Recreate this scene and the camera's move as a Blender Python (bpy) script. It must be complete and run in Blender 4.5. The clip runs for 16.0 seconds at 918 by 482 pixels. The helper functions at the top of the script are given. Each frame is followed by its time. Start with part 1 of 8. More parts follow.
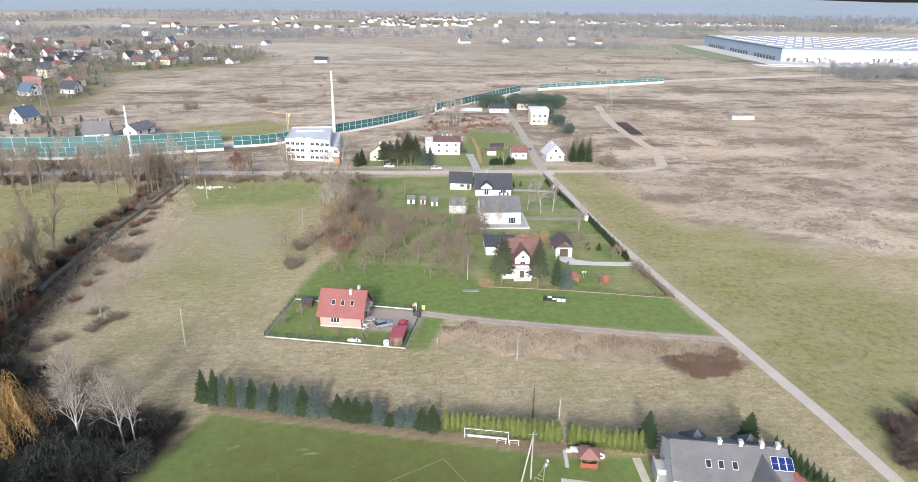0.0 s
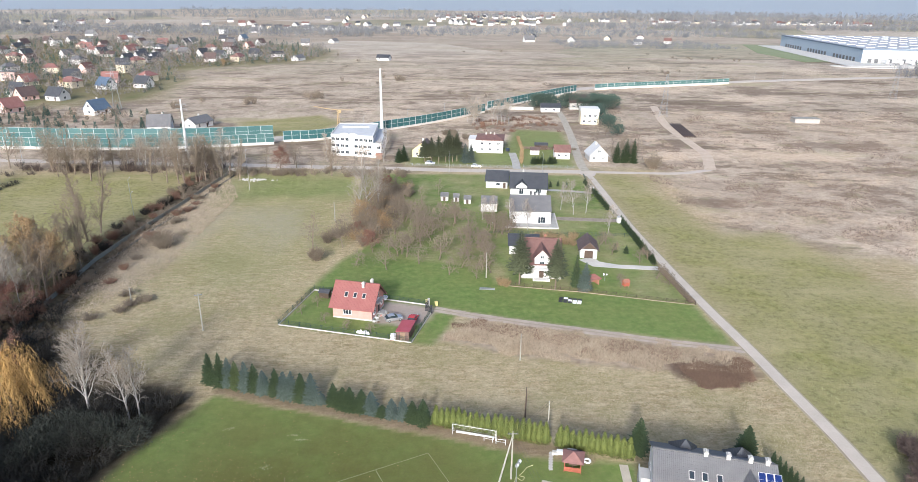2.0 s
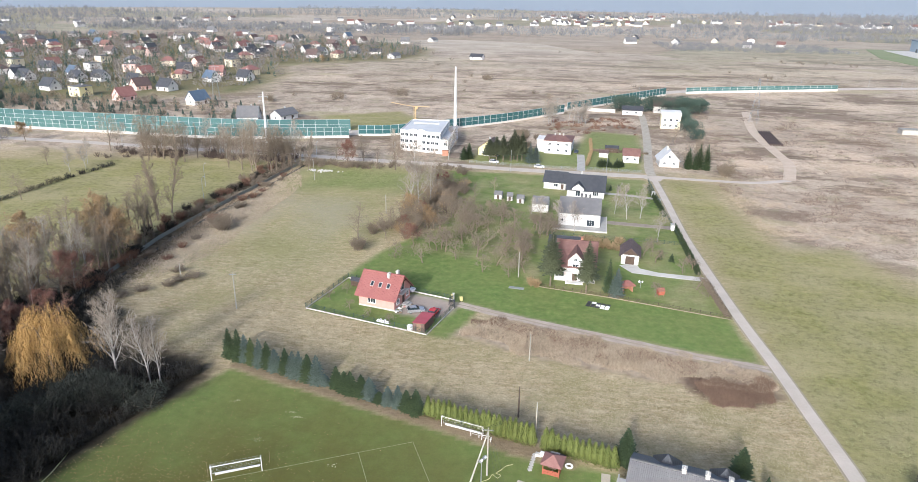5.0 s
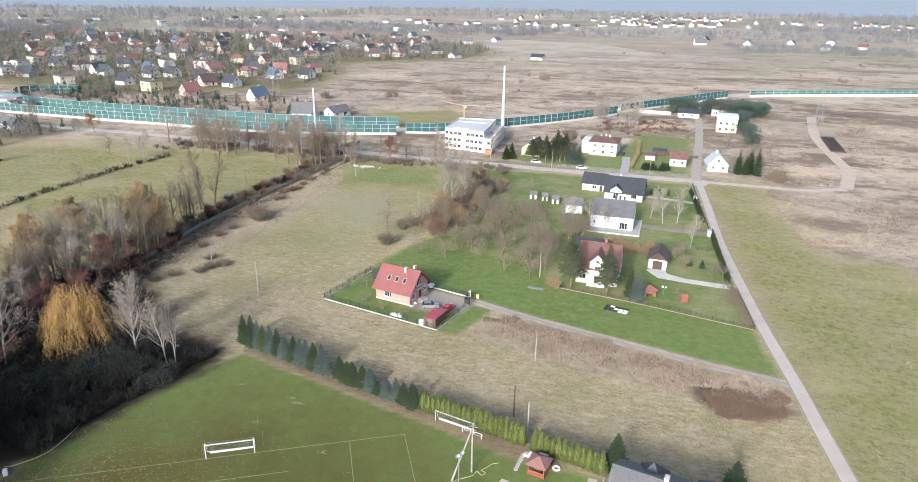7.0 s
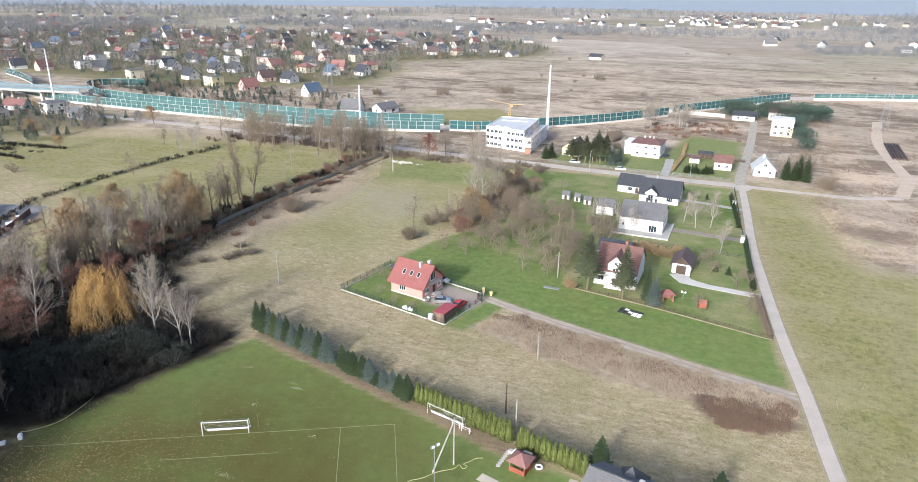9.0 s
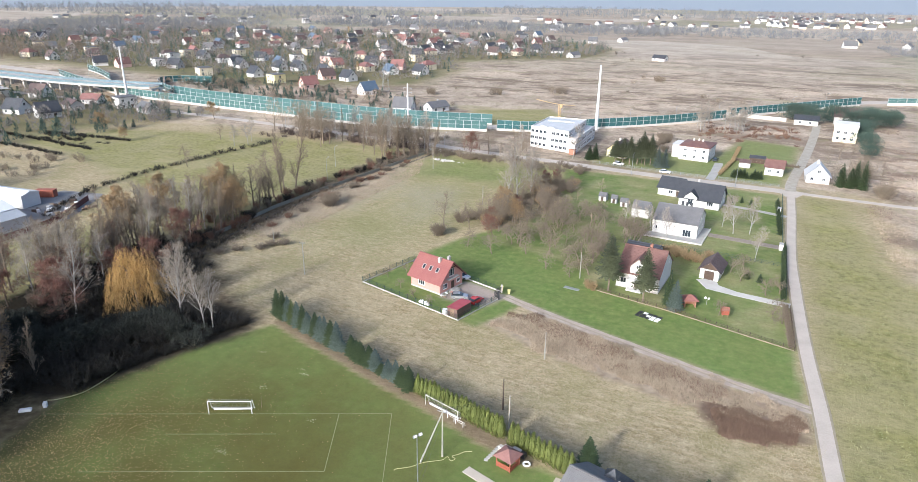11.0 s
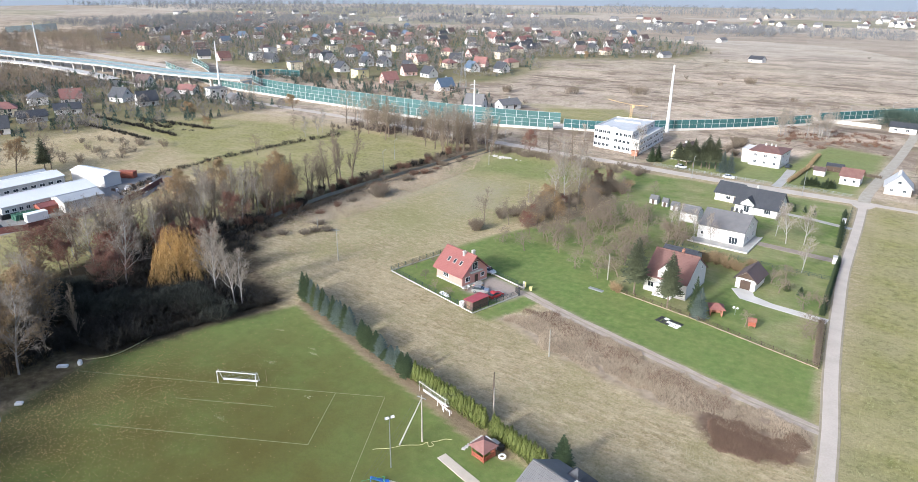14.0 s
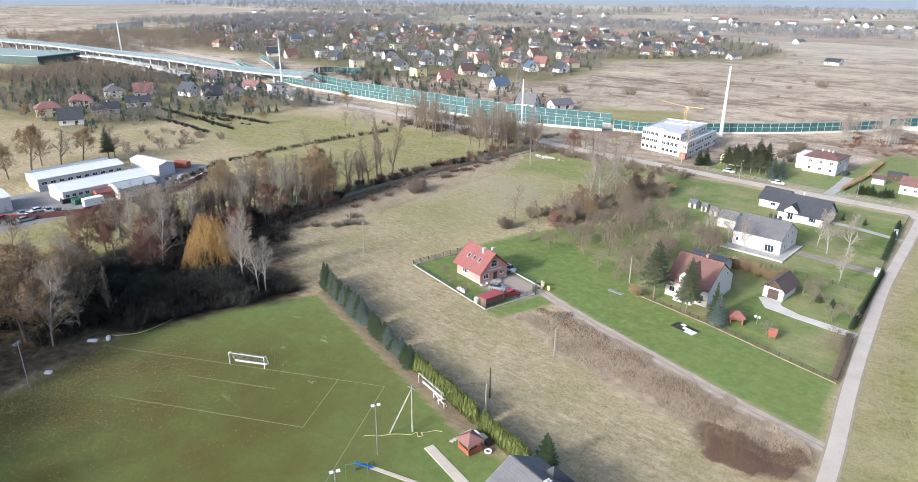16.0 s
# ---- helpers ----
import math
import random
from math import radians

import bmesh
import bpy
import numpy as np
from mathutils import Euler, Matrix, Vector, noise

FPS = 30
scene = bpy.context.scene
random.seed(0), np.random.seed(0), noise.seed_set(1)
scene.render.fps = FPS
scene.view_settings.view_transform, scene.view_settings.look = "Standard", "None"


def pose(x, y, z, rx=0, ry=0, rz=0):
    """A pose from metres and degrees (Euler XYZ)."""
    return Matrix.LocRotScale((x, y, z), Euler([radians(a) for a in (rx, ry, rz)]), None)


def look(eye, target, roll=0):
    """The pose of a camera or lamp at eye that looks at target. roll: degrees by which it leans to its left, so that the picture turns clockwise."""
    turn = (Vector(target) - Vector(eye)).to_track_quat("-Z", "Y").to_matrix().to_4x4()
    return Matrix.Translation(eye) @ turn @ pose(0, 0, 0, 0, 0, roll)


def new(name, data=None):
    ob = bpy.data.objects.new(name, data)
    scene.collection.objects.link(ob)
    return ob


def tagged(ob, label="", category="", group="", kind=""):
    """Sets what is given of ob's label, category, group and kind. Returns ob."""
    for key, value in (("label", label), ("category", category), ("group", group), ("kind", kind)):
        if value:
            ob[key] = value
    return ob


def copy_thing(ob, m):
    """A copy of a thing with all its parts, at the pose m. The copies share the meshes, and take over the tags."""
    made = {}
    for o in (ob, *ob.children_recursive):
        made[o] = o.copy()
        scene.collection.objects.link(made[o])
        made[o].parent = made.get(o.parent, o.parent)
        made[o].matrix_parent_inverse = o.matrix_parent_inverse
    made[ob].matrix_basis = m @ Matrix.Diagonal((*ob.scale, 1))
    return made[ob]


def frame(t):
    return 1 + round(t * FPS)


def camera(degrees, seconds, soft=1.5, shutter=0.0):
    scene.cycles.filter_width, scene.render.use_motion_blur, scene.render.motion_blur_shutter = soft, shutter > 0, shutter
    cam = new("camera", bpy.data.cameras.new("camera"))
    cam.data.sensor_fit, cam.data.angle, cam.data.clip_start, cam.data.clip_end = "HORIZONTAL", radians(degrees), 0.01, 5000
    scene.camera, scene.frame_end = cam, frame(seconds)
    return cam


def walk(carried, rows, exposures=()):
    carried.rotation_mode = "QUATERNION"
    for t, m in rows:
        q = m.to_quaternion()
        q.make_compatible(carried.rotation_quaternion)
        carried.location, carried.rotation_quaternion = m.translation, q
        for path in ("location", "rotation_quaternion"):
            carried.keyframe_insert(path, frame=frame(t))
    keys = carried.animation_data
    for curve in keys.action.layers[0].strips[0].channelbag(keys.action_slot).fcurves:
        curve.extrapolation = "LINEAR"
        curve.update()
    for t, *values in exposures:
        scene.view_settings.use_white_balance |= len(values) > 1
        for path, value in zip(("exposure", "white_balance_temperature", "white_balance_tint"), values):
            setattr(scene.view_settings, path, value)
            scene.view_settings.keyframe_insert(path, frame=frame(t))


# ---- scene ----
cam = camera(69.1, 16.0, 0.55)
PATH = [
    (0, (-8.101, -129.225, 70.272), (-7.815, -127.374, 69.569), 0.9),
    (1.5, (0.674, -130.441, 70.208), (0.813, -128.575, 69.501), 0.8),
    (2.5, (6.783, -131.054, 70.07), (6.823, -129.184, 69.361), 0.6),
    (3.5, (12.217, -131.383, 70.021), (12.16, -129.514, 69.311), 0.6),
    (5, (20.43, -131.374, 69.807), (20.225, -129.516, 69.096), 0.8),
    (7.5, (34.032, -129.635, 69.257), (33.591, -127.819, 68.544), 0.7),
    (8, (36.744, -129.309, 69.239), (36.259, -127.505, 68.525), 0.7),
    (10.5, (49.979, -126.114, 68.761), (49.272, -124.386, 68.044), 0.6),
    (11, (52.532, -125.593, 68.665), (51.779, -123.884, 67.949), 0.5),
    (12.5, (60.212, -122.952, 68.633), (59.333, -121.307, 67.912), 0.4),
    (14.5, (70.206, -118.703, 68.327), (69.172, -117.151, 67.605), 0.4),
    (16, (77.624, -114.54, 68.151), (76.468, -113.077, 67.427), 0.3),
]
walk(cam, [(t, look(eye, target, roll)) for t, eye, target, roll in PATH], [(0.0, 0.63, 5640, 10.0), (8.0, 0.68, 5600, 10.0), (16.0, 0.78, 5580, 10.0)])

# ---- light ----
SUN_AZ, SUN_EL = radians(194.5), radians(23)
TO_SUN = Vector((math.sin(SUN_AZ) * math.cos(SUN_EL), math.cos(SUN_AZ) * math.cos(SUN_EL), math.sin(SUN_EL)))
world = bpy.data.worlds.new("sky")
scene.world = world
world.use_nodes = True
wn = world.node_tree.nodes
sky = wn.new("ShaderNodeTexSky")
sky.sky_type, sky.sun_disc = "NISHITA", False
sky.sun_elevation, sky.sun_rotation = SUN_EL, SUN_AZ
sky.air_density, sky.dust_density, sky.ozone_density = 0.9, 5.0, 1.0
wn["Background"].inputs["Strength"].default_value = 0.155
world.node_tree.links.new(sky.outputs[0], wn["Background"].inputs["Color"])
sun = new("sun", bpy.data.lights.new("sun", "SUN"))
sun.data.energy, sun.data.angle, sun.data.color = 2.75, radians(6.5), (1.0, 0.95, 0.87)
sun.matrix_world = look(TO_SUN * 300, (0, 0, 0))

# ---- materials ----
MATS = {}


def nodes_of(name):
    m = bpy.data.materials.new(name)
    m.use_nodes = True
    nt = m.node_tree
    return m, nt, nt.nodes["Principled BSDF"]


def node(nt, kind, **sets):
    n = nt.nodes.new(kind)
    for k, v in sets.items():
        n.inputs[k].default_value = v
    return n


def noise_fac(nt, scale, lo, hi, detail=4.0, coord=None, rough=0.55):
    n = node(nt, "ShaderNodeTexNoise", Scale=scale, Detail=detail, Roughness=rough)
    if coord is not None:
        nt.links.new(coord, n.inputs["Vector"])
    r = nt.nodes.new("ShaderNodeMapRange")
    r.inputs["From Min"].default_value, r.inputs["From Max"].default_value = lo, hi
    nt.links.new(n.outputs["Fac"], r.inputs["Value"])
    return r.outputs["Result"]


def mix(nt, fac, a, b):
    n = nt.nodes.new("ShaderNodeMix")
    n.data_type = "RGBA"
    for sock, v in ((n.inputs[0], fac), (n.inputs[6], a), (n.inputs[7], b)):
        if isinstance(v, bpy.types.NodeSocket):
            nt.links.new(v, sock)
        elif isinstance(v, (int, float)):
            sock.default_value = v
        else:
            sock.default_value = (*v[:3], 1)
    return n.outputs[2]


def math_node(nt, op, a, b):
    n = nt.nodes.new("ShaderNodeMath")
    n.operation = op
    for sock, v in zip(n.inputs, (a, b)):
        if isinstance(v, bpy.types.NodeSocket):
            nt.links.new(v, sock)
        else:
            sock.default_value = v
    return n.outputs[0]


def bump(nt, bsdf, height, strength, distance):
    b = nt.nodes.new("ShaderNodeBump")
    b.inputs["Strength"].default_value, b.inputs["Distance"].default_value = strength, distance
    nt.links.new(height, b.inputs["Height"])
    nt.links.new(b.outputs[0], bsdf.inputs["Normal"])


def surface(name, a, b, big=0.4, fine=6.0, rough=0.85, metal=0.0, relief=0.02, island=0.0, per_object=0.0):
    """Two-scale mottled surface from colour a to colour b."""
    if name in MATS:
        return MATS[name]
    m, nt, p = nodes_of(name)
    co = nt.nodes.new("ShaderNodeTexCoord").outputs["Object"]
    f1 = noise_fac(nt, big, 0.3, 0.7, 4, co)
    f2 = noise_fac(nt, fine, 0.25, 0.75, 5, co)
    f = math_node(nt, "ADD", math_node(nt, "MULTIPLY", f1, 0.55), math_node(nt, "MULTIPLY", f2, 0.45))
    if island:
        g = nt.nodes.new("ShaderNodeNewGeometry").outputs["Random Per Island"]
        f = math_node(nt, "ADD", math_node(nt, "MULTIPLY", f, 1 - island), math_node(nt, "MULTIPLY", g, island))
    if per_object:
        g = nt.nodes.new("ShaderNodeObjectInfo").outputs["Random"]
        f = math_node(nt, "ADD", math_node(nt, "MULTIPLY", f, 1 - per_object), math_node(nt, "MULTIPLY", g, per_object))
    nt.links.new(mix(nt, f, a, b), p.inputs["Base Color"])
    p.inputs["Roughness"].default_value, p.inputs["Metallic"].default_value = rough, metal
    if relief:
        bump(nt, p, f2, 0.5, relief)
    MATS[name] = m
    return m


def tiled_roof(name, a, b, pitch=0.33, rough=0.7):
    """Roof covering with courses running along the slope."""
    if name in MATS:
        return MATS[name]
    m, nt, p = nodes_of(name)
    co = nt.nodes.new("ShaderNodeTexCoord").outputs["Object"]
    sep = nt.nodes.new("ShaderNodeSeparateXYZ")
    nt.links.new(co, sep.inputs[0])
    wx = math_node(nt, "ABSOLUTE", math_node(nt, "SINE", math_node(nt, "MULTIPLY", sep.outputs[0], math.pi / (pitch * 0.8)), 0), 0)
    wz = math_node(nt, "FRACT", math_node(nt, "MULTIPLY", sep.outputs[2], 1 / (pitch * 0.7)), 0)
    h = math_node(nt, "ADD", wx, wz)
    f1 = noise_fac(nt, 0.5, 0.3, 0.7, 4, co)
    f2 = noise_fac(nt, 9.0, 0.25, 0.75, 3, co)
    f = math_node(nt, "ADD", math_node(nt, "MULTIPLY", f1, 0.5), math_node(nt, "MULTIPLY", f2, 0.5))
    nt.links.new(mix(nt, f, a, b), p.inputs["Base Color"])
    p.inputs["Roughness"].default_value = rough
    bump(nt, p, h, 0.6, 0.04)
    MATS[name] = m
    return m


def glass_dark(name="window_glass", tint=(0.03, 0.04, 0.05)):
    if name in MATS:
        return MATS[name]
    m, nt, p = nodes_of(name)
    p.inputs["Base Color"].default_value = (*tint, 1)
    p.inputs["Roughness"].default_value = 0.08
    p.inputs["IOR"].default_value = 1.5
    MATS[name] = m
    return m


PLASTER = surface("white_plaster", (0.58, 0.57, 0.55), (0.7, 0.69, 0.67), 0.3, 4, 0.9)
CREAM = surface("cream_plaster", (0.6, 0.52, 0.38), (0.72, 0.66, 0.5), 0.3, 4, 0.9)
YELLOW = surface("yellow_plaster", (0.66, 0.58, 0.3), (0.76, 0.7, 0.42), 0.3, 4, 0.9)
PINKP = surface("pink_plaster", (0.62, 0.42, 0.37), (0.72, 0.52, 0.46), 0.3, 4, 0.9)
BRICKP = surface("pink_block", (0.47, 0.235, 0.2), (0.57, 0.33, 0.285), 0.9, 5, 0.9)
BRICK = surface("red_brick", (0.3, 0.13, 0.08), (0.42, 0.22, 0.15), 0.9, 8, 0.9)
GREYP = surface("grey_render", (0.4, 0.39, 0.37), (0.52, 0.51, 0.49), 0.4, 5, 0.9)
CONCRETE = surface("concrete", (0.3, 0.29, 0.265), (0.45, 0.435, 0.4), 0.4, 6, 0.9)
PALE_CONCRETE = surface("pale_concrete", (0.42, 0.4, 0.365), (0.58, 0.56, 0.52), 0.4, 6, 0.9)
R_RED = tiled_roof("red_metal_tile", (0.2, 0.066, 0.058), (0.27, 0.105, 0.092), 0.4, 0.45)
R_CLAY = tiled_roof("clay_tile", (0.125, 0.06, 0.052), (0.21, 0.12, 0.1), 0.35, 0.8)
R_DARK = tiled_roof("graphite_tile", (0.035, 0.038, 0.045), (0.07, 0.073, 0.08), 0.35, 0.5)
# village red roofs: haze is put in as a greyer, pinker red
R_HAZED = tiled_roof("hazed_red_tile", (0.19, 0.082, 0.072), (0.28, 0.145, 0.125), 0.35, 0.7)
R_GREY = tiled_roof("grey_tile", (0.1, 0.098, 0.1), (0.17, 0.168, 0.17), 0.35, 0.6)
R_BROWN = tiled_roof("brown_tile", (0.075, 0.05, 0.045), (0.13, 0.09, 0.08), 0.35, 0.6)
R_BLUE = tiled_roof("blue_tile", (0.06, 0.09, 0.14), (0.11, 0.15, 0.2), 0.35, 0.5)
R_ASB = tiled_roof("pale_sheet", (0.42, 0.43, 0.44), (0.58, 0.58, 0.58), 0.6, 0.7)
GLASS = glass_dark()
WHITE = surface("white_paint", (0.74, 0.74, 0.73), (0.84, 0.84, 0.83), 0.8, 8, 0.5, relief=0)
STEEL = surface("galvanised_steel", (0.26, 0.275, 0.28), (0.38, 0.395, 0.4), 0.7, 9, 0.5, 0.6, relief=0)
WOOD = surface("weathered_wood", (0.16, 0.11, 0.07), (0.3, 0.22, 0.15), 0.8, 9, 0.85)
DARKWOOD = surface("dark_wood", (0.05, 0.033, 0.024), (0.1, 0.066, 0.045), 0.8, 9, 0.8)
REDWOOD = surface("red_brown_wood", (0.24, 0.06, 0.035), (0.36, 0.12, 0.07), 0.8, 9, 0.7)
BLACK = surface("black_plastic", (0.018, 0.018, 0.02), (0.04, 0.04, 0.045), 0.8, 9, 0.5)
ASPHALT = surface("grey_road", (0.4, 0.35, 0.29), (0.54, 0.48, 0.41), 0.25, 3, 0.92, relief=0.01)
GRAVEL = surface("gravel", (0.27, 0.24, 0.19), (0.46, 0.42, 0.345), 0.5, 4, 0.95, relief=0.04)
TEAL = surface("teal_panel", (0.05, 0.115, 0.115), (0.1, 0.18, 0.175), 0.05, 2, 0.25, relief=0, per_object=0.5)
DTEAL = surface("dark_teal_panel", (0.03, 0.09, 0.095), (0.055, 0.135, 0.14), 0.05, 2, 0.25, relief=0, per_object=0.5)
BARK = surface("brown_bark", (0.12, 0.092, 0.066), (0.25, 0.2, 0.15), 2, 12, 0.95)
TWIG = surface("brown_twigs", (0.12, 0.096, 0.068), (0.27, 0.22, 0.162), 0.3, 3, 0.95, relief=0, island=0.5)
# undergrowth tone taken near black, so the wood's shade sits in the colour
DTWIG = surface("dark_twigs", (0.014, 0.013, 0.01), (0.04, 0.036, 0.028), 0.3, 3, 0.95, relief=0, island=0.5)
RTWIG = surface("reddish_twigs", (0.13, 0.07, 0.045), (0.25, 0.15, 0.1), 0.3, 3, 0.95, relief=0, island=0.5)
BIRCH = surface("birch_bark", (0.2, 0.185, 0.165), (0.46, 0.44, 0.41), 1.2, 7, 0.85)
BTWIG = surface("pale_twigs", (0.2, 0.172, 0.14), (0.36, 0.315, 0.26), 0.3, 3, 0.95, relief=0, island=0.5)
NEEDLE = surface("green_needles", (0.026, 0.046, 0.018), (0.085, 0.12, 0.045), 0.5, 5, 0.8, relief=0, island=0.6)
BLUEN = surface("blue_needles", (0.028, 0.05, 0.034), (0.19, 0.235, 0.2), 0.5, 5, 0.8, relief=0, island=0.6)
OLIVEN = surface("olive_needles", (0.05, 0.075, 0.025), (0.12, 0.15, 0.05), 0.5, 5, 0.8, relief=0, island=0.6)
THUJA = surface("thuja_foliage", (0.055, 0.078, 0.016), (0.165, 0.185, 0.042), 0.7, 5, 0.8, relief=0, island=0.6)
GOLD = surface("yellow_willow_leaves", (0.3, 0.18, 0.055), (0.58, 0.38, 0.14), 0.4, 4, 0.8, relief=0, island=0.6)
OCHRE = surface("ochre_leaves", (0.2, 0.13, 0.06), (0.36, 0.25, 0.13), 0.4, 4, 0.8, relief=0, island=0.6)
RUST = surface("rusty_leaves", (0.13, 0.06, 0.045), (0.25, 0.125, 0.085), 0.4, 4, 0.85, relief=0, island=0.6)
REED = surface("dry_reed", (0.18, 0.14, 0.1), (0.6, 0.5, 0.37), 0.14, 2.5, 0.95, relief=0, island=0.5)
# far trees: distance haze is put in as greyer twig and needle tones
FARBARE = surface("hazed_grey_twigs", (0.12, 0.108, 0.098), (0.25, 0.23, 0.212), 0.05, 0.6, 0.95, relief=0, island=0.5)
FARCON = surface("hazed_conifer_needles", (0.03, 0.056, 0.044), (0.08, 0.118, 0.092), 0.05, 0.6, 0.9, relief=0, island=0.5)
SPRUCEO = surface("olive_spruce_needles", (0.04, 0.052, 0.024), (0.12, 0.132, 0.068), 0.5, 5, 0.85, relief=0, island=0.6)
PURPLE = surface("purple_brown_twigs", (0.06, 0.043, 0.036), (0.135, 0.1, 0.08), 0.3, 3, 0.95, relief=0, island=0.5)
OTWIG = surface("ochre_twigs", (0.2, 0.14, 0.07), (0.4, 0.3, 0.17), 0.3, 3, 0.95, relief=0, island=0.5)
# leaf tone of the pitch-side shrubs also holds the shade of the trees
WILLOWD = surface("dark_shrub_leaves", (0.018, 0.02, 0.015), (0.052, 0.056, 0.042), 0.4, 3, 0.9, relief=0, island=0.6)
BRAMBLE = surface("bramble_stems", (0.1, 0.064, 0.045), (0.28, 0.19, 0.135), 0.2, 3, 0.95, relief=0, island=0.5)


# ---- mesh helpers ----
class Shape:
    """Collects vertices and faces of one mesh."""

    def __init__(self):
        self.v, self.f = [], []

    def poly(self, pts):
        n = len(self.v)
        self.v += [tuple(p) for p in pts]
        self.f.append(tuple(range(n, n + len(pts))))

    def box(self, x0, y0, z0, x1, y1, z1, m=None):
        n = len(self.v)
        pts = [Vector((x, y, z)) for z in (z0, z1) for x, y in ((x0, y0), (x1, y0), (x1, y1), (x0, y1))]
        self.v += [tuple(m @ p) if m else tuple(p) for p in pts]
        self.f += [tuple(n + i for i in q) for q in ((3, 2, 1, 0), (4, 5, 6, 7), (0, 1, 5, 4), (1, 2, 6, 5), (2, 3, 7, 6), (3, 0, 4, 7))]
        return self

    def prism(self, ring, axis, lo, hi):
        """Extrudes a 2D ring along x, y or z from lo to hi."""
        put = {"x": lambda a, b, c: (c, a, b), "y": lambda a, b, c: (a, c, b), "z": lambda a, b, c: (a, b, c)}[axis]
        n, k = len(self.v), len(ring)
        self.v += [put(a, b, lo) for a, b in ring] + [put(a, b, hi) for a, b in ring]
        self.f += [tuple(range(n + k - 1, n - 1, -1)), tuple(range(n + k, n + 2 * k))]
        self.f += [(n + i, n + (i + 1) % k, n + k + (i + 1) % k, n + k + i) for i in range(k)]
        return self

    def tube(self, p, q, r0, r1, k=6, caps=True):
        p, q = Vector(p), Vector(q)
        d = (q - p).normalized()
        a = d.cross(Vector((0.31, 0.17, 0.93)) if abs(d.z) < 0.9 else Vector((1, 0, 0))).normalized()
        b = d.cross(a)
        n = len(self.v)
        for c, r in ((p, r0), (q, r1)):
            for i in range(k):
                t = 2 * math.pi * i / k
                self.v.append(tuple(c + a * (r * math.cos(t)) + b * (r * math.sin(t))))
        self.f += [(n + i, n + (i + 1) % k, n + k + (i + 1) % k, n + k + i) for i in range(k)]
        if caps:
            self.f += [tuple(range(n + k - 1, n - 1, -1)), tuple(range(n + k, n + 2 * k))]
        return self

    def path(self, pts, r, k=5):
        base = len(self.v)
        pts = [Vector(p) for p in pts]
        for i, p in enumerate(pts):
            d = (pts[min(i + 1, len(pts) - 1)] - pts[max(i - 1, 0)]).normalized()
            a = d.cross(Vector((0, 0, 1))).normalized()
            b = d.cross(a)
            self.v += [tuple(p + a * (r * math.cos(6.2832 * j / k)) + b * (r * math.sin(6.2832 * j / k))) for j in range(k)]
        for i in range(len(pts) - 1):
            n = base + i * k
            self.f += [(n + j, n + (j + 1) % k, n + k + (j + 1) % k, n + k + j) for j in range(k)]
        return self

    def mesh(self, name, material):
        me = bpy.data.meshes.new(name)
        me.from_pydata(self.v, [], self.f)
        if material:
            me.materials.append(material)
        me.update()
        return me


def part(name, shape, material, parent, label="", at=None):
    """One mesh object under a thing or a part; shape may be a mesh that is shared."""
    me = shape if isinstance(shape, bpy.types.Mesh) else shape.mesh(name, material)
    ob = new(name, me)
    ob.parent = parent
    if at is not None:
        ob.matrix_basis = at
    return tagged(ob, label)


def thing(name, label, category, at, group="", kind=""):
    ob = new(name)
    ob.empty_display_size = 0.3
    ob.matrix_basis = at
    return tagged(ob, label, category, group, kind)


def solid(name, shape, material, label, category="", kind="structure", at=None, group=""):
    """A thing or piece of setting that is one mesh."""
    ob = new(name, shape.mesh(name, material))
    if at is not None:
        ob.matrix_basis = at
    return tagged(ob, label, category, group, kind)


SHARED = {}


def shared(key, make):
    if key not in SHARED:
        SHARED[key] = make()
    return SHARED[key]


def inside(x, y, ring):
    """Signed distance to a polygon, positive inside (arrays)."""
    best = np.full(x.shape, 1e9)
    odd = np.zeros(x.shape, bool)
    for (ax, ay), (bx, by) in zip(ring, ring[1:] + ring[:1]):
        dx, dy = bx - ax, by - ay
        t = np.clip(((x - ax) * dx + (y - ay) * dy) / (dx * dx + dy * dy), 0, 1)
        best = np.minimum(best, np.hypot(x - ax - t * dx, y - ay - t * dy))
        cross = ((ay > y) != (by > y)) & (x < (bx - ax) * (y - ay) / (by - ay + 1e-12) + ax)
        odd ^= cross
    return np.where(odd, best, -best)


def along(pts, step):
    """Points and headings every step metres along a polyline."""
    out, left = [], 0.0
    for (ax, ay), (bx, by) in zip(pts, pts[1:]):
        d = math.hypot(bx - ax, by - ay)
        s = left
        while s < d:
            out.append((ax + (bx - ax) * s / d, ay + (by - ay) * s / d, math.degrees(math.atan2(by - ay, bx - ax))))
            s += step
        left = s - d
    return out


def smooth(pts, n=6):
    """Catmull-Rom through a polyline."""
    p = [np.array(q, float) for q in pts]
    p = [2 * p[0] - p[1]] + p + [2 * p[-1] - p[-2]]
    out = []
    for i in range(1, len(p) - 2):
        a, b, c, d = p[i - 1:i + 3]
        for t in np.linspace(0, 1, n, endpoint=False):
            out.append(tuple(0.5 * (2 * b + (c - a) * t + (2 * a - 5 * b + 4 * c - d) * t * t + (3 * b - 3 * c + d - a) * t ** 3)))
    return out + [tuple(p[-2])]


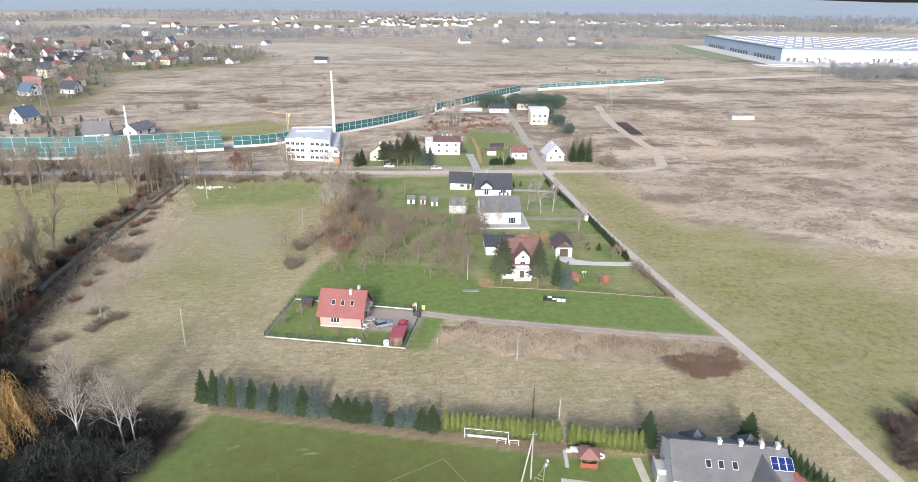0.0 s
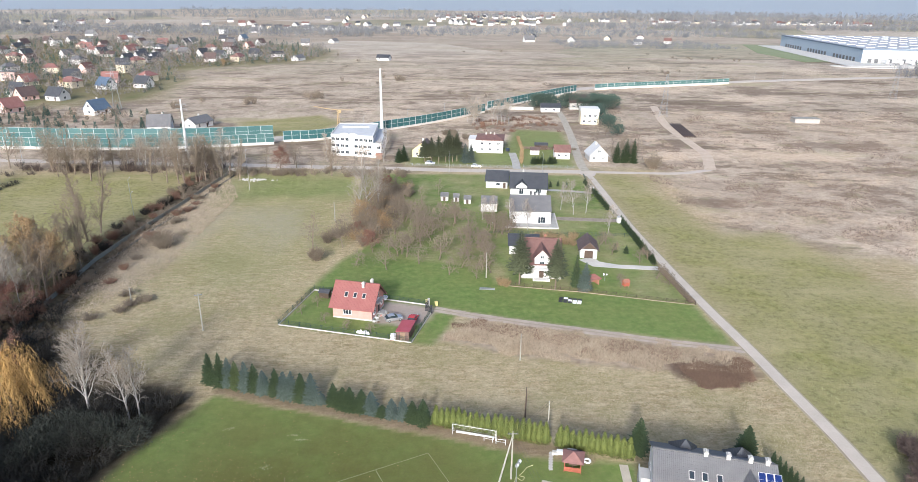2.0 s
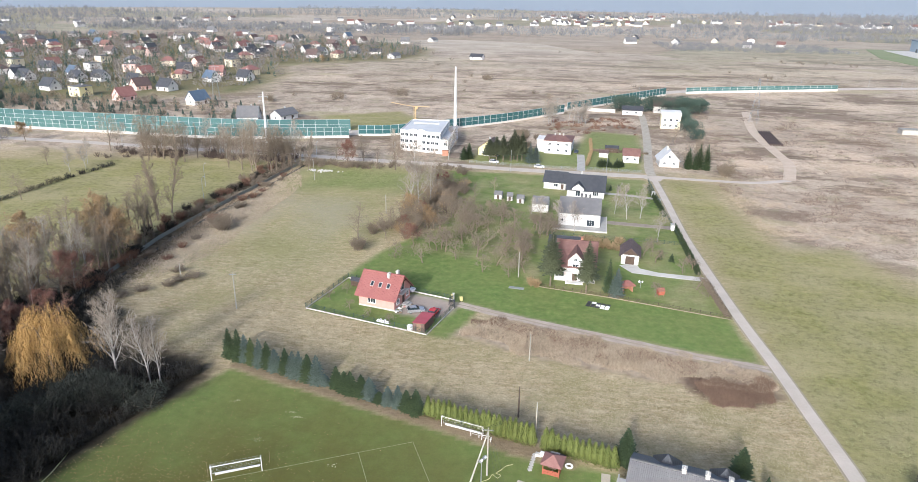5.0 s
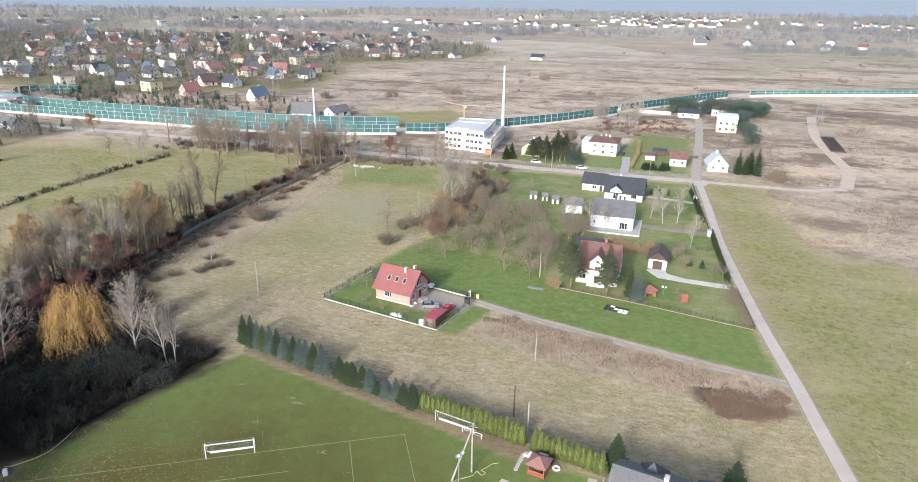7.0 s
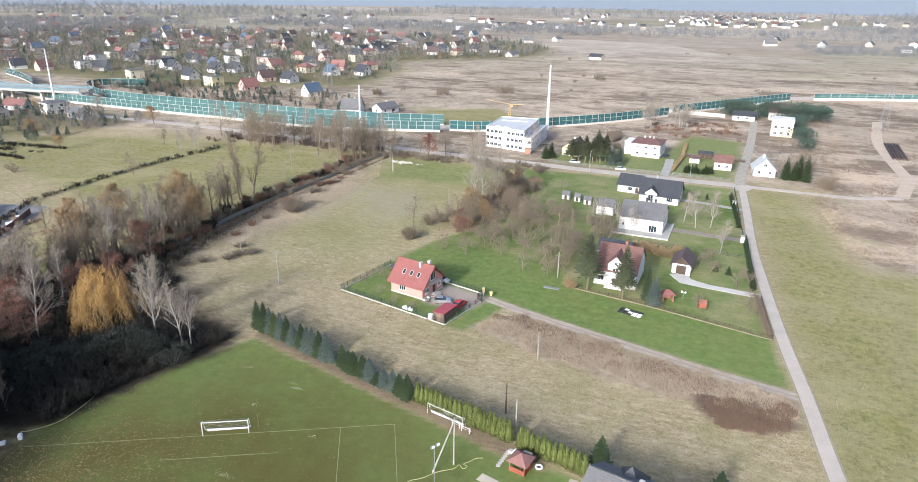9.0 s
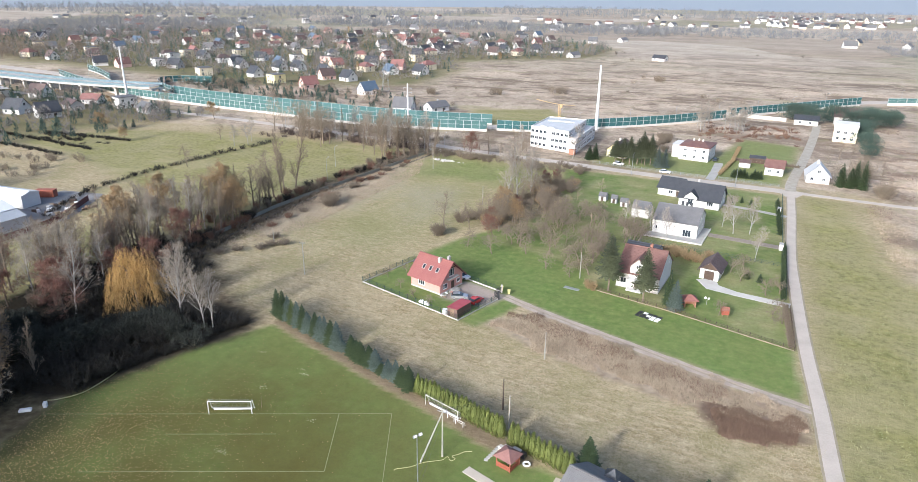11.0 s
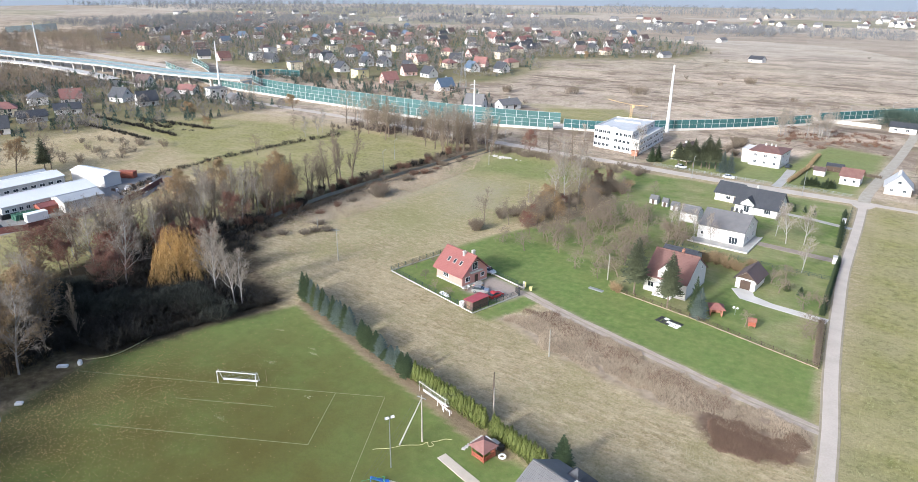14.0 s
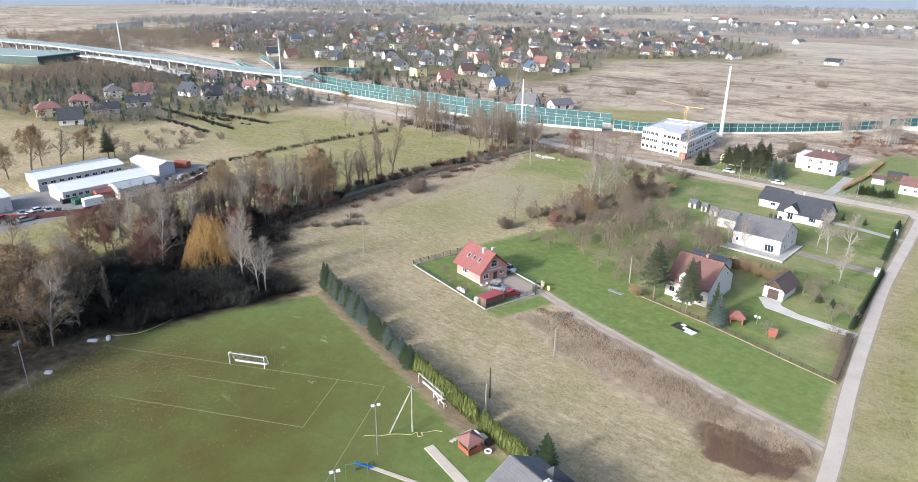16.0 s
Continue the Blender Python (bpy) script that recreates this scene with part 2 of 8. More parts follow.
def ribbon(pts, width, z, thick=0.06):
    """A flat strip with thickness along a polyline; width may be a list."""
    s = Shape()
    n = len(pts)
    w = width if isinstance(width, list) else [width] * n
    for i, (x, y) in enumerate(pts):
        ax, ay = pts[max(i - 1, 0)]
        bx, by = pts[min(i + 1, n - 1)]
        d = math.hypot(bx - ax, by - ay)
        nx, ny = -(by - ay) / d * w[i] / 2, (bx - ax) / d * w[i] / 2
        s.v += [(x + nx, y + ny, z), (x - nx, y - ny, z), (x + nx * 1.06, y + ny * 1.06, z - thick), (x - nx * 1.06, y - ny * 1.06, z - thick)]
    for i in range(n - 1):
        k = 4 * i
        s.f += [(k, k + 1, k + 5, k + 4), (k + 2, k, k + 4, k + 6), (k + 1, k + 3, k + 7, k + 5)]
    return s

# ---- ground: one sheet with zones of growth ----
PITCH = [(-35.5, -24), (3.6, -36.5), (24, -43), (36, -46), (33, -72), (30, -150), (-44, -150), (-46, -88), (-52, -62), (-44, -40)]
YARD = [(-29.7, 2.3), (-0.1, -6.4), (5.8, 9.8), (-24.6, 20.4)]
GRAVEL_YARD = [(-8.5, 3.2), (-2.5, 1.0), (2.8, 3.0), (5.2, 9.6), (-7, 13.8)]
LAWN_MAIN = [(-26, 20), (6, 9.5), (20, 4.5), (40, -1.8), (68, -9.2), (67, 10), (66, 60), (65, 128), (-14, 131), (-10, 110), (-2, 85), (-8, 60), (-20, 42)]
LAWN_SIDE = [(-0.1, -6.4), (4.6, -7.6), (10, 6.0), (6, 9.6)]
REEDS = [(5.5, -5.5), (13, 4.5), (40, -4.0), (69, -12.5), (69.3, -20), (58, -19.5), (42, -17), (22, -12.5)]
THICKET = [(50, -15.5), (58, -14.5), (68.5, -16.5), (68, -20), (62.5, -25.5), (54, -23)]
FIELD_EAST = [(71.5, -150), (71.5, 130), (84, 128), (90, 72), (93, 57), (112, 60), (122, 5), (160, -60), (200, -150)]
FIELD_WEST = [(-89, 132), (-89, 20), (-110, 0), (-130, -20), (-125, 30), (-150, 40), (-200, 60), (-260, 70), (-240, 110), (-150, 130)]
FIELD_FORE = [(-100, -60), (-90, 0), (-130, 0), (-140, -40), (-130, -80)]
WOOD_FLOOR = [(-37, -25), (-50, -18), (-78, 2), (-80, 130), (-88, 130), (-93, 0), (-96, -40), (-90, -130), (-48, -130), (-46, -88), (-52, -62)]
NORTH_LAWN = [(-90, 200), (-60, 200), (-45, 240), (-60, 262), (-100, 240)]
GARDENS_N = [(-6, 146), (66, 141), (74, 215), (50, 222), (40, 180), (-4, 175)]
MEADOW_GREEN = [(-68, 95), (-20, 98), (-16, 126), (-70, 130)]
BARE = [(-56, 86), (-40, 84), (-33, 60), (-38, 48), (-50, 62), (-62, 78)]
BANK = [(-70, 20), (-60, 60), (-62, 110), (-72, 128), (-82, 128), (-84, 20)]
# dark floor under the western trees: wet earth plus painted tree shade
WET_SHADE = [(-96, -54), (-66, -66), (-53, -64), (-50.5, -60), (-43.5, -42), (-38, -28), (-44, -22), (-56, -21), (-70, -20), (-82, -8), (-94, -10), (-100, -36)]
GARDEN_ROUGH = [(21, 23.5), (67, 11), (66, 60), (65, 128), (-14, 131), (-10, 110), (-2, 85), (-8, 60), (-18, 44), (8, 38), (19, 32)]
MEADOW_MID = [(-60, 18), (-36, 22), (-27, 45), (-28, 95), (-62, 96)]
BERM = [(-37, -24.2), (3.6, -37.4), (24, -44.2), (30, -46), (30, -43), (3.6, -33.5), (-36, -20.5)]

xs = np.concatenate([np.linspace(-4900, -1000, 14), np.linspace(-950, -260, 32), np.linspace(-250, -106, 49), np.arange(-104, 100, 1.2), np.linspace(103, 250, 50), np.linspace(265, 1000, 30), np.linspace(1100, 4900, 14)])
ys = np.concatenate([np.linspace(-4900, -300, 8), np.linspace(-280, -100, 16), np.arange(-97, 142, 1.0), np.linspace(144, 300, 53), np.linspace(306, 1200, 45), np.linspace(1250, 4900, 16)])
GX, GY = np.meshgrid(xs, ys)
warp = np.array([noise.noise((x * 0.13, y * 0.13, 0.0)) * 1.3 + noise.noise((x * 0.5, y * 0.5, 3.0)) * 0.7 for x, y in zip(GX.ravel(), GY.ravel())]).reshape(GX.shape)


def zone(ring, soft, rag=1.0):
    return np.clip(inside(GX, GY, ring) / soft + 0.5 + warp * rag / soft, 0, 1)


lawn = np.maximum.reduce([zone(PITCH, 1.2, 0.3) * (1 - zone(BERM, 0.8, 0.5)), zone(YARD, 0.5, 0.1), zone(LAWN_MAIN, 2.0, 0.5), zone(LAWN_SIDE, 1.2, 0.4), zone(GARDENS_N, 5, 1) * 0.8, zone(MEADOW_GREEN, 16, 3) * 0.6, zone(MEADOW_MID, 16, 4) * 0.25])
scruff = np.array([noise.noise((x * 0.07, y * 0.07, 6.0)) + 0.6 * noise.noise((x * 0.25, y * 0.25, 1.0)) for x, y in zip(GX.ravel(), GY.ravel())]).reshape(GX.shape)
lawn *= 1 - zone(GARDEN_ROUGH, 2, 0.5) * np.clip(0.22 + 0.45 * scruff, 0.0, 0.65)
field = np.maximum.reduce([zone(FIELD_EAST, 8, 2), zone(FIELD_WEST, 8, 2), zone(FIELD_FORE, 10, 2), zone(NORTH_LAWN, 6, 1), zone(MEADOW_GREEN, 18, 3)])
reeds = zone(REEDS, 2.0, 1.8)
thicket = np.maximum(zone(THICKET, 3.0, 2.6), zone(BERM, 1.2, 0.5) * 0.65)
# on the pitch's left the leaf litter tone also carries painted tree shade
LEAFY_SHADE = [(-53, -62), (-44, -64), (-34, -84), (-27, -125), (-62, -125)]
litter = np.maximum(zone(WOOD_FLOOR, 5, 2.5), zone(LEAFY_SHADE, 12, 4) * 0.55)
gravel = zone(GRAVEL_YARD, 1.2, 0.7)
for (ax, ay), (bx, by) in zip([(4.9, 9.6), (17.7, 4.6), (39.4, -2.3), (56.2, -7.6)], [(17.7, 4.6), (39.4, -2.3), (56.2, -7.6), (69.8, -11.0)]):
    nx, ny = (by - ay) / math.hypot(bx - ax, by - ay) * 1.15, -(bx - ax) / math.hypot(bx - ax, by - ay) * 1.15
    gravel = np.maximum(gravel, zone([(ax - nx, ay - ny), (bx - nx, by - ny), (bx + nx, by + ny), (ax + nx, ay + ny)], 1.3, 0.35) * 0.8)
heath = np.clip((GY - 132 + warp * 8) / 14, 0, 1)
heath = np.maximum(heath, np.clip((GX - 92 + warp * 4) / 10, 0, 1) * np.clip((GY - 54 + (GX - 92) * 0.55 + warp * 4) / 14, 0, 1))
heath *= 1 - np.clip(zone(GARDENS_N, 5, 1) + zone(NORTH_LAWN, 6, 1) + zone(FIELD_WEST, 8, 2), 0, 1)
village = zone([(-620, 300), (-470, 290), (-350, 275), (-260, 275), (-180, 320), (-190, 420), (-225, 480), (-150, 545), (-110, 580), (-110, 690), (-160, 760), (-330, 820), (-520, 830), (-800, 760), (-980, 600), (-860, 400)], 30, 6)
village = np.maximum(village, zone([(-400, 10), (-262, 22), (-255, 110), (-235, 160), (-420, 175), (-560, 150), (-560, 60)], 20, 5))
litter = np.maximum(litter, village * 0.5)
field = np.maximum(field, village * 0.6)
lawn = np.maximum(lawn, village * np.clip(0.1 + scruff, 0, 0.5))
heath *= 1 - village * 0.8
bare = np.maximum(zone(BARE, 12, 4), np.maximum(zone(BANK, 8, 3) * 0.7, 0))
# worn olive turf; the tree shade on the pitch is put into the same mask
wear_shade = zone(PITCH, 3) * np.clip(1.7 - np.hypot((GX + 16) / 32, (GY + 72) / 32), 0.0, 1)
relief = warp * 0.06 * (1 - lawn) * (np.abs(GX) < 300)
nx_, ny_ = len(xs), len(ys)
me = bpy.data.meshes.new("ground")
co = np.stack([GX, GY, np.minimum(relief, 0.1) - 0.06], -1).reshape(-1, 3)
idx = np.arange(nx_ * ny_).reshape(ny_, nx_)
quads = np.stack([idx[:-1, :-1], idx[:-1, 1:], idx[1:, 1:], idx[1:, :-1]], -1).reshape(-1, 4)
me.from_pydata(co.tolist(), [], quads.tolist())
for nm, chans in (("growth", (lawn, field, reeds, thicket)), ("cover", (litter, gravel, heath, bare))):
    at = me.color_attributes.new(nm, "FLOAT_COLOR", "POINT")
    at.data.foreach_set("color", np.stack(chans, -1).astype(np.float32).ravel())
# mask of damp ground that also holds the wood's shade
at = me.attributes.new("wet", "FLOAT", "POINT")
at.data.foreach_set("value", zone(WET_SHADE, 3.0, 1.2).astype(np.float32).ravel())
at = me.attributes.new("wear_shade", "FLOAT", "POINT")
at.data.foreach_set("value", wear_shade.astype(np.float32).ravel())
for f in me.polygons:
    f.use_smooth = True


def ground_material():
    m, nt, p = nodes_of("ground_cover")
    co = nt.nodes.new("ShaderNodeTexCoord").outputs["Object"]

    def attr(name, alpha=False):
        a = nt.nodes.new("ShaderNodeAttribute")
        a.attribute_name = name
        s = nt.nodes.new("ShaderNodeSeparateColor")
        nt.links.new(a.outputs["Color"], s.inputs[0])
        return [s.outputs[0], s.outputs[1], s.outputs[2], a.outputs["Alpha"]]

    la, fi, re, th = attr("growth")
    li, gr, he, ba = attr("cover")
    we = nt.nodes.new("ShaderNodeAttribute")
    we.attribute_name = "wear_shade"
    wet = nt.nodes.new("ShaderNodeAttribute")
    wet.attribute_name = "wet"
    fine = noise_fac(nt, 2.2, 0.3, 0.7, 6, co, 0.7)
    tuft = noise_fac(nt, 0.55, 0.32, 0.68, 6, co, 0.65)
    mid = noise_fac(nt, 0.09, 0.35, 0.65, 5, co)
    wide = noise_fac(nt, 0.018, 0.38, 0.62, 4, co)
    streak_map = nt.nodes.new("ShaderNodeMapping")
    streak_map.inputs["Scale"].default_value = (0.65, 1.0, 1.0)
    streak_map.inputs["Rotation"].default_value = (0, 0, radians(-24))
    nt.links.new(co, streak_map.inputs[0])
    streak = noise_fac(nt, 0.03, 0.42, 0.62, 7, streak_map.outputs[0], 0.62)
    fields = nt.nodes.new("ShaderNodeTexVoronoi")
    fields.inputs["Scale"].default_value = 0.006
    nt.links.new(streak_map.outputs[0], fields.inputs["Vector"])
    col = mix(nt, mid, (0.37, 0.288, 0.16), (0.53, 0.428, 0.27))
    col = mix(nt, math_node(nt, "MULTIPLY", tuft, 0.5), col, (0.225, 0.205, 0.09))
    swath_map = nt.nodes.new("ShaderNodeMapping")
    swath_map.inputs["Rotation"].default_value = (0, 0, radians(16))
    swath_map.inputs["Scale"].default_value = (0.35, 1.0, 1.0)
    nt.links.new(co, swath_map.inputs[0])
    swath = noise_fac(nt, 0.5, 0.4, 0.6, 6, swath_map.outputs[0], 0.6)
    col = mix(nt, math_node(nt, "MULTIPLY", swath, 0.38), col, (0.55, 0.46, 0.31))
    straw = noise_fac(nt, 1.1, 0.49, 0.6, 8, swath_map.outputs[0], 0.75)
    col = mix(nt, math_node(nt, "MULTIPLY", straw, 0.5), col, (0.68, 0.56, 0.38))
    tuftd = noise_fac(nt, 0.9, 0.51, 0.58, 9, co, 0.76)
    col = mix(nt, math_node(nt, "MULTIPLY", tuftd, 0.36), col, (0.19, 0.155, 0.08))
    patch = noise_fac(nt, 0.045, 0.49, 0.6, 12, co, 0.72)
    col = mix(nt, math_node(nt, "MULTIPLY", patch, 0.55), col, (0.245, 0.225, 0.09))
    col = mix(nt, math_node(nt, "MULTIPLY", ba, math_node(nt, "ADD", 0.35, math_node(nt, "MULTIPLY", tuft, 0.5))), col, (0.46, 0.39, 0.31))
    frac = noise_fac(nt, 0.024, 0.52, 0.565, 14, streak_map.outputs[0], 0.74)
    dark = mix(nt, tuft, (0.16, 0.115, 0.085), (0.3, 0.225, 0.165))
    pale = mix(nt, tuft, (0.72, 0.6, 0.46), (0.55, 0.45, 0.34))
    pale = mix(nt, math_node(nt, "MULTIPLY", frac, 0.85), pale, dark)
    pale = mix(nt, math_node(nt, "MULTIPLY", streak, 0.3), pale, (0.26, 0.2, 0.15))
    pale = mix(nt, math_node(nt, "MULTIPLY", wide, 0.3), pale, (0.5, 0.42, 0.32))
    band = noise_fac(nt, 0.16, 0.44, 0.66, 6, streak_map.outputs[0], 0.6)
    pale = mix(nt, math_node(nt, "MULTIPLY", band, 0.32), pale, (0.16, 0.115, 0.085))
    clump = noise_fac(nt, 0.07, 0.53, 0.58, 12, co, 0.74)
    pale = mix(nt, math_node(nt, "MULTIPLY", clump, 0.5), pale, (0.19, 0.135, 0.095))
    pale = mix(nt, math_node(nt, "MULTIPLY", fine, 0.3), pale, (0.2, 0.155, 0.115))
    glade = noise_fac(nt, 0.0135, 0.525, 0.565, 14, streak_map.outputs[0], 0.72)
    pale = mix(nt, math_node(nt, "MULTIPLY", glade, 0.65), pale, mix(nt, tuft, (0.76, 0.62, 0.47), (0.62, 0.49, 0.36)))
    scrub = noise_fac(nt, 0.021, 0.55, 0.58, 14, swath_map.outputs[0], 0.74)
    pale = mix(nt, math_node(nt, "MULTIPLY", scrub, 0.72), pale, mix(nt, tuft, (0.1, 0.07, 0.05), (0.22, 0.165, 0.115)))
    tuss = noise_fac(nt, 0.5, 0.5, 0.6, 8, co, 0.75)
    pale = mix(nt, math_node(nt, "MULTIPLY", tuss, 0.38), pale, (0.19, 0.14, 0.105))
    mead = noise_fac(nt, 0.016, 0.58, 0.62, 12, swath_map.outputs[0], 0.7)
    pale = mix(nt, math_node(nt, "MULTIPLY", mead, 0.6), pale, mix(nt, tuft, (0.36, 0.33, 0.17), (0.5, 0.43, 0.27)))
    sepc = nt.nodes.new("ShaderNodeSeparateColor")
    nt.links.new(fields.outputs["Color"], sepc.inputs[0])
    pale = mix(nt, math_node(nt, "MULTIPLY", math_node(nt, "GREATER_THAN", mid, 0.8), 0.3), pale, (0.3, 0.28, 0.15))
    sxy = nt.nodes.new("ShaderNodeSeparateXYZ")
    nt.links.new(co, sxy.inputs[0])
    # beyond y 420 pale field patches blend in, carrying distance haze as colour
    far_haze = nt.nodes.new("ShaderNodeMapRange")
    far_haze.inputs["From Min"].default_value, far_haze.inputs["From Max"].default_value = 420.0, 800.0
    nt.links.new(sxy.outputs[1], far_haze.inputs["Value"])
    hazed_fields = mix(nt, sepc.outputs[1], (0.6, 0.54, 0.45), (0.38, 0.32, 0.25))
    hazed_fields = mix(nt, math_node(nt, "MULTIPLY", math_node(nt, "GREATER_THAN", sepc.outputs[2], 0.72), 0.6), hazed_fields, (0.24, 0.27, 0.15))
    hazed_fields = mix(nt, math_node(nt, "MULTIPLY", streak, 0.35), hazed_fields, (0.28, 0.235, 0.19))
    pale = mix(nt, math_node(nt, "MULTIPLY", far_haze.outputs[0], 0.7), pale, hazed_fields)
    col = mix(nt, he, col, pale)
    olive = mix(nt, tuft, (0.215, 0.212, 0.072), (0.36, 0.33, 0.135))
    olive = mix(nt, math_node(nt, "MULTIPLY", mid, 0.55), olive, (0.38, 0.33, 0.2))
    weed = noise_fac(nt, 0.6, 0.5, 0.6, 10, co, 0.75)
    olive = mix(nt, math_node(nt, "MULTIPLY", weed, 0.5), olive, (0.13, 0.13, 0.045))
    dry = noise_fac(nt, 0.06, 0.5, 0.585, 12, swath_map.outputs[0], 0.75)
    olive = mix(nt, math_node(nt, "MULTIPLY", dry, 0.5), olive, (0.43, 0.37, 0.2))
    col = mix(nt, fi, col, olive)
    green = mix(nt, tuft, (0.098, 0.17, 0.036), (0.205, 0.272, 0.078))
    clover = noise_fac(nt, 0.35, 0.5, 0.58, 10, co, 0.76)
    green = mix(nt, math_node(nt, "MULTIPLY", clover, 0.38), green, (0.062, 0.122, 0.028))
    stalk = noise_fac(nt, 1.4, 0.52, 0.64, 8, co, 0.75)
    green = mix(nt, math_node(nt, "MULTIPLY", stalk, 0.28), green, (0.36, 0.34, 0.15))
    green = mix(nt, math_node(nt, "MULTIPLY", wide, 0.4), green, (0.2, 0.26, 0.085))
    green = mix(nt, math_node(nt, "MULTIPLY", mid, 0.3), green, (0.24, 0.225, 0.085))
    # dark olive for worn turf and for the tree shade painted with it
    green = mix(nt, math_node(nt, "MULTIPLY", we.outputs["Fac"], math_node(nt, "ADD", 0.65, math_node(nt, "MULTIPLY", mid, 0.35))), green, (0.108, 0.1, 0.025))
    col = mix(nt, la, col, green)
    reed = mix(nt, tuft, (0.26, 0.2, 0.145), (0.5, 0.41, 0.3))
    col = mix(nt, re, col, reed)
    col = mix(nt, th, col, mix(nt, tuft, (0.11, 0.07, 0.05), (0.21, 0.145, 0.1)))
    # leaf litter tone, deepened for the shading under the trees
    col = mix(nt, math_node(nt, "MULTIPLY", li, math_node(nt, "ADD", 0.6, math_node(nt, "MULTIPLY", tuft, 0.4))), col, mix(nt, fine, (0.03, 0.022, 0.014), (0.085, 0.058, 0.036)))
    col = mix(nt, gr, col, mix(nt, fine, (0.3, 0.24, 0.2), (0.5, 0.43, 0.37)))
    # wood floor goes near black: tree shade in the colour over wet earth
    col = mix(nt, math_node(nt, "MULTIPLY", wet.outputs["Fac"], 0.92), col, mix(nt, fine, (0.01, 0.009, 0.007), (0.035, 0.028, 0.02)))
    speck = math_node(nt, "MULTIPLY", fine, 0.62)
    col = mix(nt, speck, col, mix(nt, 0.5, col, (0.05, 0.045, 0.025)))
    nt.links.new(col, p.inputs["Base Color"])
    p.inputs["Roughness"].default_value = 0.97
    p.inputs["Specular IOR Level"].default_value = 0.15
    h = math_node(nt, "ADD", math_node(nt, "MULTIPLY", tuft, 0.35), math_node(nt, "MULTIPLY", fine, 0.65))
    h = math_node(nt, "MULTIPLY", h, math_node(nt, "SUBTRACT", 1.0, math_node(nt, "MULTIPLY", la, 0.75)))
    bump(nt, p, h, 0.6, 0.16)
    return m


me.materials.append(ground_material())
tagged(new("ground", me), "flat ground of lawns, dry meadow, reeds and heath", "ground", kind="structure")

# ---- roads ----
LANE = smooth([(73.0, -120), (72.5, -54), (72.4, -40), (71.6, -25.4), (70.9, -10.3), (69.7, 6), (68.9, 21), (68.2, 41), (67.6, 66), (68.4, 105), (68.6, 125), (68.6, 133)])
solid("road", ribbon(LANE, 2.35, 0.03), ASPHALT, "narrow pale grey asphalt lane beside the gardens", "road")
VERGE = surface("worn_verge", (0.25, 0.2, 0.13), (0.4, 0.34, 0.25), 0.5, 4, 0.95, relief=0.02)
solid("road", ribbon([(68.7, 127.5), (68.6, 131.5), (68.6, 135.5)], [3.4, 7.0, 10.5], 0.037), ASPHALT, "widened asphalt mouth of the lane at the junction", "road")
solid("road_verge", ribbon(LANE, 3.1, 0.0, 0.08), surface("dark_verge", (0.24, 0.2, 0.135), (0.36, 0.31, 0.22), 0.5, 4, 0.95, relief=0.02), "worn earth verge along the lane", "verge")
CROSS = smooth([(-900, 132), (-450, 165), (-232, 156.5), (-170, 152.5), (-111, 147.5), (-81, 146), (-55, 143), (-23, 140.7), (-8, 139.2), (16, 136.6), (38, 135.4), (66, 134.0), (85, 132.6), (106, 131.5), (122, 137)])
solid("road", ribbon(CROSS, [5.2 if x < 70 else 3.2 for x, y in CROSS], 0.045), ASPHALT, "pale grey asphalt village road running past the houses", "road")
NORTH = smooth([(68.6, 135), (69.5, 150), (76.5, 204), (82, 255), (84, 280)])
solid("road", ribbon(NORTH, 3.6, 0.06), GRAVEL, "gravel side road leading to the far houses", "road")
TRACK = smooth([(122, 137), (131, 165), (133, 191), (137, 239), (150, 300)])
solid("track", ribbon(TRACK, 4.6, 0.05), surface("pale_sand", (0.4, 0.325, 0.245), (0.56, 0.46, 0.36), 0.3, 2, 0.95, relief=0.03), "bare sandy track over the heath", "track")
DRIVE = smooth([(4.9, 9.6), (17.7, 4.6), (39.4, -2.3), (56.2, -7.6), (69.8, -11.0)])
for sg in (-1, 1):
    rut = [(x + sg * 0.27, y + sg * 0.72) for x, y in DRIVE]
    solid("driveway", ribbon(rut, [0.95 + 0.25 * math.sin(i * 2.3 + sg) for i in range(len(rut))], -0.02, 0.03), surface("dusty_ruts", (0.3, 0.245, 0.195), (0.46, 0.395, 0.325), 0.5, 3, 0.95, relief=0.03), "worn gravel wheel rut of the driveway", "driveway")
solid("garage_drive", ribbon([(47.6, 40.2), (49.5, 36), (55, 34.2), (66.8, 32.5)], [4.6, 4.0, 2.4, 2.6], 0.03), PALE_CONCRETE, "pale concrete drive to the garage", "driveway")
solid("house_drive", ribbon([(44, 75.0), (50, 74.2), (66.5, 72.0)], 3.0, 0.03), surface("brown_paving", (0.2, 0.16, 0.13), (0.32, 0.27, 0.23), 0.6, 5, 0.9), "brown paved drive beside the white house", "driveway")
solid("house_drive", ribbon([(46.5, 108.0), (55, 106.6), (67, 103.0)], 2.2, 0.03), CONCRETE, "grey paved drive to the dark-roofed house", "driveway")
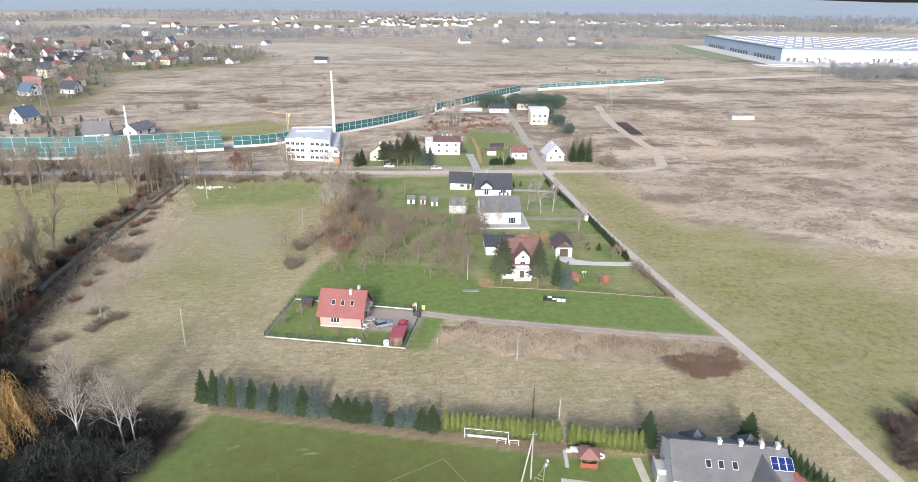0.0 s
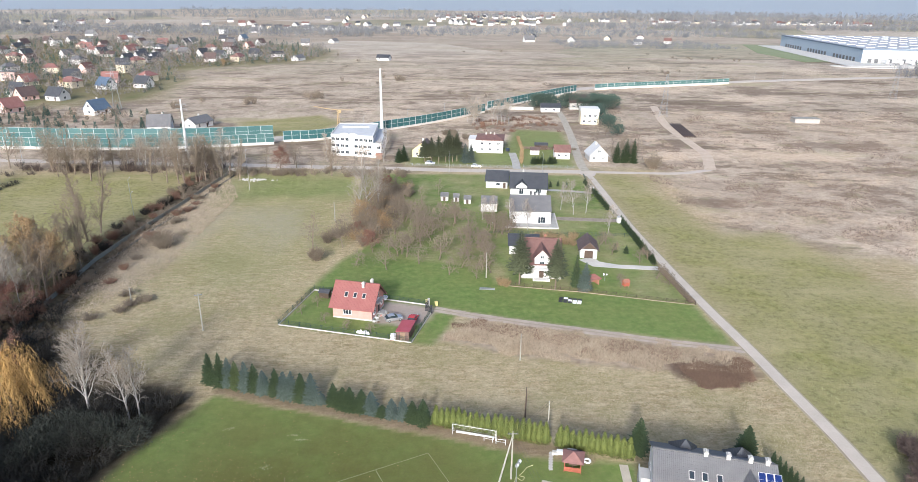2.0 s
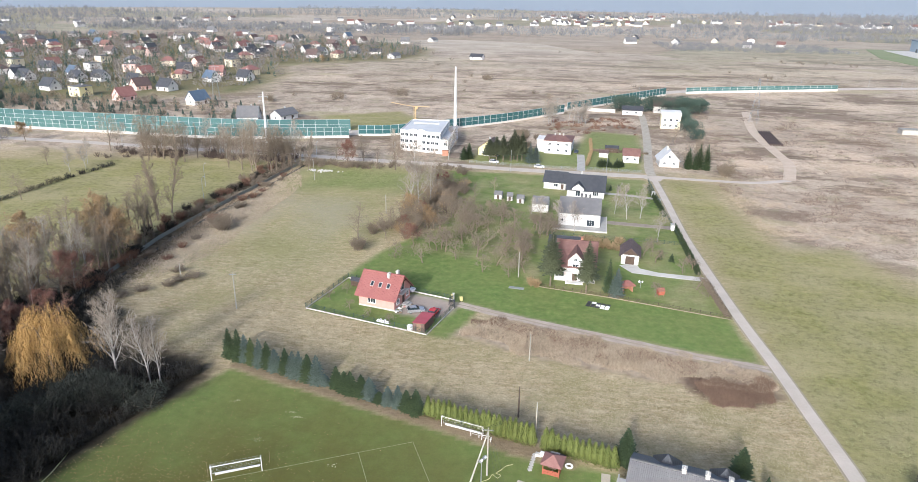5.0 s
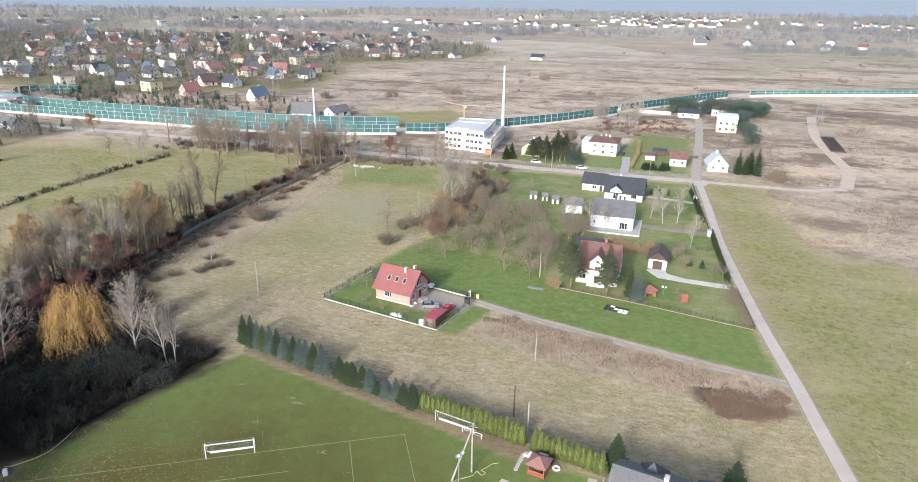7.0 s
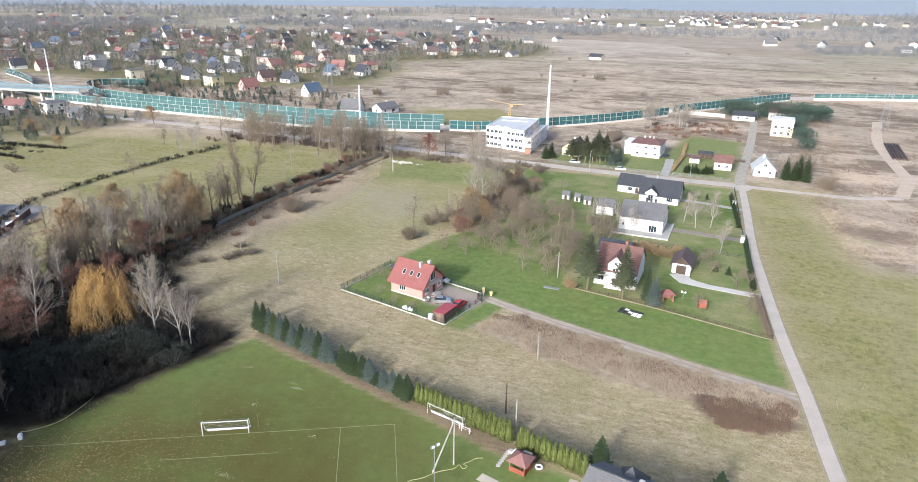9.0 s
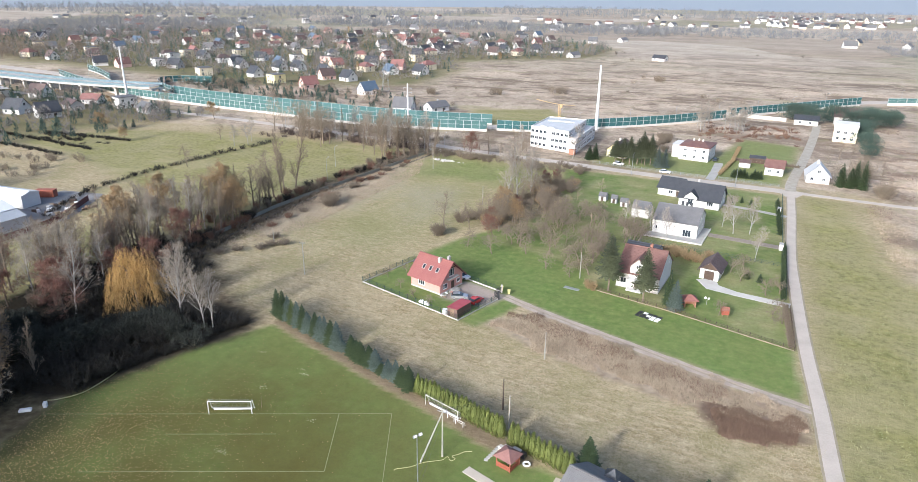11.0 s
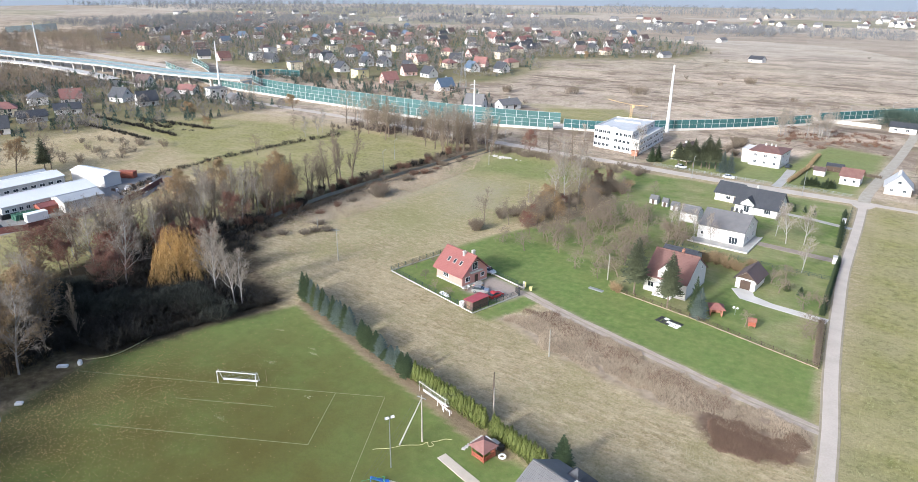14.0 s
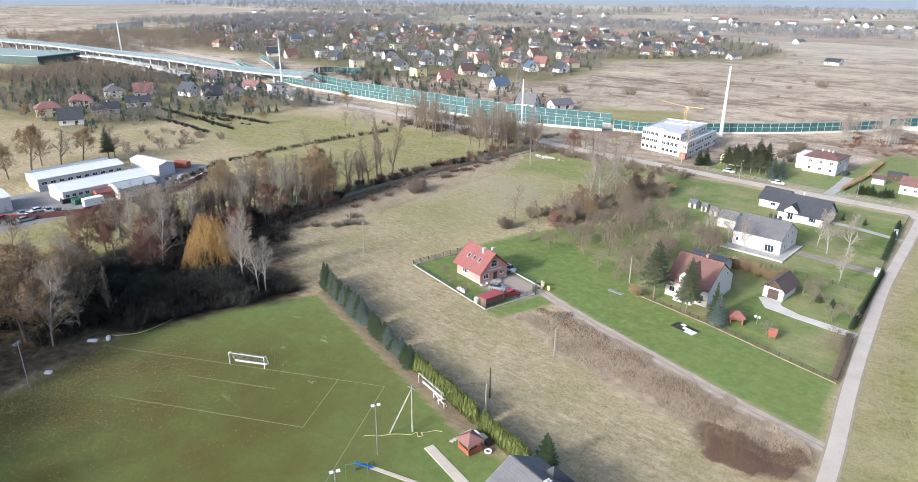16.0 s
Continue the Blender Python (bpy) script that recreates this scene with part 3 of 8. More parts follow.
solid("pavement", ribbon([(20.6, -49.8), (23.6, -50.8), (30.0, -52.9), (34, -54.2)], [1.6, 1.6, 1.7, 1.7], 0.03), surface("sandy_paving", (0.42, 0.37, 0.29), (0.56, 0.5, 0.41), 0.6, 5, 0.9), "sandy concrete slab path on the lawn", "path")
solid("pavement", ribbon([(17.0, -58.9), (25.5, -57.0), (31, -60)], 0.7, 0.03), surface("sandy_paving", (0, 0, 0), (0, 0, 0)), "thin pale slab path on the lawn", "path")
EXPRESS = smooth([(-900, 300), (-600, 262), (-440, 240), (-340, 206), (-263, 191), (-195, 187), (-141, 183), (-100, 188), (-66, 199), (-40, 208), (-12, 236), (34, 284), (64, 318), (93, 354), (128, 384), (240, 419), (310, 438), (480, 470), (760, 480)])
solid("expressway", ribbon(EXPRESS, 11, 0.1, 0.2), ASPHALT, "pale two-lane expressway between green noise barriers", "road")
mark = Shape()
for x, y, a in along(EXPRESS, 12):
    if -500 < x < 320:
        mark.box(-2, -0.08, 0.104, 2, 0.08, 0.11, pose(x, y, 0, 0, 0, a))
solid("lane_marking", mark, WHITE, "dashed white lane marking on the expressway", "marking", kind="stuff")

# ---- houses ----
def window_part(parent, m, w, h, bars=1, frame_mat=None):
    """A window with casing, pane and mullions, facing -y."""
    fm = frame_mat or WHITE

    def casing():
        s = Shape()
        b = 0.09
        s.box(-w / 2, -0.07, -h / 2, -w / 2 + b, 0.05, h / 2)
        s.box(w / 2 - b, -0.07, -h / 2, w / 2, 0.05, h / 2)
        s.box(-w / 2 + b, -0.07, h / 2 - b, w / 2 - b, 0.05, h / 2)
        s.box(-w / 2 + b, -0.07, -h / 2, w / 2 - b, 0.05, -h / 2 + b)
        for i in range(bars):
            x = -w / 2 + w * (i + 1) / (bars + 1)
            s.box(x - 0.03, -0.06, -h / 2 + b, x + 0.03, 0.05, h / 2 - b)
        s.box(-w / 2 - 0.05, -0.14, -h / 2 - 0.05, w / 2 + 0.05, -0.072, -h / 2 - 0.01)
        return s.mesh("window", fm)

    win = part("window", shared(("casing", w, h, bars, fm.name), casing), None, parent, at=m)
    part("pane", shared(("pane", w, h), lambda: Shape().box(-w / 2 + 0.09, -0.035, -h / 2 + 0.09, w / 2 - 0.09, -0.02, h / 2 - 0.09).mesh("pane", GLASS)), None, win)
    return win


def door_part(parent, m, w, h, mat, label=""):
    def leaf():
        s = Shape().box(-w / 2, -0.06, 0, w / 2, 0.03, h)
        for z0, z1 in ((0.12, 0.45), (0.52, 0.92)):
            s.box(-w / 2 + 0.12, -0.085, h * z0, w / 2 - 0.12, -0.062, h * z1)
        return s.mesh("door", mat)

    return part("door", shared(("door", w, h, mat.name), leaf), None, parent, label, m)


def on_wall(face, u, z, L, W):
    """Pose of a wall fitting: face s, n, e or w of a block L by W."""
    return {"s": pose(u, -W / 2, z), "n": pose(u, W / 2, z, 0, 0, 180), "e": pose(L / 2, u, z, 0, 0, 90), "w": pose(-L / 2, u, z, 0, 0, -90)}[face]


def gable_walls(L, W, he, hr):
    s = Shape()
    s.prism([(-W / 2, 0), (W / 2, 0), (W / 2, he), (0, hr - 0.12), (-W / 2, he)], "x", -L / 2, L / 2)
    return s


def gable_roof(L, W, he, hr, ox=0.5, oy=0.6, t=0.2):
    k = (hr - he) / (W / 2)
    e, ze, c = W / 2 + oy, he - oy * k, 0.14
    top = hr + t * 1.15
    ring = [(0, hr), (e, ze), (e, ze + t), (c, top - c * k), (c, top + 0.06), (-c, top + 0.06), (-c, top - c * k), (-e, ze + t), (-e, ze)]
    return Shape().prism(ring, "x", -L / 2 - ox, L / 2 + ox)


def hip_roof(L, W, he, hr, o=0.5, ridge=0.35):
    s = Shape()
    a, b, r = L / 2 + o, W / 2 + o, L / 2 * ridge
    z = he
    base = [(-a, -b, z), (a, -b, z), (a, b, z), (-a, b, z)]
    lo = [(x, y, z - 0.2) for x, y, _ in base]
    p, q = (-r, 0, hr), (r, 0, hr)
    s.poly([base[0], base[1], q, p])
    s.poly([base[2], base[3], p, q])
    s.poly([base[1], base[2], q])
    s.poly([base[3], base[0], p])
    for i in range(4):
        s.poly([lo[i], lo[(i + 1) % 4], base[(i + 1) % 4], base[i]])
    s.poly(lo[::-1])
    return s


def chimney_part(parent, x, y, z0, z1, mat, w=0.55, d=0.8):
    s = Shape().box(x - w / 2, y - d / 2, z0, x + w / 2, y + d / 2, z1)
    s.box(x - w / 2 - 0.08, y - d / 2 - 0.08, z1 + 0.002, x + w / 2 + 0.08, y + d / 2 + 0.08, z1 + 0.12)
    for k in (-0.2, 0.2):
        s.box(x - 0.1, y + k - 0.1, z1 + 0.122, x + 0.1, y + k + 0.1, z1 + 0.3)
    return part("chimney", s, mat, parent)


def skylight_part(parent, x, side, v, W, he, hr, w=0.85, h=1.3):
    """A roof window at x, at the share v of the slope up from the eave."""
    k = (hr - he) / (W / 2)
    ang = math.degrees(math.atan(k))
    y, z = side * W / 2 * (1 - v), he + (hr - he) * v + 0.26
    m = pose(x, y, z, ang if side < 0 else -ang)
    s = Shape()
    for a in ((-w / 2, -h / 2, -w / 2 + 0.09, h / 2), (w / 2 - 0.09, -h / 2, w / 2, h / 2), (-w / 2 + 0.09, -h / 2, w / 2 - 0.09, -h / 2 + 0.09), (-w / 2 + 0.09, h / 2 - 0.09, w / 2 - 0.09, h / 2)):
        s.box(a[0], a[1], -0.1, a[2], a[3], 0.1)
    sk = part("roof_window", s, GREYP, parent, at=m)
    part("pane", Shape().box(-w / 2 + 0.09, -h / 2 + 0.09, -0.05, w / 2 - 0.09, h / 2 - 0.09, 0.06), GLASS, sk)


def house(label, at, L, W, he, hr, wall, roof, wins=(), chimneys=(), lights=(), doors=(), hip=False, ox=0.5, oy=0.6, plinth=True, name="house", category="house", group="", chim_mat=None, bars=1):
    ob = thing(name, label, category, at, group)
    if hip:
        part("wall", Shape().box(-L / 2, -W / 2, 0, L / 2, W / 2, he - 0.21), wall, ob)
        part("roof", hip_roof(L, W, he, hr), roof, ob)
    else:
        part("wall", gable_walls(L, W, he, hr), wall, ob)
        part("roof", gable_roof(L, W, he, hr, ox, oy), roof, ob)
    if plinth:
        s = Shape()
        s.box(-L / 2 - 0.06, -W / 2 - 0.06, 0, L / 2 + 0.06, W / 2 + 0.06, 0.35)
        part("plinth", s, GREYP, ob)
    for face, u, z, w, h in wins:
        window_part(ob, on_wall(face, u, z, L, W), w, h, bars if w > 0.8 else 0)
    for face, u, w, h, mat in doors:
        door_part(ob, on_wall(face, u, 0.05, L, W), w, h, mat)
    for x, y, z in chimneys:
        k = (hr - he) / (W / 2)
        chimney_part(ob, x, y, hr - abs(y) * k - 0.4, z, chim_mat or PALE_CONCRETE)
    for x, side, v in lights:
        skylight_part(ob, x, side, v, W, he, hr)
    return ob


def frame_of(ax, ay, bx, by, W):
    """Centre and heading of a block whose front (s) runs from a to b, W deep."""
    a = math.atan2(by - ay, bx - ax)
    cx, cy = (ax + bx) / 2 - math.sin(a) * W / 2, (ay + by) / 2 + math.cos(a) * W / 2
    return pose(cx, cy, 0, 0, 0, math.degrees(a)), math.hypot(bx - ax, by - ay)


# red-roofed house in its fenced yard
m, _ = frame_of(-18.0, 5.9, -9.2, 3.6, 8.4)
red_house = house("pink block house with red metal-tile roof, unrendered", m, 9.2, 8.4, 3.3, 7.15, BRICKP, R_RED,
      wins=[("s", -1.2, 1.75, 2.0, 1.3), ("e", -2.4, 1.7, 1.5, 1.3), ("e", 2.6, 1.75, 1.3, 1.1), ("e", 0.0, 4.6, 1.9, 1.9), ("w", 0, 4.6, 1.4, 1.3), ("n", 1.5, 1.7, 1.4, 1.2)],
      chimneys=[(1.6, -0.6, 7.55), (3.1, 0.9, 7.8)], lights=[(-1.9, -1, 0.42), (0.2, -1, 0.42), (2.3, -1, 0.42)],
      doors=[("e", 0.5, 1.1, 2.15, DARKWOOD)], ox=0.75, oy=0.75, bars=2)
beams = Shape()
for sg in (-1, 1):
    beams.tube((5.1, sg * 4.7, 2.75), (5.1, 0, 6.95), 0.1, 0.1, 4)
beams.box(5.03, -1.6, 5.9, 5.17, 1.6, 6.05)
part("gable_timber", beams, DARKWOOD, red_house)
part("balcony", Shape().box(4.6, -2.0, 3.25, 5.6, 2.0, 3.4), CONCRETE, red_house)
part("doorstep", Shape().box(4.67, -0.6, 0, 6.0, 1.6, 0.3).box(6.002, -0.4, 0, 6.4, 1.4, 0.15), CONCRETE, red_house)

# white house behind the spruces, clay-tile half-hipped roof
m, _ = frame_of(27.6, 26.9, 37.8, 25.9, 13.0)
wh = thing("house", "white rendered house with faded clay-tile roof", "house", m)
part("wall", gable_walls(10.2, 13.0, 4.2, 8.7).prism([(-1.9, 3.0), (1.9, 3.0), (1.9, 5.8), (0, 7.8), (-1.9, 5.8)], "y", -6.7, -1.0), PLASTER, wh)
k = 4.5 / 6.5
rs = gable_roof(10.2, 13.0, 4.2, 8.7, 0.25, 0.5)
for sg in (-1, 1):
    e = sg * 2.3
    ring = [(0, 8.1), (e, 5.6), (e, 5.8), (0, 8.32)]
    rs.prism(ring if sg < 0 else ring[::-1], "y", -7.1, -0.4)
part("roof", rs, R_CLAY, wh)
for f, u, z, w, h in [("s", -3.4, 1.9, 1.5, 1.4), ("s", 3.4, 1.9, 1.5, 1.4), ("e", 3.0, 5.4, 0.9, 1.0), ("w", -2, 1.8, 1.3, 1.3), ("w", 2.5, 1.8, 1.3, 1.3), ("w", 0, 5.6, 1.2, 1.2)]:
    window_part(wh, on_wall(f, u, z, 10.2, 13.0), w, h)
for x, z, w, h in ((0, 6.1, 0.9, 0.9), (0, 4.3, 1.4, 1.3)):
    window_part(wh, pose(x, -6.71, z), w, h)
door_part(wh, on_wall("s", 0, 0.3, 10.2, 13.0), 1.2, 2.2, DARKWOOD)
part("porch", Shape().box(-2.2, -8.2, 0, 2.2, -6.503, 0.3).box(-2.2, -8.2, 2.95, 2.2, -6.71, 3.1).box(-2.1, -8.1, 0.3, -1.9, -7.9, 2.95).box(1.9, -8.1, 0.3, 2.1, -7.9, 2.95), PLASTER, wh)
chimney_part(wh, 1.0, 0.6, 7.8, 9.5, BRICK)
part("plinth", Shape().box(-5.15, -6.55, 0, 5.15, 6.55, 0.4), GREYP, wh)

# brown shed behind it, garage
m, _ = frame_of(26.4, 43.6, 34.4, 42.8, 8.6)
house("low shed with dark graphite sheet roof behind the white house", m, 8.0, 8.6, 2.7, 4.4, PLASTER, R_DARK, wins=[("e", 1.5, 1.5, 1.0, 0.8)], doors=[("e", -1.5, 1.6, 2.0, DARKWOOD)], name="shed", category="shed", oy=0.4)
m, _ = frame_of(46.0, 40.4, 50.4, 39.8, 7.4)
gar = thing("garage", "white garage with brown gable roof and wooden door", "garage", m @ pose(0, 0, 0, 0, 0, 90))
part("wall", gable_walls(7.4, 4.6, 2.7, 4.6), PLASTER, gar)
part("roof", gable_roof(7.4, 4.6, 2.7, 4.6, 0.6, 0.6), R_BROWN, gar)
door_part(gar, on_wall("w", 0, 0.03, 7.4, 4.6), 2.4, 2.3, DARKWOOD)
part("gable_cladding", Shape().prism([(-2.1, 2.75), (2.1, 2.75), (0, 4.4)], "x", -3.76, -3.703), DARKWOOD, gar)
window_part(gar, on_wall("s", 0.5, 1.6, 7.4, 4.6), 1.0, 0.7)

# grey-roofed white house on its terrace
m, L = frame_of(29.6, 69.6, 42.4, 68.4, 12.6)
g = house("white two-storey house with grey gable roof", m, 12.9, 12.4, 4.3, 7.6, PLASTER, R_GREY,
      wins=[("e", -3, 1.8, 1.3, 1.4), ("e", 2.5, 1.8, 1.3, 1.4), ("e", -1.5, 4.7, 1.1, 1.3), ("e", 1.5, 4.7, 1.1, 1.3), ("w", 0, 4.7, 1.2, 1.2), ("s", 3.6, 1.5, 2.4, 2.1), ("s", -5.2, 2.0, 0.7, 1.0)], chimneys=[(0.2, 1.0, 8.6), (1.5, 1.0, 8.5), (2.8, 1.0, 8.4)], ox=0.15, oy=0.25, chim_mat=R_DARK, bars=2)
part("terrace", Shape().box(-7.6, -10.0, 0, 8.4, -6.28, 0.28).box(6.53, -6.278, 0, 8.4, 5.0, 0.28), CONCRETE, g, "grey paved terrace")
part("terrace_edge", Shape().box(-7.9, -10.35, 0, 8.75, -10.003, 0.42).box(8.403, -10.002, 0, 8.75, 5.0, 0.42), PALE_CONCRETE, g)

# grey shed and three small huts
m, _ = frame_of(21.2, 82.2, 26.6, 81.7, 5.0)
house("white garden shed with grey gable roof", m, 5.4, 5.0, 2.9, 4.6, PLASTER, R_GREY, name="shed", category="shed", ox=0.1, oy=0.2)
for x, y, s_, rt in ((9.3, 95.4, 2.6, R_GREY), (13.4, 94.0, 1.9, R_GREY), (17.2, 91.8, 2.4, R_GREY)):
    house("small pale garden hut with grey roof", pose(x, y, 0, 0, 0, -6), s_, s_ * 0.9, 1.7, 2.6, GREYP, rt, name="garden_hut", category="hut", ox=0.15, oy=0.15, plinth=False, doors=[("s", 0, 0.8, 1.5, DARKWOOD)], group="garden huts")

# dark-roofed house with its wing
m, _ = frame_of(33.4, 101.6, 46.4, 100.0, 11.0)
d = house("white bungalow with graphite gable roof and small dormer", m, 13.0, 11.0, 3.0, 6.9, PLASTER, R_DARK,
      wins=[("s", 3.6, 1.7, 2.0, 1.4), ("s", -2.6, 1.5, 1.6, 1.9), ("e", -2.5, 1.8, 1.3, 1.4), ("e", 2.5, 1.8, 1.3, 1.4), ("e", 0, 5.2, 1.4, 1.4)], chimneys=[(-2, 1.2, 7.7)], ox=0.5, oy=0.7, bars=2)
part("dormer", Shape().prism([(-4.6, 0), (-0.6, 0), (-0.6, 3.4), (-2.6, 5.0), (-4.6, 3.4)], "y", -6.1, -1.5), PLASTER, d)
dr = Shape()
for sg in (-1, 1):
    ring = [(-2.6, 5.25), (-2.6 + sg * 2.4, 3.3), (-2.6 + sg * 2.4, 3.48), (-2.6, 5.45)]
    dr.prism(ring if sg < 0 else ring[::-1], "y", -6.6, -1.0)
part("dormer_roof", dr, R_DARK, d)
window_part(d, pose(-2.6, -6.11, 1.6), 1.7, 2.0, 1)
m, _ = frame_of(25.2, 111.0, 33.2, 109.6, 8.6)
house("low white wing with graphite gable roof", m, 8.0, 8.6, 2.9, 5.6, PLASTER, R_DARK, wins=[("s", 0.5, 1.6, 1.6, 1.2)], doors=[("s", 2.9, 1.0, 2.1, DARKWOOD)], name="garage", category="garage")

# north of the village road
m, _ = frame_of(21.5, 168.6, 38.6, 166.3, 14.0)
w2 = house("white two-storey house with low red-brown hipped roof", m @ pose(1.4, 0, 0), 12.0, 13.5, 6.0, 7.3, PLASTER, R_CLAY, hip=True,
      wins=[("s", u, z, 1.2, 1.1) for u in (-3.6, 0.2, 4.0) for z in (1.7, 4.4)] + [("e", u, z, 1.3, 1.3) for u in (-3.5, 3.0) for z in (1.7, 4.5)], chimneys=[(-2, 0, 7.9), (0, 0.6, 7.9), (1.8, 0, 7.9)])
part("annexe", Shape().box(-9.8, -4, 0, -6.002, 5, 5.4).box(-10.0, -4.2, 5.402, -6.002, 5.2, 5.6), PLASTER, w2)
part("balcony", Shape().box(-2.4, -7.9, 3.0, 3.4, -6.753, 3.15).box(-2.4, -7.9, 3.152, 3.4, -7.82, 4.0), GREYP, w2)
m, _ = frame_of(59.4, 156.2, 66.0, 155.6, 7.5)
house("small white house with pinkish tile roof", m, 6.6, 7.5, 3.4, 5.4, PLASTER, R_CLAY, wins=[("s", -1.5, 1.7, 1.1, 1.1), ("s", 1.5, 1.7, 1.1, 1.1)], hip=False)
m, _ = frame_of(73.8, 151.0, 82.0, 151.0, 9.0)
c = house("small chalet with pale sheet roof and dark gable", m @ pose(0, 0, 0, 0, 0, 90), 9.0, 8.0, 3.0, 7.0, GREYP, R_ASB, wins=[("w", -2, 1.7, 1.1, 1.2), ("w", 2, 1.7, 1.1, 1.2), ("w", 0, 4.6, 1.2, 1.2)], chimneys=[(0, 0.5, 7.7)])
m, _ = frame_of(-4.6, 160.5, 6.0, 157.6, 8.0)
house("yellowish cottage with brown gable roof under trees", m @ pose(0, 0, 0, 0, 0, 90), 9.0, 8.5, 3.2, 6.6, YELLOW, R_BROWN, wins=[("w", -2, 1.7, 1.1, 1.2), ("w", 2, 1.7, 1.1, 1.2), ("w", 0, 4.4, 1.2, 1.2)], chimneys=[(0, 0.5, 7.4)])
m, _ = frame_of(88.6, 237.0, 98.0, 236.0, 10.0)
fb = thing("house", "flat-roofed two-storey house with white parapet", "house", m)
part("wall", Shape().box(-5, -5, 0, 5, 5, 7.2), CREAM, fb)
part("parapet", Shape().box(-5.2, -5.2, 7.202, 5.2, 5.2, 8.6), PLASTER, fb)
for u in (-3, 0, 3):
    for z in (1.8, 4.8):
        window_part(fb, on_wall("s", u, z, 10, 10), 1.4, 1.3)
part("balcony", Shape().box(-4.8, -6.4, 3.1, 1.2, -5.002, 3.25).box(-4.8, -6.4, 3.252, 1.2, -6.3, 4.1), GREYP, fb)
m, _ = frame_of(72.5, 276.0, 84, 275.2, 7.0)
house("low white building with dark sheet roof", m, 11.5, 7.0, 3.0, 4.8, PLASTER, R_DARK, wins=[("s", -3, 1.6, 1.4, 1.2), ("s", 2, 1.6, 1.4, 1.2)])
m, _ = frame_of(92, 286, 104, 285, 10)
house("house with faded brown roof among dark trees", m, 12, 10, 4.5, 8.5, GREYP, R_BROWN, wins=[("s", -3, 2, 1.4, 1.2), ("s", 2, 2, 1.4, 1.2)])
m, _ = frame_of(30, 288, 70, 282, 1)
solid("yard_wall", Shape().box(-19, -0.15, 0, 19, 0.15, 2.0), PALE_CONCRETE, "pale concrete yard wall", "wall", at=m)

# ---- office block with a skewed front by the barriers ----
OX, OY = -28.2, 176.0
foot = [(-11.3, -12.6), (11.2, -18.6), (11.5, 16.5), (-10.5, 16.5)]
top_foot = [(-11.3, -12.6), (7.6, -17.6), (7.8, 13.5), (-10.5, 13.5)]
of = thing("office_building", "white three-storey office block with stepped flat roof", "building", pose(OX, OY, 0))
part("wall", Shape().prism(foot, "z", 0, 6.1), PLASTER, of)
part("upper_wall", Shape().prism(top_foot, "z", 6.102, 9.0), PLASTER, of)
MEMBRANE = surface("grey_membrane", (0.42, 0.43, 0.44), (0.56, 0.57, 0.58), 0.2, 4, 0.8)
part("terrace_roof", Shape().box(7.9, -16.8, 6.102, 11.0, 16.2, 6.18), MEMBRANE, of)
part("roof", Shape().prism([(x * 0.97, y * 0.97) for x, y in top_foot], "z", 9.002, 9.1), MEMBRANE, of)
part("roof_pipe", Shape().box(-8, 4, 9.102, 4, 4.5, 9.6), PLASTER, of)
for ring_, z0, zs in ((foot, 6.102, (1.7, 4.6)), (top_foot, 9.002, (7.5,))):
    for (ax, ay), (bx, by) in zip(ring_[:2], ring_[1:3]):
        an, d = math.degrees(math.atan2(by - ay, bx - ax)), math.hypot(bx - ax, by - ay)
        w_ = pose(ax, ay, 0, 0, 0, an)
        part("parapet", Shape().box(0.02, -0.12, z0, d - 0.02, 0.2, z0 + 0.55), PLASTER, of, at=w_)
        part("string_course", Shape().box(0, -0.1, zs[0] + 1.15, d, -0.003, zs[0] + 1.33), GREYP, of, at=w_)
        n = int(d / 2.0)
        for z in zs:
            for i in range(n):
                if i % 5 < 4:
                    window_part(of, w_ @ pose((i + 0.5) * d / n, -0.003, z), 1.7, 1.35)
    for (ax, ay), (bx, by) in zip(ring_[2:], ring_[3:] + ring_[:1]):
        part("parapet", Shape().box(0.02, 0.0, 9.002 if ring_ is top_foot else 6.102, math.hypot(bx - ax, by - ay) - 0.02, 0.2, 9.5 if ring_ is top_foot else 6.12), PLASTER, of, at=pose(ax, ay, 0, 0, 0, math.degrees(math.atan2(by - ay, bx - ax))))
for u in (6.5, 10.5):
    part("arched_gable", Shape().prism([(u - 2, 8.9), (u + 2, 8.9), (u + 2, 9.5), (u + 1.4, 10.1), (u, 10.4), (u - 1.4, 10.1), (u - 2, 9.5)], "y", -0.25, 0.3), PLASTER, of, at=pose(foot[0][0], foot[0][1], 0, 0, 0, -14.9))
part("porch", Shape().box(9.0, -20.8, 0, 11.6, -18.9, 2.2).box(8.8, -21.0, 2.202, 11.8, -18.9, 2.35), BRICK, of, "low red-brown entrance porch")

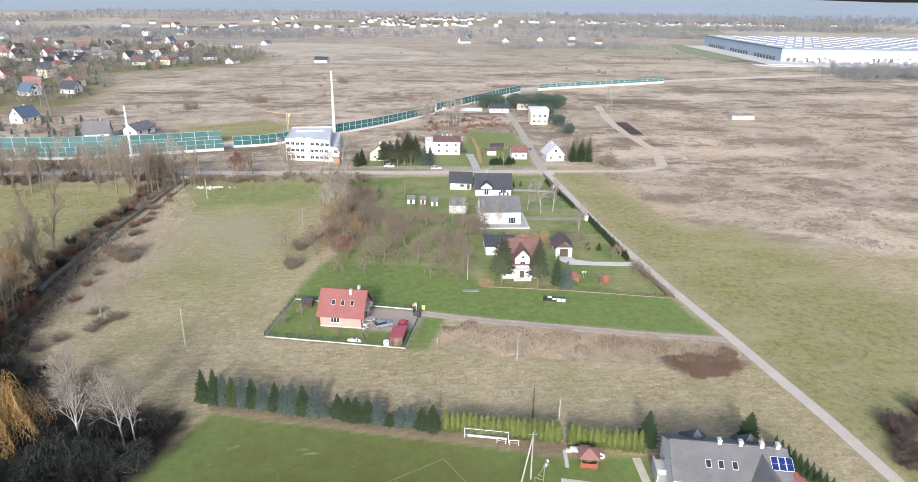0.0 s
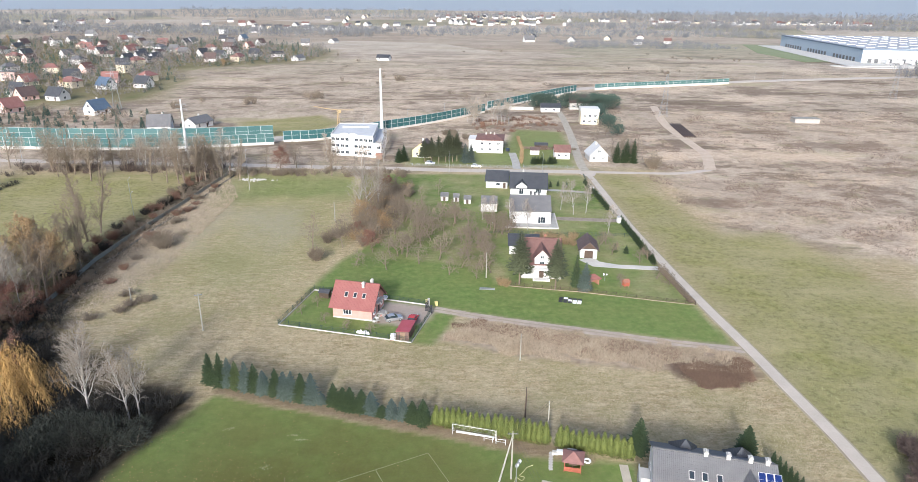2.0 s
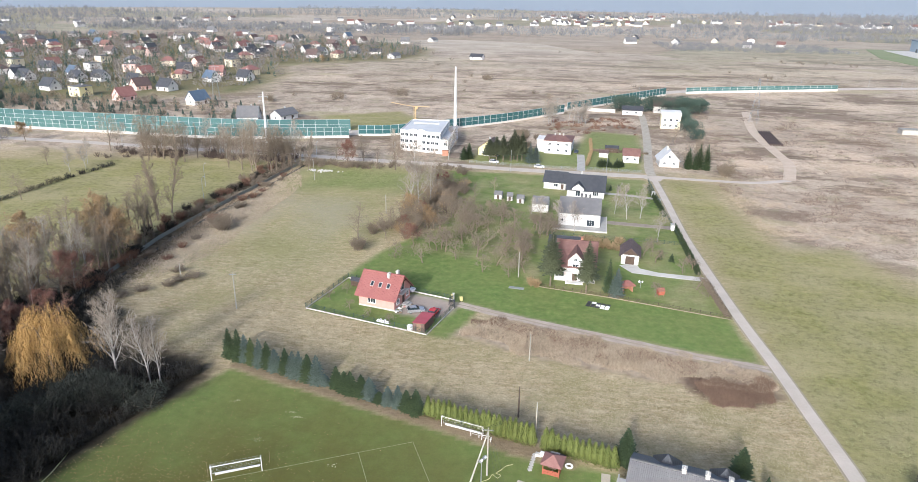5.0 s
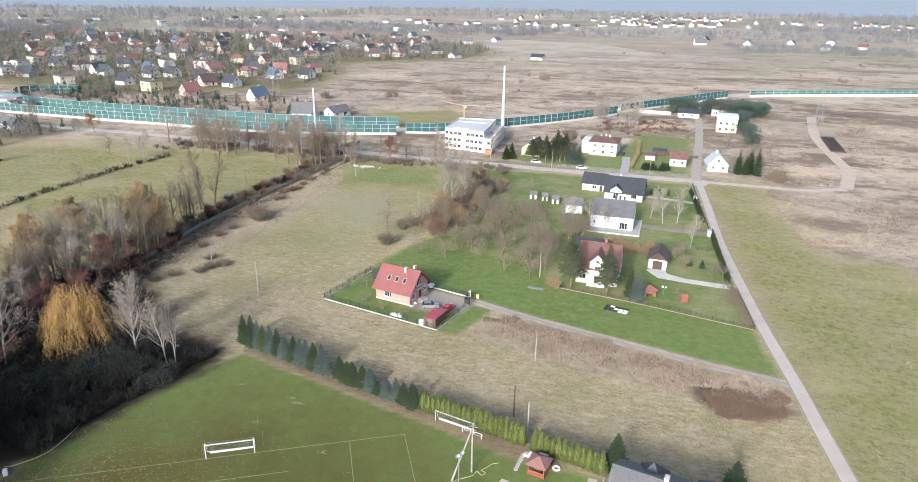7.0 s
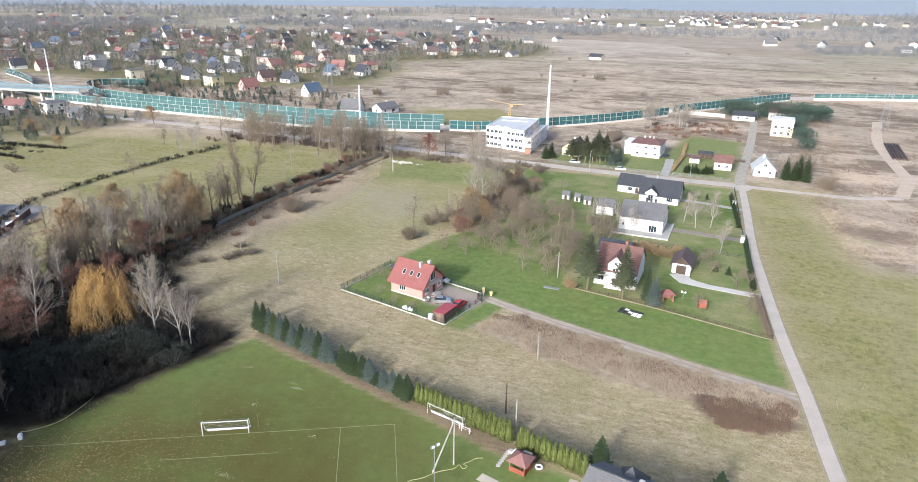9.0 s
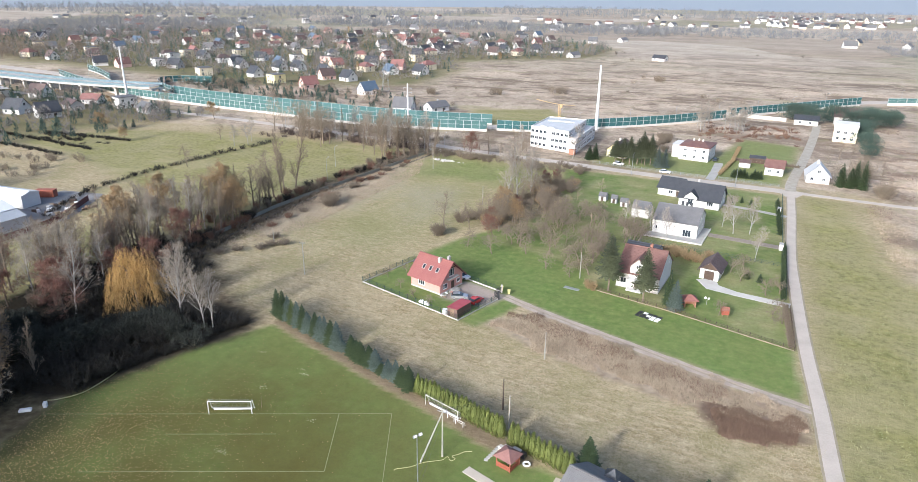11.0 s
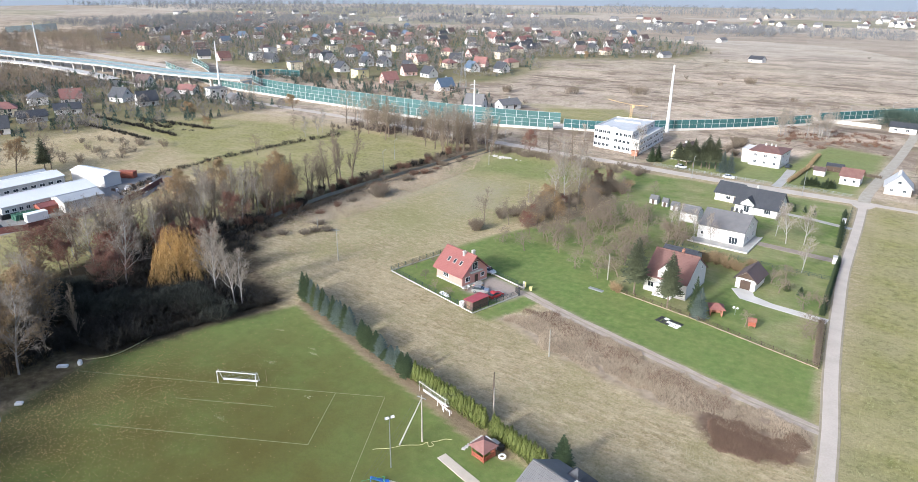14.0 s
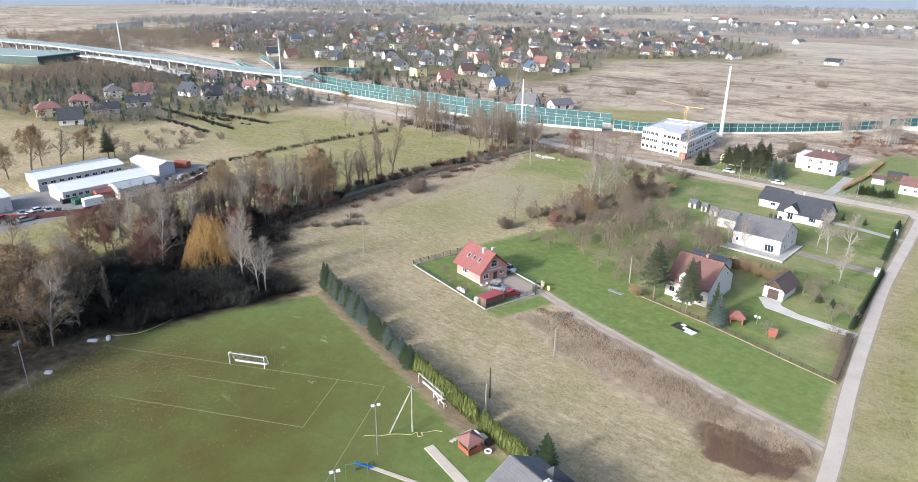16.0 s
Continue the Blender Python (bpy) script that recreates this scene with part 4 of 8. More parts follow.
# ---- tall slender masts of the power line ----
def mast(x, y, h, r, label, arms):
    ob = thing("power_mast", label, "mast", pose(x, y, 0))
    part("base", Shape().tube((0, 0, 0), (0, 0, 0.6), r * 1.6, r * 1.6, 10), CONCRETE, ob)
    part("pole", Shape().tube((0, 0, 0.6), (0, 0, h), r, r * 0.45, 10), MATS["pale_mast"], ob)
    for z in arms:
        part("cross_arm", Shape().box(-2.2, -0.1, z, 2.2, 0.1, z + 0.2).box(-2.2, -0.05, z - 0.7, -2.1, 0.05, z).box(2.1, -0.05, z - 0.7, 2.2, 0.05, z), STEEL, ob)


surface("pale_mast", (0.55, 0.56, 0.56), (0.68, 0.69, 0.69), 0.3, 3, 0.6, relief=0)
mast(-20.2, 211, 32.5, 0.9, "tall tapered pale steel mast beside the office block", ())
mast(-103.2, 164.3, 24.2, 0.65, "tapered pale steel power mast beside the barrier", (20, 22))
mast(-310, 177.5, 32, 0.75, "tapered pale steel power mast with cross arms", (25, 27.5, 30))
mast(-570, 195, 34, 0.75, "distant pale steel power mast with cross arms", (25, 28, 31))

# ---- noise barriers ----
GREYW = surface("greyed_white_paint", (0.32, 0.36, 0.36), (0.42, 0.46, 0.46), 0.8, 8, 0.5, relief=0)


def barrier(label, pts, height, mat, base=1.0, step=4.0):
    ob = thing("noise_barrier", label, "noise barrier", pose(0, 0, 0))
    rows = 2
    ph = (height - base - 0.1) / rows
    post = shared(("bpost", height, base, step), lambda: Shape().box(-0.11, -0.11, 0, 0.11, 0.11, height).box(0.112, -0.1, base + 0.02, step - 0.112, 0.1, base + 0.12).box(0.112, -0.1, base + ph - 0.0, step - 0.112, 0.1, base + ph + 0.1).box(0.112, -0.1, height - 0.12, step - 0.112, 0.1, height).mesh("frame", GREYW))
    pan = shared(("bpan", ph, mat.name, step), lambda: Shape().box(0.115, -0.05, 0.04, step - 0.115, 0.05, ph - 0.04).box(step / 2 - 0.05, -0.075, 0.041, step / 2 + 0.05, 0.075, ph - 0.04).mesh("panel", mat))
    bas = shared(("bbase", base, step), lambda: Shape().box(0.115, -0.12, 0, step - 0.115, 0.12, base).mesh("base_panel", PALE_CONCRETE))
    for x, y, a in along(pts, step):
        part("frame", post, None, ob, at=pose(x, y, 0, 0, 0, a))
        part("base_panel", bas, None, ob, at=pose(x, y, 0, 0, 0, a))
        for r in range(rows):
            part("panel", pan, None, ob, at=pose(x, y, base + 0.05 + r * ph, 0, 0, a))


barrier("long teal noise barrier with white posts", smooth([(-450, 236), (-428, 226), (-339, 191), (-263, 180.6), (-195, 175.6), (-141, 172), (-109, 175.5), (-70, 184.5)], 5), 5.4, TEAL, 1.2)
barrier("dark teal noise barrier past the office block", smooth([(-66, 190), (-48, 195), (-20, 217), (8, 241), (38, 274)], 5), 5.4, DTEAL)
barrier("dark teal noise barrier along the bend", smooth([(40, 282), (68, 313), (97, 346), (112, 362)], 5), 5.4, DTEAL)
barrier("pale teal noise barrier along the far bend", smooth([(128, 371), (150, 380), (242, 409)], 4), 4.6, TEAL, 1.6, 6.0)
barrier("teal noise barrier on the far side of the expressway", smooth([(-300, 206), (-263, 200), (-195, 196), (-141, 193.5), (-108, 196), (-78, 202)], 5), 5.6, TEAL, 0.6, 6.0)
barrier("curved teal noise barrier at the road junction", smooth([(-300, 206), (-330, 222), (-345, 238), (-340, 250), (-320, 256)], 4), 5.0, DTEAL, 0.6, 6.0)
barrier("teal noise barrier at the road junction", smooth([(-462, 271), (-430, 256), (-395, 236)], 4), 5.0, DTEAL, 0.6, 6.0)

# ---- plants ----
def rot_dir(d, ang, az):
    """A direction leaning by ang away from d, turned by az round it."""
    a = d.cross(Vector((0, 0, 1)) if abs(d.z) < 0.95 else Vector((1, 0, 0))).normalized()
    b = d.cross(a)
    return (d * math.cos(ang) + (a * math.cos(az) + b * math.sin(az)) * math.sin(ang)).normalized()


def blade(s, p, d, length, w, rng):
    """A flat tapering twig or leaf."""
    side = d.cross(Vector((rng.uniform(-1, 1), rng.uniform(-1, 1), rng.uniform(-1, 1))))
    side = side.normalized() * w / 2 if side.length > 1e-3 else Vector((w / 2, 0, 0))
    s.poly([p - side, p + side, p + d * length])


def bare_tree(seed, h, r, spread=0.38, angle=45, first=0.22, kids=(13, 5, 5), rise=0.25, droop=0.0, twig=0.05, leaves=0, leaf=0.16, forks=1, lean=0.06):
    """Trunk shape and crown shape of a leafless tree; leaves adds scattered leaves."""
    rng = random.Random(seed)
    tr, cr = Shape(), Shape()
    lv = Shape()

    def grow(p, d, length, rad, level, sides):
        n = 5 if level == 0 else 3 if level == 1 else 2
        pts, q = [(p.copy(), d.copy(), rad)], p.copy()
        for i in range(n):
            d = (d + Vector((rng.gauss(0, 1), rng.gauss(0, 1), rng.gauss(0, 0.6))) * (lean if level == 0 else 0.16) + Vector((0, 0, rise * 0.3 if level else 0.03)) - Vector((0, 0, droop * level * 0.2))).normalized()
            nq = q + d * (length / n)
            r0, r1 = rad * (1 - 0.8 * i / n), rad * (1 - 0.8 * (i + 1) / n)
            if level < len(kids):
                (tr if level < 2 else cr).tube(q, nq, r0, r1, sides, False)
            else:
                sd = d.cross(Vector((rng.gauss(0, 1), rng.gauss(0, 1), rng.gauss(0, 1)))).normalized() * max(r0, 0.02)
                cr.poly([q - sd, q + sd, nq + sd * 0.7, nq - sd * 0.7])
            q = nq
            pts.append((q.copy(), d.copy(), r1))
        if level < len(kids):
            for j in range(kids[level]):
                t = first + (1 - first) * (j + rng.random()) / kids[level] if level == 0 else 0.25 + 0.75 * (j + rng.random()) / kids[level]
                k = min(int(t * n), n - 1)
                f = t * n - k
                bp = pts[k][0].lerp(pts[k + 1][0], f)
                bd = rot_dir(pts[k][1], radians(angle + rng.uniform(-12, 12)), rng.random() * 6.283)
                if level == 0:
                    bl = h * spread * (1.12 - 0.75 * max(t - first, 0) / (1 - first)) * rng.uniform(0.75, 1.15)
                else:
                    bl = length * rng.uniform(0.4, 0.62)
                grow(bp, bd, bl, max(pts[k][2] * 0.5, 0.018), level + 1, 5 if level == 0 else 3)
        else:
            for j in range(4):
                t = rng.uniform(0.2, 1)
                k = min(int(t * n), n - 1)
                bp = pts[k][0].lerp(pts[k + 1][0], t * n - k)
                bd = (rot_dir(pts[k][1], radians(rng.uniform(15, 45)), rng.random() * 6.283) - Vector((0, 0, droop))).normalized()
                blade(cr, bp, bd, length * rng.uniform(0.5, 0.9), twig, rng)
                for _ in range(leaves):
                    lp = bp + bd * length * rng.uniform(0, 0.9) + Vector((rng.gauss(0, 0.2), rng.gauss(0, 0.2), rng.gauss(0, 0.2)))
                    blade(lv, lp, Vector((rng.gauss(0, 1), rng.gauss(0, 1), rng.gauss(-0.3, 0.6))).normalized(), leaf * rng.uniform(0.7, 1.4), leaf, rng)

    for k in range(forks):
        base = Vector((rng.uniform(-0.5, 0.5), rng.uniform(-0.5, 0.5), 0)) if forks > 1 else Vector((0, 0, 0))
        d0 = rot_dir(Vector((0, 0, 1)), radians(rng.uniform(4, 14)) if forks > 1 else 0.03, rng.random() * 6.283)
        grow(base, d0, h * (1 if k == 0 else rng.uniform(0.65, 0.9)), r, 0, 7)
    return tr, cr, lv


def conifer(seed, h, rad, drooping=0.35, rows=18, per=8, bare=0.06, sprig=6):
    rng = random.Random(seed)
    tr, cr = Shape(), Shape()
    tr.tube((0, 0, 0), (0, 0, h * 0.55), h * 0.016, h * 0.01, 7).tube((0, 0, h * 0.55), (0, 0, h * 0.98), h * 0.01, 0.015, 5)
    for i in range(rows):
        t = i / (rows - 1)
        z = h * (bare + (0.97 - bare) * t)
        rr = rad * (1 - t) ** 0.85 + 0.1
        off = rng.random() * 6.283
        n = max(int(per * (1 - 0.4 * t)), 4)
        for j in range(n):
            a = off + 6.283 * j / n + rng.uniform(-0.25, 0.25)
            ln = rr * rng.uniform(0.72, 1.15)
            d = Vector((math.cos(a), math.sin(a), -drooping * (1 - t) + 0.35 * t)).normalized()
            p = Vector((0, 0, z + rng.uniform(-0.5, 0.5) * h / rows))
            side = Vector((-math.sin(a), math.cos(a), 0))
            for k in range(sprig):
                f = (k + 0.6) / sprig
                q = p + d * ln * f + Vector((0, 0, 0.22 * ln * f * f))
                w = ln * 0.34 * (1.15 - f) + 0.05
                for sg in (-1, 1):
                    e = (side * sg + d * 0.75 + Vector((0, 0, rng.uniform(-0.45, 0.2)))).normalized()
                    cr.poly([q - d * w * 0.38, q + d * w * 0.38, q + e * w * 1.35])
            cr.poly([p + d * ln * 0.75 - side * 0.1 * ln, p + d * ln * 0.75 + side * 0.1 * ln, p + d * ln * 1.12 + Vector((0, 0, 0.22 * ln))])
    for k in range(5):
        cr.poly([(0.06 * math.cos(k * 1.25), 0.06 * math.sin(k * 1.25), h * 0.93), (0.06 * math.cos(k * 1.25 + 2), 0.06 * math.sin(k * 1.25 + 2), h * 0.93), (0, 0, h * 1.02)])
    return tr, cr


def thuja(seed, h, rad):
    rng = random.Random(seed)
    tr, cr = Shape(), Shape()
    tr.tube((0, 0, 0), (0, 0, h * 0.7), 0.07, 0.03, 5)
    k = 9
    prof = [(0.12, 0.75), (0.3, 0.92), (0.55, 0.7), (0.8, 0.36), (0.97, 0.06)]
    for (a, ra), (b, rb) in zip(prof, prof[1:]):
        cr.tube((0, 0, h * a), (0, 0, h * b), rad * ra * 0.86, rad * rb * 0.86, k, False)
    for i in range(420):
        t = rng.random() ** 1.25
        z = h * (0.04 + 0.93 * t)
        rr = rad * (1.0 - max(t - 0.25, 0) / 0.75 * 0.95) * rng.uniform(0.75, 1.05)
        a = rng.random() * 6.283
        p = Vector((math.cos(a) * rr, math.sin(a) * rr, z))
        d = Vector((math.cos(a) * 0.3, math.sin(a) * 0.3, 1)).normalized()
        blade(cr, p, d, rng.uniform(0.25, 0.5), 0.2, rng)
    return tr, cr


def bush(seed, rad, h, stems=46, twig=0.05, leaves=0, leaf=0.14):
    rng = random.Random(seed)
    st, cr = Shape(), Shape()
    for i in range(stems):
        a = rng.random() * 6.283
        b = Vector((math.cos(a), math.sin(a), 0)) * rad * 0.45 * rng.random()
        d = Vector((math.cos(a) * rng.uniform(0.1, 1.0) * rad / h, math.sin(a) * rng.uniform(0.1, 1.0) * rad / h, 1)).normalized()
        ln = h * rng.uniform(0.6, 1.08)
        mid = b + d * ln * 0.55
        d2 = rot_dir(d, radians(rng.uniform(5, 25)), rng.random() * 6.283)
        st.tube(b, mid, 0.05, 0.03, 3, False).tube(mid, mid + d2 * ln * 0.45, 0.03, 0.012, 3, False)
        for j in range(9):
            t = rng.uniform(0.25, 1)
            p = b + d * ln * min(t, 0.55) + d2 * ln * max(t - 0.55, 0)
            e = rot_dir(d, radians(rng.uniform(20, 65)), rng.random() * 6.283)
            tl = h * rng.uniform(0.14, 0.32)
            blade(cr, p, e, tl, twig, rng)
            for k in range(2):
                blade(cr, p + e * tl * rng.uniform(0.3, 0.7), rot_dir(e, 0.6, rng.random() * 6.283), tl * 0.6, twig * 0.8, rng)
            for k in range(leaves):
                q = p + e * tl * rng.random() + Vector((rng.gauss(0, 0.15), rng.gauss(0, 0.15), rng.gauss(0, 0.15)))
                blade(cr, q, Vector((rng.gauss(0, 1), rng.gauss(0, 1), rng.gauss(0, 1))).normalized(), leaf, leaf, rng)
    return st, cr


def willow(seed, h, rad):
    rng = random.Random(seed)
    tr, cr, lv = bare_tree(seed, h * 0.85, 0.32, 0.34, 50, 0.25, (9, 4), rise=0.3)
    lv = Shape()
    for i in range(900):
        a, q = rng.random() * 6.283, rng.random() ** 0.6
        lobe = 1 + 0.3 * math.sin(a * 3 + 1) + 0.2 * math.sin(a * 7)
        x, y = math.cos(a) * q * rad * 0.9 * lobe, math.sin(a) * q * rad * 0.9 * lobe
        z = h * (0.42 + 0.58 * (1 - q ** 2.6)) * rng.uniform(0.72, 1.05) * (1 + 0.1 * math.sin(a * 2 + 2))
        p = Vector((x, y, z))
        ln = rng.uniform(0.25, 0.62) * h * (0.5 + 0.5 * q)
        ln = min(ln, z - 0.6)
        d = Vector((math.cos(a) * 0.35 * q, math.sin(a) * 0.35 * q, -1)).normalized()
        n = 9
        for k in range(n):
            c = p + d * ln * k / n + Vector((rng.gauss(0, 0.12), rng.gauss(0, 0.12), 0))
            for _ in range(2):
                blade(lv, c, Vector((rng.gauss(0, 0.45), rng.gauss(0, 0.45), -1)).normalized(), ln / n * 1.5, 0.09, rng)
    return tr, cr, lv


PROTO = {}


def plant(kind, name, label, category, x, y, scale, turn, mats, make, group="", wide=None):
    """Places a plant; the meshes of one kind are shared."""
    if kind not in PROTO:
        names = ("trunk", "crown", "foliage") if name not in ("bush", "shrub") else ("stem_cluster", "crown", "foliage")
        PROTO[kind] = [(n, s.mesh(n, m)) for n, s, m in zip(names, make(), mats) if s.f]
    at = Matrix.Translation((x, y, -0.05)) @ Euler((0, 0, radians(turn))).to_matrix().to_4x4() @ Matrix.Diagonal(((wide or scale), (wide or scale), scale, 1))
    ob = thing(name, label, category, at, group)
    for n, meh in PROTO[kind]:
        part(n, meh, None, ob)
    return ob


PR = random.Random(7)


def birch(x, y, h, label="bare birch with white trunk and pale twigs"):
    k = PR.randrange(3)
    return plant(("birch", k), "birch_tree", label, "tree", x, y, h / 16, PR.random() * 360, (BIRCH, BTWIG, OCHRE), lambda: bare_tree(20 + k, 16, 0.2, 0.32, 36, 0.2, (22, 6, 5), 0.45, 0.0, 0.045))


def brown_tree(x, y, h, label="leafless brown deciduous tree"):
    k = PR.randrange(4)
    return plant(("brown", k), "bare_tree", label, "tree", x, y, h / 12, PR.random() * 360, (BARK, TWIG, OCHRE), lambda: bare_tree(40 + k, 12, 0.25, 0.42, 48, 0.18, (14, 5, 4), 0.3, 0.0, 0.06))


def poplar(x, y, h, label="tall narrow leafless poplar"):
    k = PR.randrange(3)
    return plant(("poplar", k), "poplar_tree", label, "tree", x, y, h / 20, PR.random() * 360, (BARK, TWIG, OCHRE), lambda: bare_tree(60 + k, 20, 0.3, 0.2, 22, 0.08, (28, 4, 4), 0.7, 0.0, 0.075))


def fruit_tree(x, y, h, label="small gnarled leafless fruit tree"):
    k = PR.randrange(4)
    return plant(("fruit", k), "fruit_tree", label, "tree", x, y, h / 6, PR.random() * 360, (BARK, TWIG, OCHRE), lambda: bare_tree(80 + k, 5.4, 0.2, 0.62, 58, 0.25, (11, 5, 5), 0.35, 0.05, 0.05, lean=0.2))


def rusty_tree(x, y, h, label="tree with rusty brown autumn leaves", mat=None, key="rust"):
    k = PR.randrange(2)
    return plant((key, k), "autumn_tree", label, "tree", x, y, h / 11, PR.random() * 360, (BARK, TWIG, mat or RUST), lambda: bare_tree(100 + k, 11, 0.25, 0.42, 48, 0.2, (15, 5, 4), 0.3, 0.0, 0.06, leaves=5, leaf=0.2))


def spruce(x, y, h, kind="green", wide=None, label=""):
    k = PR.randrange(3)
    mat = {"green": NEEDLE, "blue": BLUEN, "olive": OLIVEN}[kind]
    lab = label or {"green": "dark green young spruce", "blue": "blue-grey spruce with dense needles", "olive": "olive green young conifer"}[kind]
    return plant(("spruce", kind, k), "spruce_tree", lab, "tree", x, y, h / 6, PR.random() * 360, (BARK, mat), lambda: conifer(120 + k, 6, 1.45, 0.28, 24, 13, 0.03, 7), wide=wide and wide / 1.45)


def big_spruce(x, y, h, wide=None):
    k = PR.randrange(2)
    return plant(("bigspruce", k), "spruce_tree", "tall dark green spruce with drooping boughs", "tree", x, y, h / 14, PR.random() * 360, (BARK, SPRUCEO), lambda: conifer(140 + k, 14, 3.4, 0.5, 26, 11, 0.34, 9), wide=wide and wide / 3.3)


def shrub(x, y, r, h, kind="brown", label=""):
    k = PR.randrange(4)
    mat = {"brown": TWIG, "dark": DTWIG, "red": RTWIG, "purple": PURPLE, "ochre": OTWIG}[kind]
    lab = label or {"brown": "bare brown shrub with dense twigs", "dark": "dark tangled leafless shrub", "red": "reddish brown leafless shrub", "purple": "purple-brown leafless shrub", "ochre": "ochre-brown leafless shrub in the thicket"}[kind]

    def one():
        st, cr = bush(160 + k, 2.4, 3.0, 60, 0.09)
        n = len(st.v)
        st.v += cr.v
        st.f += [tuple(i + n for i in f) for f in cr.f]
        return st.mesh("shrub", mat)

    ob = new("shrub", shared(("shrub", kind, k), one))
    ob.matrix_basis = Matrix.Translation((x, y, -0.05)) @ Euler((0, 0, PR.random() * 6.283)).to_matrix().to_4x4() @ Matrix.Diagonal((r / 2.4, r / 2.4, h / 3, 1))
    return tagged(ob, lab, "shrub")


def shrub_mass(spots, mat, label, name="undergrowth", seed=1):
    """Many low bushes that nobody could count, as one mesh; spots are x, y, r, h."""
    rng = random.Random(seed)
    s = Shape()
    for x, y, r, h in spots:
        for i in range(24):
            a = rng.random() * 6.283
            b = Vector((x, y, -0.05)) + Vector((math.cos(a), math.sin(a), 0)) * r * 0.5 * rng.random()
            d = Vector((math.cos(a) * rng.random() * r / h, math.sin(a) * rng.random() * r / h, 1)).normalized()
            ln = h * rng.uniform(0.6, 1.05)
            blade(s, b, d, ln, 0.1, rng)
            for j in range(10):
                e = rot_dir(d, radians(rng.uniform(15, 65)), rng.random() * 6.283)
                blade(s, b + d * ln * rng.uniform(0.2, 0.95), e, h * rng.uniform(0.15, 0.32), 0.11, rng)
    solid(name, s, mat, label, "undergrowth", "stuff")


# spruce row behind the pitch
ROW = [(-37.6, -20.4), (-20, -26.2), (3.2, -34.2)]
kinds = "green green blue olive blue green blue green blue blue green blue blue green green green green blue green blue blue green green".split()
pts = along(ROW, 1.93)
for i, (x, y, a) in enumerate(pts):
    k = kinds[i % len(kinds)]
    h = (6.8 if i < 3 else 5.6 if i < 12 else 4.4) * PR.uniform(0.85, 1.12)
    if i in (12, 18):
        h *= 0.55
    tagged(spruce(x + PR.uniform(-0.3, 0.3), y + PR.uniform(-0.3, 0.3), h, k, wide=PR.uniform(1.5, 1.9) * (0.6 + 0.075 * h)), group="spruces in the row behind the pitch")
# thuja hedge
for seg, st in (([(4.8, -34.8), (14.2, -37.6)], 1.0), ([(14.6, -37.8), (22.9, -40.4)], 0.95), ([(25.0, -41.2), (35.8, -44.6)], 1.0)):
    for x, y, a in along(seg, st):
        k = PR.randrange(3)
        plant(("thuja", k), "thuja", "clipped yellow-green thuja in the hedge", "shrub", x, y, PR.uniform(0.88, 1.06), PR.random() * 360, (BARK, THUJA), lambda: thuja(180 + k, 4.1, 0.92), "thujas in the hedge")
spruce(37.6, -42.5, 6.4, "green", 2.0)
spruce(54.5, -44.5, 6.0, "green", 2.2)
for x, y, a in along([(57.5, -47.5), (60.5, -60)], 1.2):
    spruce(x, y, 3.4, "green", 0.8)
# garden conifers by the white house
big_spruce(26.6, 23.0, 15.2)
big_spruce(35.3, 20.2, 14.0, 3.2)
spruce(42.5, 19.2, 7.6, "blue", 2.1)
spruce(40.8, 22.0, 8.6, "green", 1.6, "slim dark green spruce by the house corner")
spruce(57, 45, 2.6, "olive", 0.9)
spruce(60, 44, 2.4, "green", 0.9)
# willow and birches by the pitch
plant("willow", "willow_tree", "weeping willow with golden yellow leaves", "tree", -67.5, -31.5, 1.0, 40, (BARK, TWIG, GOLD), lambda: willow(5, 13.6, 6.6))
for x, y, h in ((-48.0, -31.8, 13), (-46.6, -30.9, 12), (-78, -39, 17.5), (-100, -30, 15), (-85, -26, 13), (-93, -38, 16)):
    birch(x, y, h)
plant("bigbirch", "birch_tree", "wide bare birch with white forked boughs", "tree", -54.6, -31.2, 1.0, 10, (BIRCH, BTWIG, OCHRE), lambda: bare_tree(33, 15.5, 0.24, 0.4, 34, 0.2, (26, 7, 5), 0.5, 0.0, 0.04, lean=0.04))
# undergrowth on the left of the pitch
WR = random.Random(3)
UNDER = []
for i in range(230):
    t = WR.random()
    x, y = -41 - 42 * WR.random(), -27 - 46 * t
    if x > -47 - (-27 - y) * 0.22 and y < -30:
        x -= 9
    UNDER.append((x, y, WR.uniform(2.2, 4.0), WR.uniform(2.4, 5.0)))
for i in range(40):
    UNDER.append((WR.uniform(-92, -54), WR.uniform(-112, -64), WR.uniform(2, 3.5), WR.uniform(2.5, 5)))
for i in range(90):
    UNDER.append((WR.uniform(-93, -78), WR.uniform(-28, 12), WR.uniform(1.8, 3.0), WR.uniform(1.6, 3.6)))
for i in range(150):
    UNDER.append((WR.uniform(-98, -70), WR.uniform(-36, -6), WR.uniform(1.8, 3.2), WR.uniform(1.6, 3.4)))
for x, y, a in along([(-39.5, -26.5), (-43.5, -36), (-46, -44), (-50, -55), (-53, -62)], 0.7):
    UNDER.append((x - 1.2 - 1.2 * WR.random(), y, WR.uniform(0.9, 1.8), WR.uniform(0.7, 2.0)))


